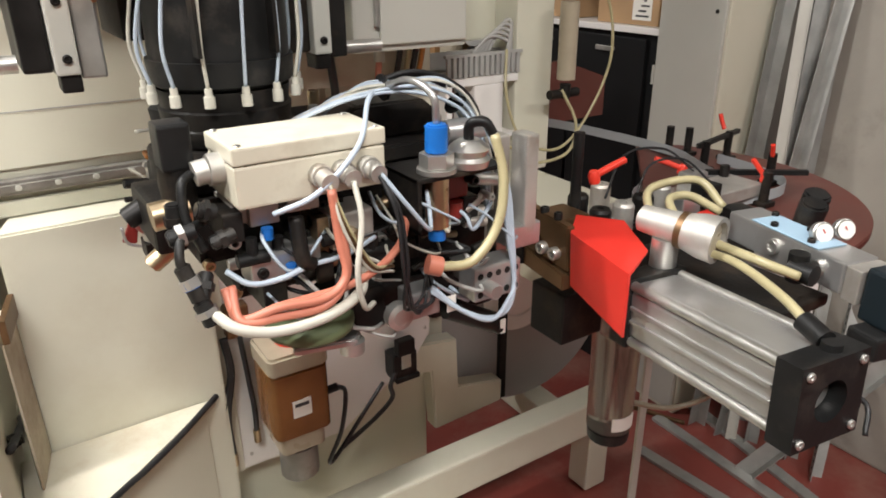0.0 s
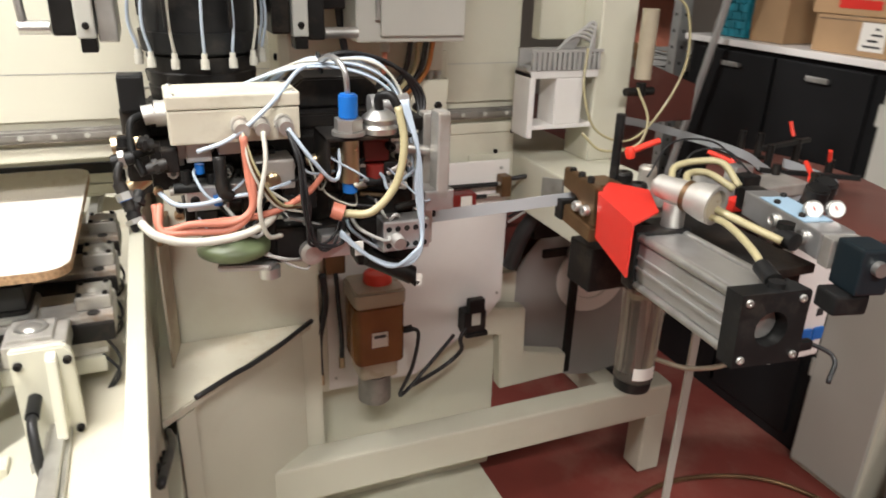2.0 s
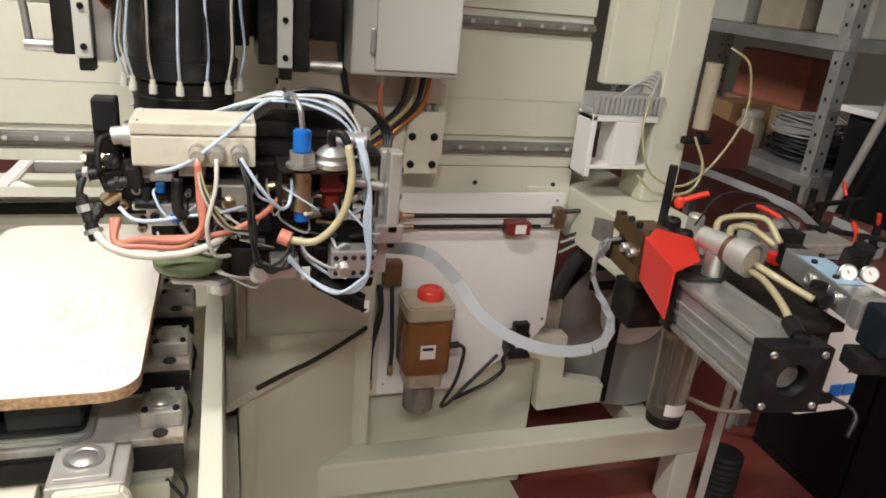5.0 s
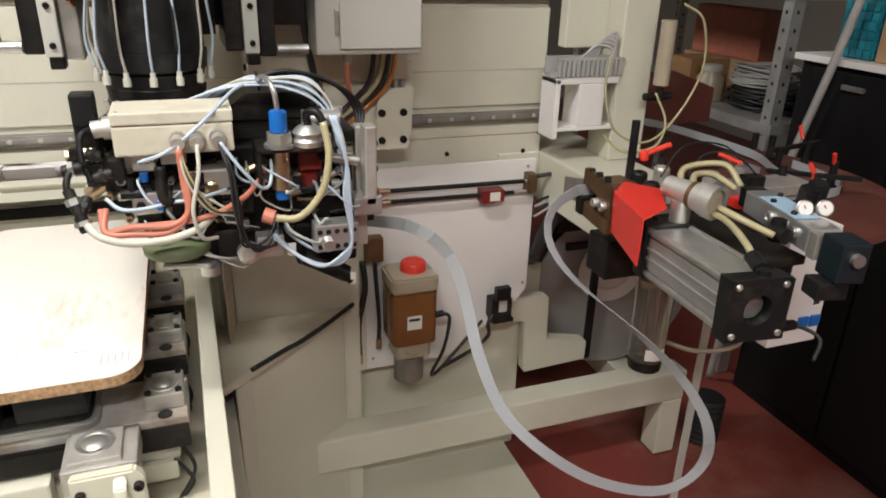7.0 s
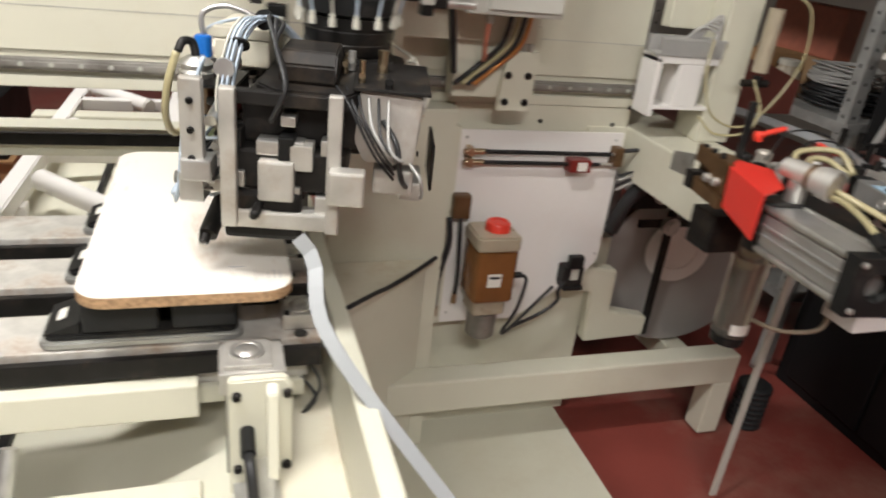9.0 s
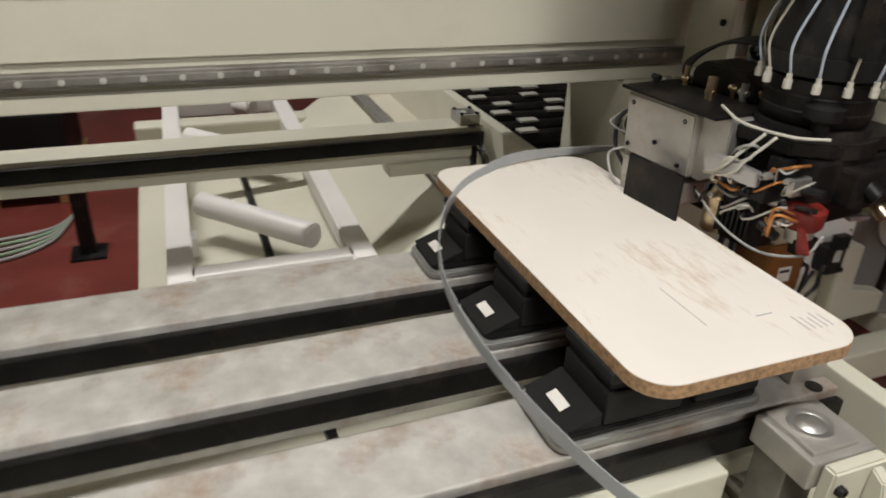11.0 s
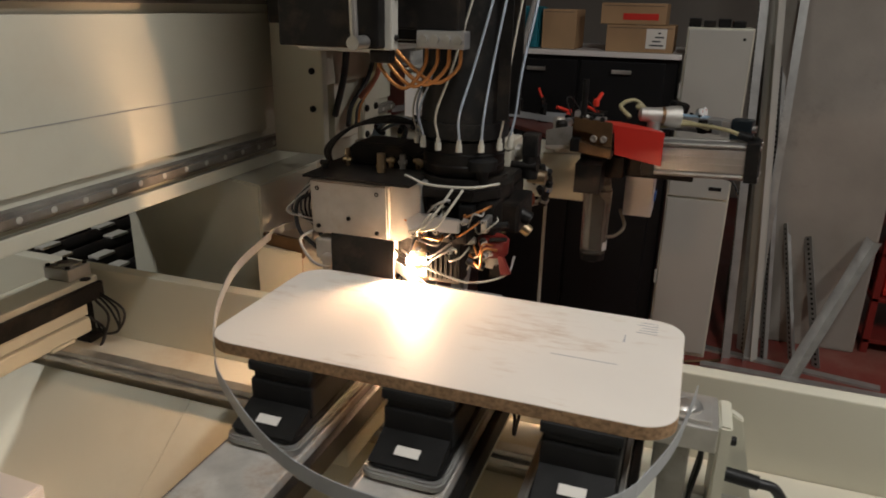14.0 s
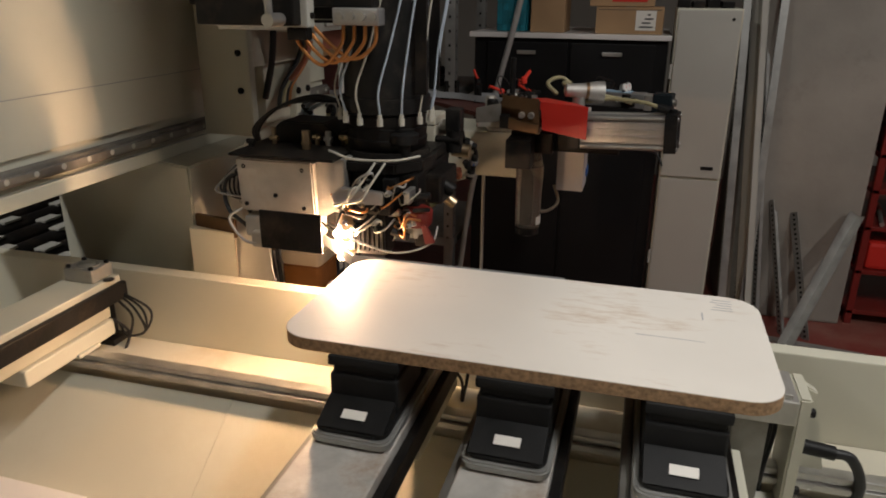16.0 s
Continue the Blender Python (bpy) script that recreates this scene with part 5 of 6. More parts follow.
for k in range(3):
    part("screw", bolt((0.262, 1.015, 1.09 + 0.04 * k), (1, 0, 0), 0.005, 0.004), DARK, hd)
pl = part("hole_plate", box(0.16, 0.228, 0.985, 1.02, 1.012, 1.056, 0.003), ALU, hd, "pale block drilled with holes")
for k in range(10):
    hx, hz = 0.168 + 0.013 * (k % 5), 1.021 + 0.024 * (k // 5)
    part("hole", lathe((hx, 0.9848, hz), (0, -1, 0), [(0, 0.0042), (0.0004, 0.0042)], 10), BLACK, pl)
part("spring", join(*[lathe((0.178, 0.985 - 0.004 * k, 1.03), (0, -1, 0), [(0, 0.008), (0.002, 0.010), (0.003, 0.008)], 14) for k in range(5)]), STEEL, hd)
part("roller_small", lathe((0.062, 1.0, 1.022), (0, -1, 0), [(0, 0.016), (0.012, 0.016), (0.014, 0.01)]), STEEL, hd)
part("clamp_plate", join(box(0.075, 0.115, 0.99, 1.02, 1.012, 1.045, 0.003)), ALU, hd)
part("lower_tip", join(rod((0.15, 1.03, 0.99), (0.215, 1.02, 0.955), 0.014), rod((0.20, 1.02, 0.965), (0.222, 1.015, 0.945), 0.008)), DARK, hd)
part("tag", box(0.218, 0.226, 1.008, 1.0095, 0.942, 0.962), PAPER, hd)
part("tag", box(0.118, 0.130, 0.98, 0.9815, 1.015, 1.035), PAPER, hd)
for k in range(3):
    part("blue_loop", hose([(0.10, 0.985, 1.045 + 0.003 * k), (0.13, 0.968, 1.02), (0.165, 0.964 - 0.003 * k, 1.002), (0.2, 0.972, 1.0 + 0.006 * k), (0.216, 0.982, 1.03), (0.208 + 0.004 * k, 0.99, 1.10), (0.214, 1.0, 1.15), (0.204 - 0.004 * k, 1.02, 1.215)], 0.0028), BLUE_HOSE, hd)
# green motor and swing arm
part("motor_cover", lathe((-0.036, 1.01, 1.028), (0, 0, 1), [(0, 0.040), (0.004, 0.046), (0.012, 0.047), (0.018, 0.044), (0.024, 0.02)]), GREEN, hd, "green round cover")
part("motor_body", rod((0.0, 1.03, 1.003), (0.0, 1.03, 1.06), 0.022), DARK, hd)
part("swing_arm", slab([(-0.06, 1.0), (0.005, 0.985), (0.018, 1.0), (0.005, 1.02), (-0.05, 1.04)], "z", 1.006, 1.014, 0.002), ALU, hd)
part("arm_roller", lathe((0.006, 1.0, 0.992), (0, 0, 1), [(0, 0.014), (0.014, 0.014)]), STEEL, hd)
# bundle of pale tubes over the top
for k in range(11):
    o1, o2 = 0.006 * (k % 4) - 0.01, 0.005 * (k // 4)
    part("pale_tube", hose([(-0.055 + 0.008 * k, 1.13 + o1, 1.20 + o2), (-0.01 + 0.009 * k, 1.10 + o1, 1.228 + o2 + 0.002 * k), (0.06 + 0.006 * k, 1.08 + o1, 1.252 + o2), (0.13 + 0.004 * k, 1.07 + o1, 1.252 + o2), (0.188 + o2, 1.06 + o1, 1.225 + o2), (0.21 + o2, 1.05 + o1, 1.17), (0.218 + o2, 1.045, 1.10)], 0.0021, seg=6), (BLUE_HOSE, BLUE_HOSE, WHITE_HOSE)[k % 3], hd)
for k in range(3):
    part("black_cable", hose([(0.09, 1.1, 1.258), (0.15, 1.10 + 0.01 * k, 1.268 - 0.004 * k), (0.22, 1.12, 1.245), (0.26 + 0.006 * k, 1.14, 1.20), (0.262, 1.12, 1.15)], 0.0033), BLACK_HOSE, hd)
for x, y, z, a in ((0.10, 1.085, 1.257, (1, 0, 0.1)), (0.185, 1.065, 1.235, (0.6, 0, -0.6))):
    part("cable_tie", lathe((x, y, z), a, [(0, 0.015), (0.003, 0.015)], 14), BLACK, hd)
part("black_motor", slab([(0.06, 1.19), (0.195, 1.19), (0.195, 1.215), (0.175, 1.232), (0.085, 1.232), (0.06, 1.212)], "y", 1.12, 1.20, 0.003), DARK, hd)
part("top_knob", join(rod((-0.09, 1.25, 1.19), (-0.09, 1.25, 1.215), 0.012), lathe((-0.09, 1.25, 1.215), (0, 0, 1), [(0, 0.026), (0.016, 0.028), (0.02, 0.02)], 9)), BLACK, hd)
rnd = random.Random(5)
for k in range(70):
    x, z = rnd.uniform(-0.12, 0.225), rnd.uniform(1.03, 1.165)
    if z < 1.06 and x < 0.05:
        z += 0.05
    y = rnd.uniform(1.035, 1.075)
    q = rnd.random()
    mm = rnd.choice((DARK, DARK, BLACK, DULL_ALU, STEEL, BRASS))
    if q < 0.35:
        part("socket_screw", bolt((x, y, z), (0, -1, 0), rnd.uniform(0.004, 0.008), rnd.uniform(0.01, 0.03)), mm, hd)
    elif q < 0.65:
        w_, h_ = rnd.uniform(0.008, 0.022), rnd.uniform(0.006, 0.018)
        part("small_block", box(x - w_, x + w_, y - 0.02, y + 0.04, z - h_, z + h_, 0.002), mm, hd)
    else:
        part("small_rod", rod((x - rnd.uniform(0.01, 0.03), y - 0.01, z), (x + rnd.uniform(0.01, 0.03), y - 0.01, z + rnd.uniform(-0.015, 0.015)), rnd.uniform(0.004, 0.008), bev=0.001), mm, hd)
for k in range(26):
    x, z = rnd.uniform(-0.11, 0.19), rnd.uniform(1.04, 1.16)
    y = rnd.uniform(0.985, 1.03)
    part("thin_wire", hose([(x, y + 0.03, z), (x + rnd.uniform(-0.01, 0.02), y, z - rnd.uniform(0, 0.02)), (x + rnd.uniform(0.01, 0.05), y - 0.01, z - rnd.uniform(0.01, 0.045)), (x + rnd.uniform(0.03, 0.07), y + 0.02, z - rnd.uniform(0.0, 0.05))], rnd.choice((0.0016, 0.002, 0.0026)), n=5, seg=6), rnd.choice((BLACK_HOSE, BLACK_HOSE, WHITE_HOSE, BLUE_HOSE, CABLE_GREY)), hd)
for k in range(34):
    x, z = rnd.uniform(-0.14, 0.19), rnd.uniform(1.05, 1.16)
    y = rnd.uniform(1.27, 1.325) if x < 0.0 else 1.2
    mm = rnd.choice((DARK, DARK, STEEL, DULL_ALU, BLACK))
    w_, h_ = rnd.uniform(0.005, 0.016), rnd.uniform(0.004, 0.014)
    if k % 2:
        part("small_block", box(x - w_, x + w_, y - 0.03, y + 0.006, z - h_, z + h_, 0.002), mm, hd)
    else:
        part("small_rod", rod((x - 0.015, y, z), (x + 0.015, y + 0.004, z + rnd.uniform(-0.012, 0.012)), rnd.uniform(0.003, 0.007), bev=0.001), mm, hd)
for k in range(14):
    y, z = rnd.uniform(1.06, 1.2), rnd.uniform(1.0, 1.16)
    w_, h_ = rnd.uniform(0.006, 0.018), rnd.uniform(0.006, 0.02)
    part("small_block", box(0.205, rnd.uniform(0.225, 0.245), y - w_, y + w_, z - h_, z + h_, 0.002), rnd.choice((DARK, DULL_ALU, BLACK, STEEL)), hd)
for k in range(22):
    x, y, z = rnd.uniform(-0.14, 0.0), rnd.uniform(1.31, 1.335), rnd.uniform(1.06, 1.17)
    part("thin_wire", hose([(x, y - 0.02, z), (x + rnd.uniform(-0.01, 0.02), y + 0.008, z + rnd.uniform(-0.015, 0.02)), (x + rnd.uniform(0.01, 0.04), y + 0.004, z - rnd.uniform(0.0, 0.03)), (x + rnd.uniform(0.02, 0.06), y - 0.02, z - rnd.uniform(0.0, 0.04))], rnd.choice((0.0014, 0.0018, 0.0024)), n=5, seg=6), rnd.choice((BLACK_HOSE, CABLE_GREY, COPPER_HOSE, WHITE_HOSE)), hd)
for k in range(24):
    x, z = rnd.uniform(-0.13, 0.0), rnd.uniform(1.08, 1.17)
    part("socket_screw", bolt((x, 1.32, z), (0, 1, 0), rnd.uniform(0.003, 0.006), rnd.uniform(0.006, 0.02)), rnd.choice((STEEL, BRASS, DARK, DULL_ALU)), hd)
for k in range(10):
    x, y = rnd.uniform(0.03, 0.2), rnd.uniform(1.13, 1.3)
    part("top_fitting", join(rod((x, y, 1.19), (x, y, 1.19 + rnd.uniform(0.015, 0.04)), rnd.uniform(0.004, 0.008), seg=10), rod((x - 0.008, y, 1.205), (x + 0.008, y, 1.205), 0.005, seg=8)), rnd.choice((STEEL, DARK, BLACK, BRASS)), hd)
for k in range(6):
    x = 0.21 + 0.004 * k
    part("side_wire", hose([(0.19, 1.2 + 0.015 * k, 1.19), (x + 0.03, 1.22 + 0.012 * k, 1.18 - 0.01 * k), (x + 0.035, 1.26 + 0.008 * k, 1.11), (0.2, 1.29, 1.06 + 0.008 * k)], 0.0022, n=6, seg=6), rnd.choice((BLACK_HOSE, CABLE_GREY, BLACK_HOSE)), hd)
# back of the head: hood, contact roller, red motor
part("hood", slab([(1.325, 1.185), (1.235, 1.19), (1.23, 1.115), (1.245, 1.085), (1.318, 1.085)], "x", 0.055, 0.205, 0.003), DULL_ALU, hd, "scuffed silver hood")
part("hood_side", slab([(0.0, 1.19), (0.056, 1.19), (0.056, 1.085), (0.04, 1.085), (0.012, 1.10), (0.0, 1.14)], "y", 1.24, 1.31, 0.002), DULL_ALU, hd)
part("hood_lid", box(0.01, 0.212, 1.225, 1.335, 1.190, 1.195, 0.001), DARK, hd)
for hxx, hzz in ((0.075, 1.17), (0.19, 1.17), (0.075, 1.1), (0.19, 1.1), (0.13, 1.12)):
    part("hood_screw", bolt((hxx, 1.322, hzz), (0, 1, 0), 0.004, 0.003), DARK, hd)
part("lower_shoe", join(box(0.06, 0.2, 1.26, 1.32, 1.035, 1.075, 0.005), box(0.09, 0.18, 1.3, 1.335, 1.02, 1.05, 0.004)), DULL_ALU, hd)
part("contact_roller", lathe((0.0, 1.30, 1.02), (0, 0, 1), [(0, 0.018), (0.004, 0.021), (0.055, 0.021), (0.06, 0.016), (0.075, 0.012)]), BRASS, hd, "contact roller")
part("gear_block", join(box(-0.075, -0.01, 1.26, 1.31, 1.02, 1.10, 0.005), box(-0.09, 0.0, 1.27, 1.325, 1.10, 1.125, 0.005)), DARK, hd)
for k in range(7):
    part("fin", box(-0.072 + 0.009 * k, -0.068 + 0.009 * k, 1.31, 1.318, 1.03, 1.075), DARK, hd)
part("link_arm", xform(slab([(-0.045, -0.012), (0.045, -0.016), (0.05, 0.0), (0.03, 0.014), (-0.045, 0.01)], "y", 0, 0.012, 0.002), Matrix.Translation((-0.035, 1.326, 1.135))), ALU, hd)
part("red_motor", lathe((-0.125, 1.28, 1.075), (0, 0, 1), [(0, 0.022), (0.005, 0.026), (0.028, 0.027), (0.033, 0.02)]), RED_CAB, hd, "red motor housing")
part("motor_band", lathe((-0.125, 1.28, 1.055), (0, 0, 1), [(0, 0.018), (0.019, 0.019)]), DULL_ALU, hd)
part("red_tab", slab([(-0.165, 1.055), (-0.15, 1.085), (-0.14, 1.085), (-0.148, 1.05)], "y", 1.305, 1.312, 0.001), RED_CAB, hd)
part("back_ring", lathe((HX, HY, 1.165), (0, 0, 1), [(0, 0.092), (0.022, 0.092)], 36), DARK, hd)
part("white_loop", hose([(0.03, 1.305, 1.205), (-0.02, 1.315, 1.195), (-0.09, 1.305, 1.195), (-0.13, 1.28, 1.2)], 0.0023), WHITE_HOSE, hd)
for k in range(2):
    part("white_loop", hose([(-0.06 - 0.018 * k, 1.315, 1.192), (-0.04 - 0.018 * k, 1.34, 1.155), (-0.02 - 0.02 * k, 1.345, 1.13), (0.01, 1.335, 1.115)], 0.0022), WHITE_HOSE, hd)
part("under_wire", hose([(0.03, 1.32, 1.075), (-0.03, 1.33, 1.05), (-0.10, 1.325, 1.035), (-0.155, 1.305, 1.05), (-0.165, 1.29, 1.08)], 0.0020), CABLE_GREY, hd)
part("side_block", box(-0.155, -0.12, 1.12, 1.23, 1.10, 1.155, 0.006), DARK, hd)
part("side_valve", rod((-0.17, 1.2, 1.12), (-0.13, 1.2, 1.14), 0.013, bev=0.002), DARK, hd)
part("side_valve", rod((-0.16, 1.15, 1.08), (-0.13, 1.15, 1.10), 0.011, bev=0.002), BRASS, hd)
part("exit_guide", hose([(0.2, 1.10, 1.02), (0.26, 1.10, 1.02), (0.28, 1.10, 1.02)], 0.007), DARK, hd)
part("hose_side", hose([(0.21, 1.27, 1.15), (0.25, 1.29, 1.13), (0.245, 1.30, 1.08), (0.2, 1.31, 1.05)], 0.0040), BLACK_HOSE, hd)
part("grey_loop", hose([(0.2, 1.31, 1.09), (0.225, 1.33, 1.07), (0.19, 1.335, 1.03), (0.13, 1.33, 1.035)], 0.0026), CABLE_GREY, hd)
# added plate, there only to block lamp glow from the gantry beam
part("added_glow_shield", box(0.03, 0.15, 1.348, 1.353, 1.028, 1.1, 0.002), DARK, hd, "upright plate added to keep the lamp's glow off the beam")
hot = part("heating_lamp", join(rod((0.0, 0, 0), (0.03, 0, 0), 0.008), rod((0.0, 0.0, -0.02), (0.03, 0.0, -0.02), 0.007), rod((0.005, 0.0, -0.045), (0.025, 0.0, -0.045), 0.006)), GLOW, hd, "glowing quartz heating lamp")
for v in hot.data.vertices:
    v.co += ORIGIN[hd.name]

# ---- edge strip: a chain of short rigid lengths ----
NSEG, SEG = 84, 0.0263
strip = thing("edge_strip", (0, 0, 0), "grey plastic edge strip hanging in a loop", "edge strip")
seg_me = box(-SEG * 0.53, SEG * 0.53, -0.0006, 0.0006, -0.0105, 0.0105)
first = part("length", seg_me, BAND, strip, smooth=False)
LENGTHS = [first]
for k in range(NSEG - 1):
    o = new("length", first.data)
    o.parent = strip
    LENGTHS.append(o)

# ---- things round the machine ----
dc = thing("base_cabinet", (2.25, 1.43, FLOOR), "black lacquered cabinet with white worktop and steel handles", "cabinet")
part("body", box(1.95, 2.55, 1.03, 1.84, FLOOR, 1.145, 0.004), BLACK_CAB, dc)
part("worktop", box(1.925, 2.58, 1.02, 1.86, 1.147, 1.168, 0.003), WHITE_PANEL, dc, "white worktop")
for yy in (1.609, 1.251):
    for k, (za, zb_) in enumerate(((FLOOR + 0.05, 1.13),)):
        d_ = part("door", box(1.935, 1.95, yy - 0.172, yy + 0.172, za, zb_, 0.003), BLACK_CAB, dc)
        hz = 1.089 if k == 0 else zb_ - 0.06
        part("handle", join(box(1.92, 1.927, yy - 0.04, yy + 0.04, hz - 0.008, hz + 0.008, 0.002), box(1.926, 1.936, yy - 0.038, yy - 0.032, hz - 0.005, hz + 0.005), box(1.926, 1.936, yy + 0.032, yy + 0.038, hz - 0.005, hz + 0.005)), STEEL, d_)
bk = thing("woven_basket", (2.05, 1.69, 1.168), "teal woven plastic basket on the worktop", "basket")
part("body", box(1.985, 2.145, 1.625, 1.755, 1.169, 1.34, 0.01), TEAL, bk)
for r in range(6):
    for c in range(5):
        e = 0.004 if (r + c) % 2 else 0.001
        part("strand", box(1.985 - e - 0.003, 1.985 - e, 1.628 + 0.025 * c, 1.65 + 0.025 * c, 1.172 + 0.028 * r, 1.197 + 0.028 * r, 0.001), TEAL, bk)
        part("strand", box(1.988 + 0.03 * c, 2.015 + 0.03 * c, 1.625 - e - 0.003, 1.625 - e, 1.172 + 0.028 * r, 1.197 + 0.028 * r, 0.001), TEAL, bk)


def carton(x0, x1, y0, y1, z0, z1, label):
    c = thing("cardboard_box", ((x0 + x1) / 2, (y0 + y1) / 2, z0), label, "box", "boxes on the worktop")
    part("body", box(x0, x1, y0, y1, z0, z1, 0.003), CARTON, c)
    part("tape", box(x0 - 0.0008, x1, (y0 + y1) / 2 - 0.02, (y0 + y1) / 2 + 0.02, z1, z1 + 0.0008), CLOUDY, c)
    part("flap_seam", box(x0 - 0.001, x0, y0 + 0.01, y1 - 0.01, z1 - 0.012, z1 - 0.010), INK, c)
    return c


carton(1.98, 2.2, 1.46, 1.605, 1.169, 1.33, "brown cardboard box on the worktop")
c2 = carton(1.96, 2.25, 1.06, 1.33, 1.169, 1.275, "brown cardboard box with white address label")
part("label", box(1.9585, 1.96, 1.09, 1.17, 1.185, 1.262), PAPER, c2)
for k in range(4):
    part("label_print", box(1.958, 1.9585, 1.10 + 0.012 * (k % 2), 1.155 - 0.01 * k, 1.195 + 0.016 * k, 1.201 + 0.016 * k), INK, c2)
c3 = carton(1.97, 2.25, 1.10, 1.36, 1.277, 1.36, "cardboard box with a red bar printed on it")
part("red_print", box(1.969, 1.97, 1.13, 1.27, 1.295, 1.32), RED, c3)
tc_ = thing("steel_cabinet", (2.1, 0.885, FLOOR), "tall cream steel cabinet with two doors", "cabinet")
part("body", box(1.915, 2.2, 0.765, 1.012, FLOOR, 1.275, 0.004), CREAM, tc_)
part("upper_door", box(1.903, 1.915, 0.772, 1.005, 0.60, 1.268, 0.003), GREY_PAINT, tc_)
part("lower_door", box(1.903, 1.915, 0.772, 1.005, FLOOR + 0.02, 0.59, 0.003), GREY_PAINT, tc_)
part("door_plate", box(1.9005, 1.903, 0.80, 0.85, 0.635, 0.65, 0.001), BLACK, tc_)
part("lock", bolt((1.903, 0.80, 1.235), (-1, 0, 0), 0.006, 0.003), DARK, tc_)
for hz in (0.2, 1.0):
    part("hinge", rod((1.91, 1.014, hz), (1.91, 1.014, hz + 0.06), 0.006), GREY_PAINT, tc_)
tp = thing("tube_offcuts", (2.0, 0.88, 1.275), "dark steel tube offcuts on the steel cabinet", "offcuts")
for k in range(4):
    part("offcut", box(1.93, 2.1, 0.80 + 0.055 * k, 0.845 + 0.055 * k, 1.276, 1.30 + 0.008 * (k % 2), 0.003), DARK, tp)


def slotted(a, b, w, turn):
    """Leaning slotted angle bar from foot a to head b."""
    a, b = Vector(a), Vector(b)
    d = b - a
    t = thing("slotted_angle_bar", a, "galvanised slotted angle bar leaning by the pillar", "steel bar", "leaning slotted bars")
    L = d.length
    m = Matrix.Translation(a) @ d.to_track_quat("Z", "Y").to_matrix().to_4x4() @ Matrix.Rotation(radians(turn), 4, "Z")
    part("bar", xform(join(box(-w / 2, w / 2, -0.001, 0.001, 0, L), box(-w / 2, -w / 2 + 0.002, 0.001, w * 0.8, 0, L)), m), GALV, t, smooth=False)
    n = int(L / 0.022)
    holes = part("slotted_face", xform(join(*[box(-0.005, 0.007, -0.0016, -0.0011, 0.012 + 0.022 * k, 0.022 + 0.022 * k) for k in range(n)]), m), BLACK, t, smooth=False)
    tagged(holes, kind="stuff")
    return t


slotted((1.93, 0.69, FLOOR), (2.19, 0.77, 1.75), 0.045, 75)
slotted((1.99, 0.52, FLOOR), (2.2, 0.63, 1.12), 0.04, 80)
slotted((2.05, 0.60, FLOOR), (2.2, 0.70, 1.6), 0.07, 95)
slotted((1.95, 0.60, FLOOR), (2.2, 0.60, 1.5), 0.04, 85)
slotted((2.03, 0.40, FLOOR), (2.21, 0.50, 0.45), 0.04, 80)
slotted((2.0, 0.30, FLOOR), (2.21, 0.40, 0.40), 0.045, 100)
slotted((1.85, 0.44, FLOOR), (2.2, 0.16, 0.42), 0.05, 70)
pb = thing("steel_profile", (2.02, 0.58, FLOOR), "grey steel profile with bolt holes leaning by the pillar", "steel bar")
PM = Matrix.Translation((2.0, 0.57, FLOOR)) @ (Vector((0.17, 0.12, 1.55))).to_track_quat("Z", "Y").to_matrix().to_4x4()
part("bar", xform(join(box(-0.003, 0.003, -0.045, 0.045, 0, 1.56), box(0, 0.03, 0.04, 0.045, 0, 1.56)), PM), GREY_PAINT, pb, smooth=False)
for k in range(4):
    part("bolt", xform(bolt((-0.003, -0.02, 0.38 + 0.22 * k), (-1, 0, 0), 0.010, 0.008), PM), DARK, pb)
for k in range(3):
    sk = thing("steel_strip", (1.9 - 0.1 * k, 0.35, FLOOR), "grey steel strip lying on the floor", "steel bar", "strips on the floor")
    part("bar", xform(box(-0.35, 0.45, -0.02, 0.02, 0, 0.012, 0.001), Matrix.Translation((1.95 - 0.12 * k, 0.42 - 0.09 * k, FLOOR + 0.0005)) @ Matrix.Rotation(radians(80 + 8 * k), 4, "Z")), GALV, sk)
rt = thing("tool_rack", (2.55, -0.15, FLOOR), "red steel tool rack with shelves and drawers", "rack")
for (px_, py_) in ((2.25, 0.09), (2.25, -0.55), (2.75, 0.09), (2.75, -0.55)):
    part("post", box(px_, px_ + 0.03, py_ - 0.03, py_, FLOOR, 1.6, 0.003), RED_CAB, rt)
for zz in (FLOOR + 0.05, 0.12, 0.33, 0.50, 0.66, 1.3):
    part("shelf", box(2.25, 2.78, -0.58, 0.09, zz, zz + 0.02, 0.003), RED_CAB, rt)
for zz in (0.69, 0.79, 0.89, 0.99, 1.09):
    dr = part("drawer", box(2.24, 2.74, -0.54, 0.05, zz, zz + 0.085, 0.004), RED_CAB, rt)
    part("pull", box(2.225, 2.24, -0.5, 0.0, zz + 0.06, zz + 0.07, 0.002), STEEL, dr)
part("yellow_card", box(2.236, 2.2395, -0.08, 0.03, 0.87, 0.95), YELLOW, rt)
for k in range(5):
    b_ = thing("hand_tool", (2.4, -0.1 - 0.08 * k, 0.35), "worn steel hand tool on a rack shelf", "tool", "tools on the rack")
    part("bar", rod((2.26, 0.02 - 0.09 * k, 0.361 + (0.17 if k % 2 else 0)), (2.5, -0.03 - 0.09 * k, 0.361 + (0.17 if k % 2 else 0)), 0.010), STEEL, b_)
    part("grip", rod((2.5, -0.03 - 0.09 * k, 0.363 + (0.17 if k % 2 else 0)), (2.6, -0.05 - 0.09 * k, 0.363 + (0.17 if k % 2 else 0)), 0.013), (RED, BLACK)[k % 2], b_)
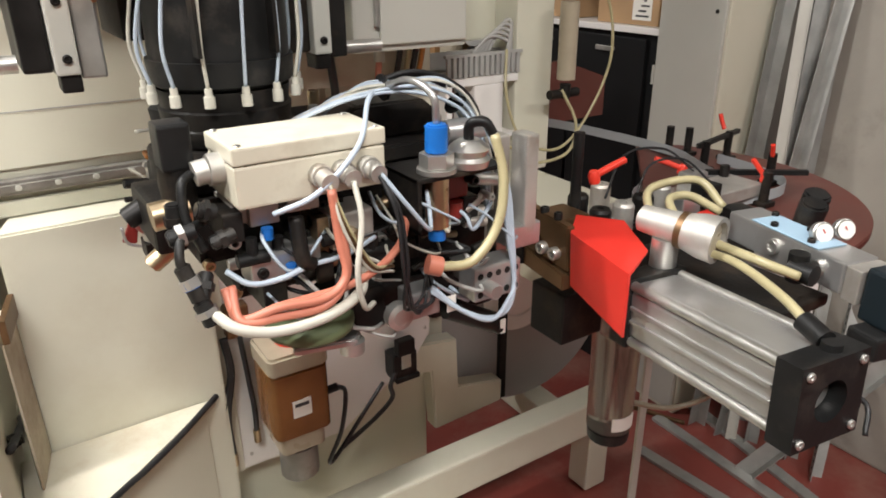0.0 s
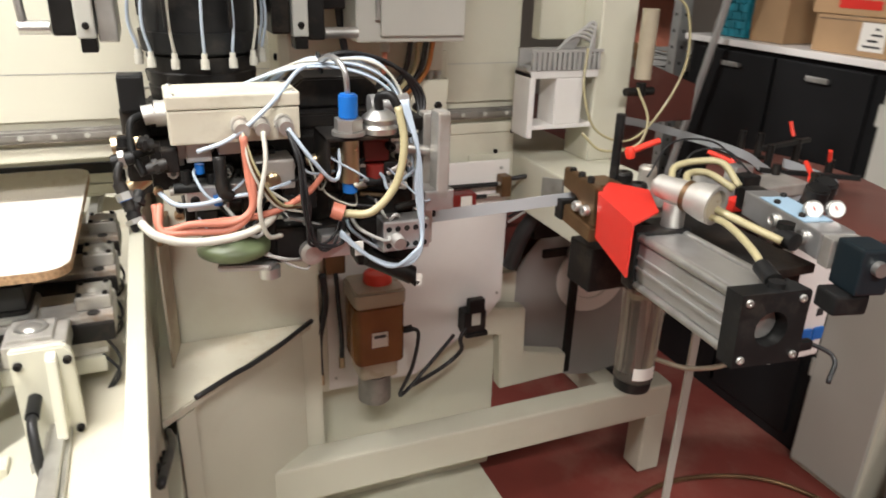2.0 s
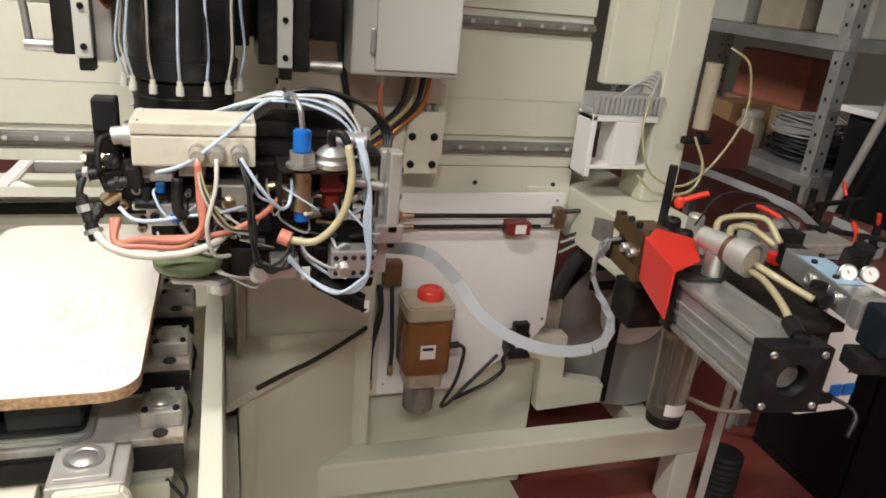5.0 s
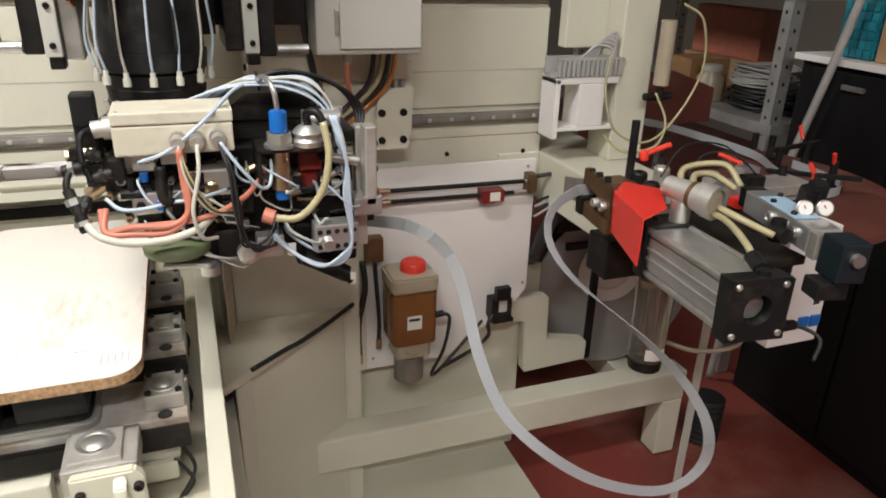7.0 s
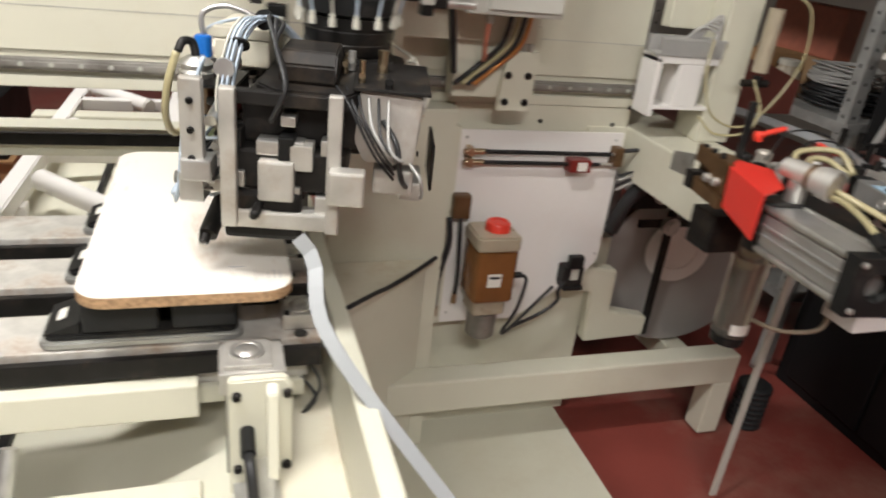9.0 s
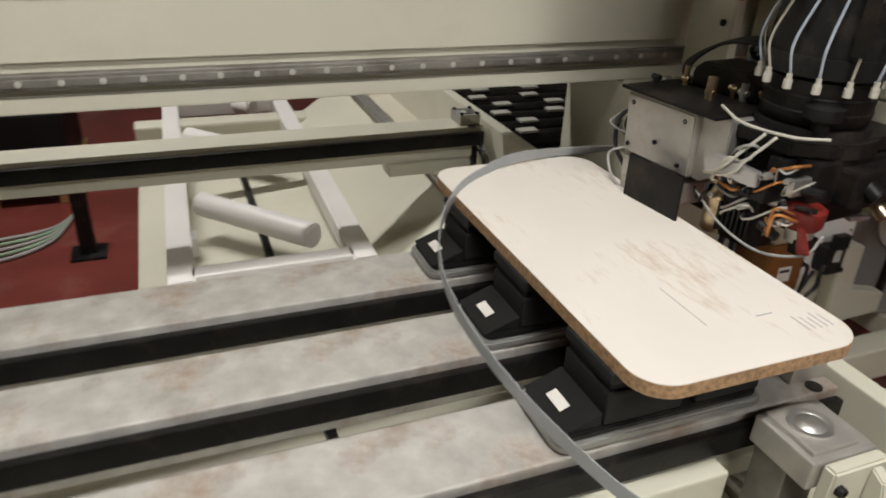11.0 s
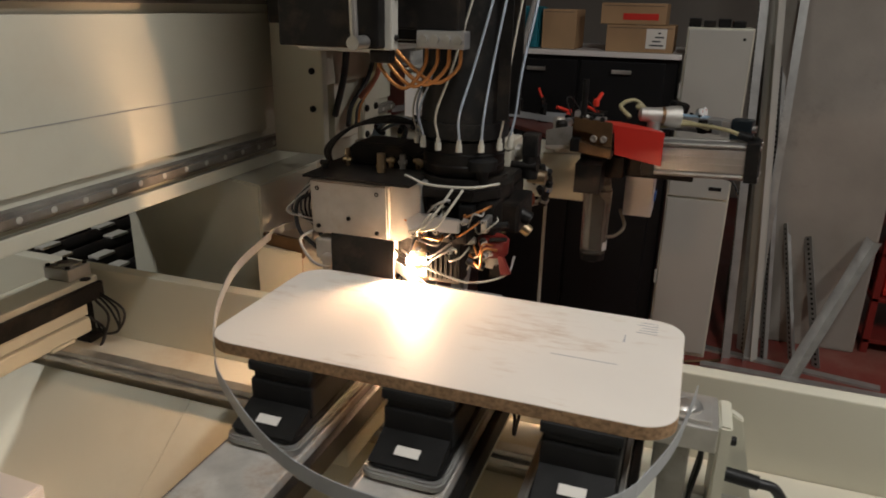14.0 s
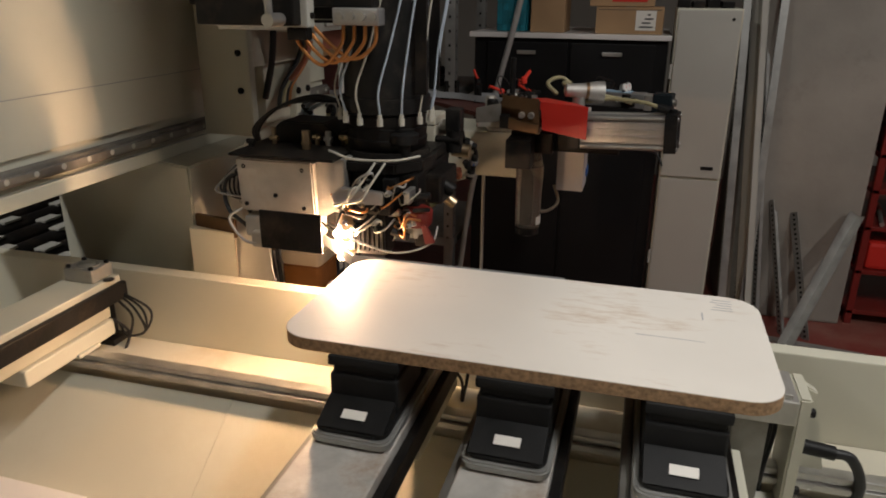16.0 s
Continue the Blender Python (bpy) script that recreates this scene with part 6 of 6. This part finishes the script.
for k in range(4):
    yb = thing("spray_can", (2.31, 0.03 - 0.075 * k, 1.32), "yellow and white can on the rack's upper shelf", "can", "cans on the rack")
    part("body", lathe((2.31, 0.03 - 0.075 * k, 1.3205), (0, 0, 1), [(0, 0.03), (0.003, 0.032), (0.12, 0.032), (0.135, 0.02)], 18), YELLOW if k % 2 else PAPER, yb)
    part("lid", lathe((2.31, 0.03 - 0.075 * k, 1.4555), (0, 0, 1), [(0, 0.022), (0.03, 0.022), (0.034, 0.018)], 18), RED, yb)
cs = thing("red_case", (2.4, -0.1, 0.14), "red plastic case on the rack's lower shelf", "case")
part("body", box(2.27, 2.6, -0.3, 0.05, 0.141, 0.27, 0.02), RED, cs)

# grey rack with cables
sh = thing("shelf_rack", (2.0, 2.2, FLOOR), "grey slotted steel shelf rack loaded with clutter", "rack")
for (px_, py_) in ((1.95, 1.93), (2.55, 1.93), (1.95, 3.3), (2.55, 3.3)):
    part("post", join(box(px_, px_ + 0.05, py_, py_ + 0.003, FLOOR, 2.1), box(px_, px_ + 0.003, py_ + 0.003, py_ + 0.045, FLOOR, 2.1)), GALV, sh, smooth=False)
    holes = part("post_holes", join(*[box(px_ + 0.02, px_ + 0.03, py_ - 0.0006, py_ - 0.0001, 0.2 + 0.06 * k, 0.212 + 0.06 * k) for k in range(30)] + [box(px_ - 0.0006, px_ - 0.0001, py_ + 0.02, py_ + 0.03, 0.2 + 0.06 * k, 0.212 + 0.06 * k) for k in range(30)]), BLACK, sh, smooth=False)
    tagged(holes, kind="stuff")
for zz in (0.2, 0.90, 1.36):
    part("shelf", join(box(1.955, 2.6, 1.935, 3.34, zz, zz + 0.004), box(1.945, 1.95, 1.935, 3.34, zz - 0.035, zz + 0.004), box(1.955, 2.6, 1.925, 1.93, zz - 0.035, zz + 0.004)), GALV, sh, smooth=False)


def coil(at, R, n, m, label, r=0.006):
    t = thing("cable_coil", at, label, "cable", "cable coils on the rack")
    for k in range(n):
        ph, rr = random.uniform(0, 6.28), R * random.uniform(0.75, 1.0)
        pts = [(at[0] + rr * 0.8 * math.cos(ph + a * 0.785), at[1] + rr * math.sin(ph + a * 0.785), at[2] + 0.008 + 0.012 * (k % 6) + random.uniform(0, 0.012)) for a in range(9)]
        part("turn", hose(pts, r, n=5, seg=6), m, t)
    return t


coil((2.18, 2.18, 0.905), 0.19, 13, BLACK_HOSE, "black cable coiled on the steel shelf")
coil((2.16, 2.2, 0.985), 0.15, 16, CABLE_GREY, "grey cable heaped on the steel shelf", 0.004)
coil((2.2, 2.75, 0.905), 0.15, 8, BLACK_HOSE, "black cable coiled on the steel shelf")
wb = thing("wooden_box", (2.1, 2.56, 0.905), "small brown wooden box on the shelf", "box")
part("body", box(2.0, 2.2, 2.46, 2.62, 0.905, 1.06, 0.004), WOODY, wb)
jr = thing("plastic_jar", (2.05, 2.40, 0.905), "pale plastic jar on the shelf", "jar")
part("body", lathe((2.05, 2.39, 0.905), (0, 0, 1), [(0, 0.05), (0.005, 0.055), (0.09, 0.055), (0.11, 0.04), (0.12, 0.04)]), CLOUDY, jr)
part("lid", lathe((2.05, 2.39, 1.025), (0, 0, 1), [(0, 0.042), (0.02, 0.042), (0.022, 0.038)]), WHITE_HOSE, jr)
oc = thing("orange_case", (2.45, 2.75, 0.905), "orange tool case standing on the shelf", "case")
part("body", box(2.38, 2.48, 2.5, 2.95, 1.03, 1.25, 0.01), ORANGE_HOSE, oc)
part("base", box(2.36, 2.5, 2.48, 2.97, 0.905, 1.03, 0.004), CARTON, oc)
for k in range(4):
    gb = thing("clutter_box", (2.3, 2.0 + 0.3 * k, 1.365), "dusty grey plastic box on the top shelf", "box", "boxes on the rack")
    part("body", box(2.1, 2.4, 2.0 + 0.32 * k, 2.24 + 0.32 * k, 1.365, 1.5 + 0.05 * (k % 2), 0.008), (GREY_PAINT, CLOUDY)[k % 2], gb)
    part("lid", box(2.09, 2.41, 1.99 + 0.32 * k, 2.25 + 0.32 * k, 1.5 + 0.05 * (k % 2), 1.515 + 0.05 * (k % 2), 0.004), GREY_PAINT, gb)
cdt = thing("flexible_conduit", (1.93, 1.9, 1.6), "grey ribbed flexible conduit hanging by the rack", "conduit")
part("tube", hose([(1.96, 1.38, 2.4), (1.91, 1.5, 1.8), (1.89, 1.60, 1.45), (1.89, 1.67, 1.15), (1.89, 1.74, 0.87), (1.88, 1.82, 0.5), (1.87, 1.87, 0.1), (1.88, 1.9, FLOOR + 0.013)], 0.013), CABLE_GREY, cdt)
fl = thing("floor_cable", (1.3, 0.9, FLOOR), "brown cable lying curved on the floor", "cable")
part("cable", hose([(0.95, 0.7, FLOOR + 0.008), (1.15, 0.95, FLOOR + 0.008), (1.45, 1.05, FLOOR + 0.008), (1.75, 0.95, FLOOR + 0.008), (1.9, 0.7, FLOOR + 0.008)], 0.008), BRONZE, fl)
cw = thing("coiled_hose", (1.6, 1.55, FLOOR), "dark coiled hose standing on the floor", "hose")
for k in range(8):
    part("turn", lathe((1.6, 1.6, FLOOR + 0.002 + 0.022 * k), (0, 0, 1), [(0, 0.05), (0.006, 0.06), (0.014, 0.06), (0.02, 0.05)], 20), BLACK_HOSE, cw)


# ---- movement ----
G_T = [(0, -0.921), (0.5, -0.915), (1.0, -0.772), (1.5, -0.6045), (2.0, -0.439), (2.5, -0.267), (3.0, -0.0905), (3.3, -0.04), (3.8, 0), (5.3, 0), (9.5, 0),
       (11.0, 0.0), (12.5, -0.004), (13.0, 0.016), (13.5, 0.067), (14.0, 0.126), (14.5, 0.182), (15.0, 0.246), (15.5, 0.302), (16.0, 0.3605)]
X_T = [(0, 0.332), (0.5, 0.328), (1.0, 0.266), (1.5, 0.202), (2.0, 0.14), (2.5, 0.078), (3.0, 0.005), (3.2, -0.018), (3.8, -0.034), (8.2, -0.036), (8.9, 0.015), (9.7, 0.01), (11.5, 0.06), (16.0, 0.06)]
Z_T = [(0, 0), (9.0, 0), (9.7, -0.07), (11.0, -0.14), (16.0, -0.14)]
R_T = [(0, 0), (7.9, 0), (8.3, -10), (8.5, -25), (8.9, -90), (9.3, -140), (9.7, -180), (10.4, -235), (11.2, -270), (16.0, -270)]


def at(table, t):
    return float(np.interp(t, [q[0] for q in table], [q[1] for q in table]))


STEPS = [0, 0.5, 1.0, 1.5, 2.0, 2.5, 3.0, 3.3, 3.8, 5.3, 7.0, 7.9, 8.1, 8.3, 8.5, 8.7, 8.9, 9.1, 9.3, 9.5, 9.7, 10.05, 10.4, 10.8, 11.2, 11.6, 12.0, 12.5, 13.0, 13.5, 14.0, 14.5, 15.0, 15.5, 16.0]
EXIT = (0.325, -0.04, 0.99)
SPOT = (-0.095, 1.2, 0.883)


def head_pose(t):
    return pose(at(X_T, t), HY + at(G_T, t), 1.2 + at(Z_T, t), 0, 0, at(R_T, t))


def exit_point(t):
    return head_pose(t) @ Vector((EXIT[0], EXIT[1], EXIT[2] - 1.2))


# free shape of the strip, from the head's exit on, at chosen times
LOOSE = {
    3.8: [(0.40, 1.09, 1.00), (0.55, 1.08, 0.99), (0.70, 1.1, 1.01)],
    5.3: [(0.336, 1.05, 1.021), (0.396, 1.04, 0.956), (0.444, 1.015, 0.88), (0.527, 0.988, 0.83), (0.619, 0.971, 0.818), (0.689, 0.974, 0.849), (0.694, 1.006, 0.915), (0.631, 1.034, 0.967), (0.62, 1.06, 1.01), (0.69, 1.1, 1.024)],
    6.1: [(0.34, 1.05, 1.015), (0.414, 1.034, 0.928), (0.435, 1.003, 0.83), (0.486, 0.964, 0.745), (0.581, 0.925, 0.696), (0.701, 0.9, 0.692), (0.775, 0.906, 0.738), (0.761, 0.942, 0.806), (0.687, 0.99, 0.885), (0.615, 1.026, 0.952), (0.615, 1.06, 1.01), (0.69, 1.1, 1.03)],
    7.0: [(0.345, 1.05, 1.011), (0.405, 1.041, 0.956), (0.432, 1.02, 0.874), (0.446, 0.99, 0.785), (0.482, 0.948, 0.68), (0.55, 0.903, 0.605), (0.668, 0.88, 0.52), (0.805, 0.866, 0.475), (0.875, 0.852, 0.525), (0.862, 0.838, 0.625), (0.829, 0.87, 0.702), (0.779, 0.919, 0.767), (0.702, 0.964, 0.839), (0.623, 1.005, 0.911), (0.598, 1.047, 0.967), (0.619, 1.07, 1.016), (0.69, 1.1, 1.035)],
    7.8: [(0.345, 1.05, 1.011), (0.406, 1.041, 0.954), (0.434, 1.016, 0.858), (0.462, 0.98, 0.748), (0.505, 0.928, 0.61), (0.585, 0.893, 0.49), (0.72, 0.88, 0.37), (0.87, 0.866, 0.335), (0.945, 0.852, 0.42), (0.915, 0.838, 0.56), (0.845, 0.862, 0.68), (0.768, 0.918, 0.764), (0.698, 0.966, 0.84), (0.622, 1.006, 0.913), (0.598, 1.048, 0.97), (0.631, 1.07, 1.02), (0.69, 1.1, 1.035)],
    8.2: [(0.35, 1.05, 1.0), (0.42, 1.04, 0.95), (0.47, 1.02, 0.80), (0.52, 1.0, 0.55), (0.62, 0.95, 0.30), (0.80, 0.90, 0.12), (0.98, 0.85, 0.08), (1.0, 0.82, 0.30), (0.80, 0.8, 0.5)],
    8.6: [(0.28, 0.95, 0.98), (0.36, 0.90, 0.92), (0.50, 0.82, 0.72), (0.62, 0.75, 0.40), (0.76, 0.70, 0.15), (0.92, 0.62, 0.06), (1.05, 0.55, 0.10)],
    8.9: [(-0.04, 0.87, 0.95), (0.0, 0.80, 0.88), (0.09, 0.75, 0.76), (0.2, 0.68, 0.60), (0.32, 0.58, 0.42), (0.42, 0.46, 0.25), (0.46, 0.32, 0.10), (0.44, 0.12, 0.0)],
    9.3: [(-0.28, 0.98, 0.96), (-0.30, 0.88, 0.90), (-0.2, 0.78, 0.80), (-0.05, 0.70, 0.66), (0.10, 0.58, 0.45), (0.22, 0.45, 0.25), (0.28, 0.3, 0.08), (0.3, 0.1, 0.0)],
    9.7: [(-0.40, 1.38, 0.95), (-0.50, 1.30, 0.93), (-0.525, 1.17, 0.93), (-0.47, 1.0, 0.93), (-0.40, 0.88, 0.91), (-0.28, 0.77, 0.85), (-0.15, 0.68, 0.78), (0.02, 0.58, 0.65), (0.15, 0.5, 0.45), (0.22, 0.42, 0.2), (0.24, 0.3, 0.0)],
    11.6: [(0.10, 1.58, 0.90), (-0.05, 1.62, 0.89), (-0.22, 1.61, 0.885), (-0.38, 1.56, 0.88), (-0.54, 1.46, 0.875), (-0.625, 1.35, 0.87), (-0.66, 1.22, 0.86), (-0.66, 1.10, 0.86), (-0.63, 1.02, 0.865), (-0.55, 0.94, 0.87), (-0.45, 0.91, 0.86), (-0.35, 0.90, 0.84), (-0.2, 0.9, 0.80)],
    12.4: [(0.10, 1.60, 0.90), (-0.05, 1.64, 0.885), (-0.22, 1.62, 0.88), (-0.37, 1.57, 0.875), (-0.52, 1.46, 0.87), (-0.61, 1.33, 0.865), (-0.645, 1.20, 0.86), (-0.645, 1.08, 0.86), (-0.61, 1.0, 0.865), (-0.53, 0.935, 0.87), (-0.42, 0.91, 0.86), (-0.32, 0.90, 0.84), (-0.2, 0.9, 0.80)],
    13.2: [(0.12, 1.64, 0.90), (-0.02, 1.68, 0.88), (-0.2, 1.64, 0.87), (-0.36, 1.57, 0.87), (-0.49, 1.46, 0.865), (-0.58, 1.33, 0.86), (-0.62, 1.20, 0.855), (-0.61, 1.08, 0.855), (-0.56, 0.99, 0.86), (-0.47, 0.94, 0.86), (-0.36, 0.91, 0.85), (-0.2, 0.9, 0.82)],
    14.5: [(0.14, 1.76, 0.89), (0.02, 1.77, 0.87), (-0.12, 1.73, 0.86), (-0.36, 1.57, 0.86), (-0.44, 1.49, 0.86), (-0.54, 1.355, 0.86), (-0.572, 1.247, 0.86), (-0.572, 1.126, 0.86), (-0.52, 0.99, 0.86), (-0.45, 0.95, 0.86), (-0.36, 0.92, 0.85), (-0.25, 0.90, 0.83)],
    15.2: [(0.15, 1.80, 0.89), (0.05, 1.80, 0.84), (-0.1, 1.74, 0.78), (-0.30, 1.60, 0.70), (-0.42, 1.49, 0.68), (-0.52, 1.355, 0.68), (-0.55, 1.247, 0.68), (-0.55, 1.126, 0.68), (-0.50, 0.99, 0.68), (-0.42, 0.95, 0.68)],
    16.0: [(0.16, 1.88, 0.88), (0.12, 1.86, 0.80), (0.08, 1.82, 0.70), (0.05, 1.76, 0.60), (0.0, 1.70, 0.52), (-0.1, 1.6, 0.45), (-0.25, 1.5, 0.42), (-0.4, 1.4, 0.40)],
}


def strip_curve(t):
    g = at(G_T, t)
    if t <= 3.4:
        pts = [exit_point(t), Vector((0.72, 1.1 + g, 1.02))]
        tail = True
    else:
        ks = sorted(LOOSE)
        n = 60
        if t in LOOSE:
            a = b = t
        else:
            a, b = max(k for k in ks if k <= t) if t >= ks[0] else ks[0], min([k for k in ks if k >= t] or [ks[-1]])
        w = 0 if a == b else (t - a) / (b - a)

        def fine(k):
            S = spline([exit_point(t)] + [Vector(p) for p in LOOSE[k]], 8)
            return resample(S, n)
        A, B = fine(a), fine(b)
        pts = [p.lerp(q, w) for p, q in zip(A, B)]
        tail = t <= 7.95
    if tail:
        # reserve length led through the clamp and round the tray
        pts = pts + [Vector((0.9, 1.105 + g, 1.0)), Vector((1.05, 1.14 + g, 0.97))]
        pts += [Vector((1.3 + 0.14 * math.cos(a), 1.25 + g + 0.14 * math.sin(a), 0.915)) for a in [-1.9 + 0.25 * k for k in range(60)]]
    if t >= 11.4:
        yc = HY + g + 0.015
        x = at(X_T, t)
        pts = [Vector((SPOT[0] + 0.0012, 1.205, SPOT[2])), Vector((SPOT[0] + 0.0012, max(yc, 1.21), SPOT[2])), Vector((-0.02, yc + 0.08, 0.885)), Vector((0.08, yc + 0.2, 0.885))] + pts
    return pts


def resample(pts, n, step=None):
    P = [Vector(p) for p in pts]
    d = [0.0]
    for p, q in zip(P, P[1:]):
        d.append(d[-1] + (q - p).length)
    total = d[-1]
    out = []
    for k in range(n):
        s = (total * k / (n - 1)) if step is None else step * k
        if s >= total:
            e = (P[-1] - P[-2]).normalized()
            out.append(P[-1] + e * (s - total))
            continue
        i = max(j for j in range(len(d) - 1) if d[j] <= s)
        w = (s - d[i]) / max(d[i + 1] - d[i], 1e-9)
        out.append(P[i].lerp(P[i + 1], w))
    return out


def strip_rows():
    rows = [[] for _ in range(NSEG)]
    times = sorted(set([t for t in STEPS if t <= 16] + list(LOOSE) + [3.4, 4.0, 4.3, 4.6, 4.9, 7.95, 8.0] + [round(5.3 + 0.16 * k, 2) for k in range(16)] + [round(8.0 + 0.1 * k, 2) for k in range(34)]))
    for t in times:
        P = resample(strip_curve(t), NSEG + 1, SEG)
        flat = 0.0 if (t <= 3.4 or t >= 9.6) else 1.0
        U = Vector((0, 0.2 * flat, 1.0)).normalized()
        if 8.25 < t < 9.5:
            U = Vector((0.72, 0.1, 0.66)).normalized()
        up = U.copy()
        for k in range(NSEG):
            T = (P[k + 1] - P[k]).normalized()
            up = up * 0.85 + U * 0.15
            up = up - T * up.dot(T)
            if up.length < 0.05:
                up = Vector((0, -1, 0.1)) - T * T.dot(Vector((0, -1, 0.1)))
            up.normalize()
            N = up.cross(T)
            m = Matrix((T, N, up)).transposed().to_4x4()
            m.translation = (P[k] + P[k + 1]) / 2
            rows[k].append((t, m))
    return rows


def motions():
    def slid(o, x=False):
        b = ORIGIN[o.name]
        walk(o, [(t, pose(b.x + ((at(X_T, t) - HX) if x else 0), b.y + at(G_T, t), b.z)) for t in STEPS])
    for o in (gan, oil, sw, dv, fd, tray, bnd, reel):
        slid(o)
    slid(sl, True)
    walk(sp, [(t, pose(at(X_T, t), HY + at(G_T, t), 1.2 + at(Z_T, t))) for t in STEPS])
    walk(hd, [(t, head_pose(t)) for t in STEPS])
    # the lamp is always lit; leaving the closed hood stands in for switching on
    inside, out = pose(0.15, 0.08, -0.045), pose(0.03, 0.115, -0.142)
    walk(hot, [(0, inside), (12.15, inside), (12.4, out), (16.0, out)])
    for o, rows in zip(LENGTHS, strip_rows()):
        walk(o, rows)


motions()
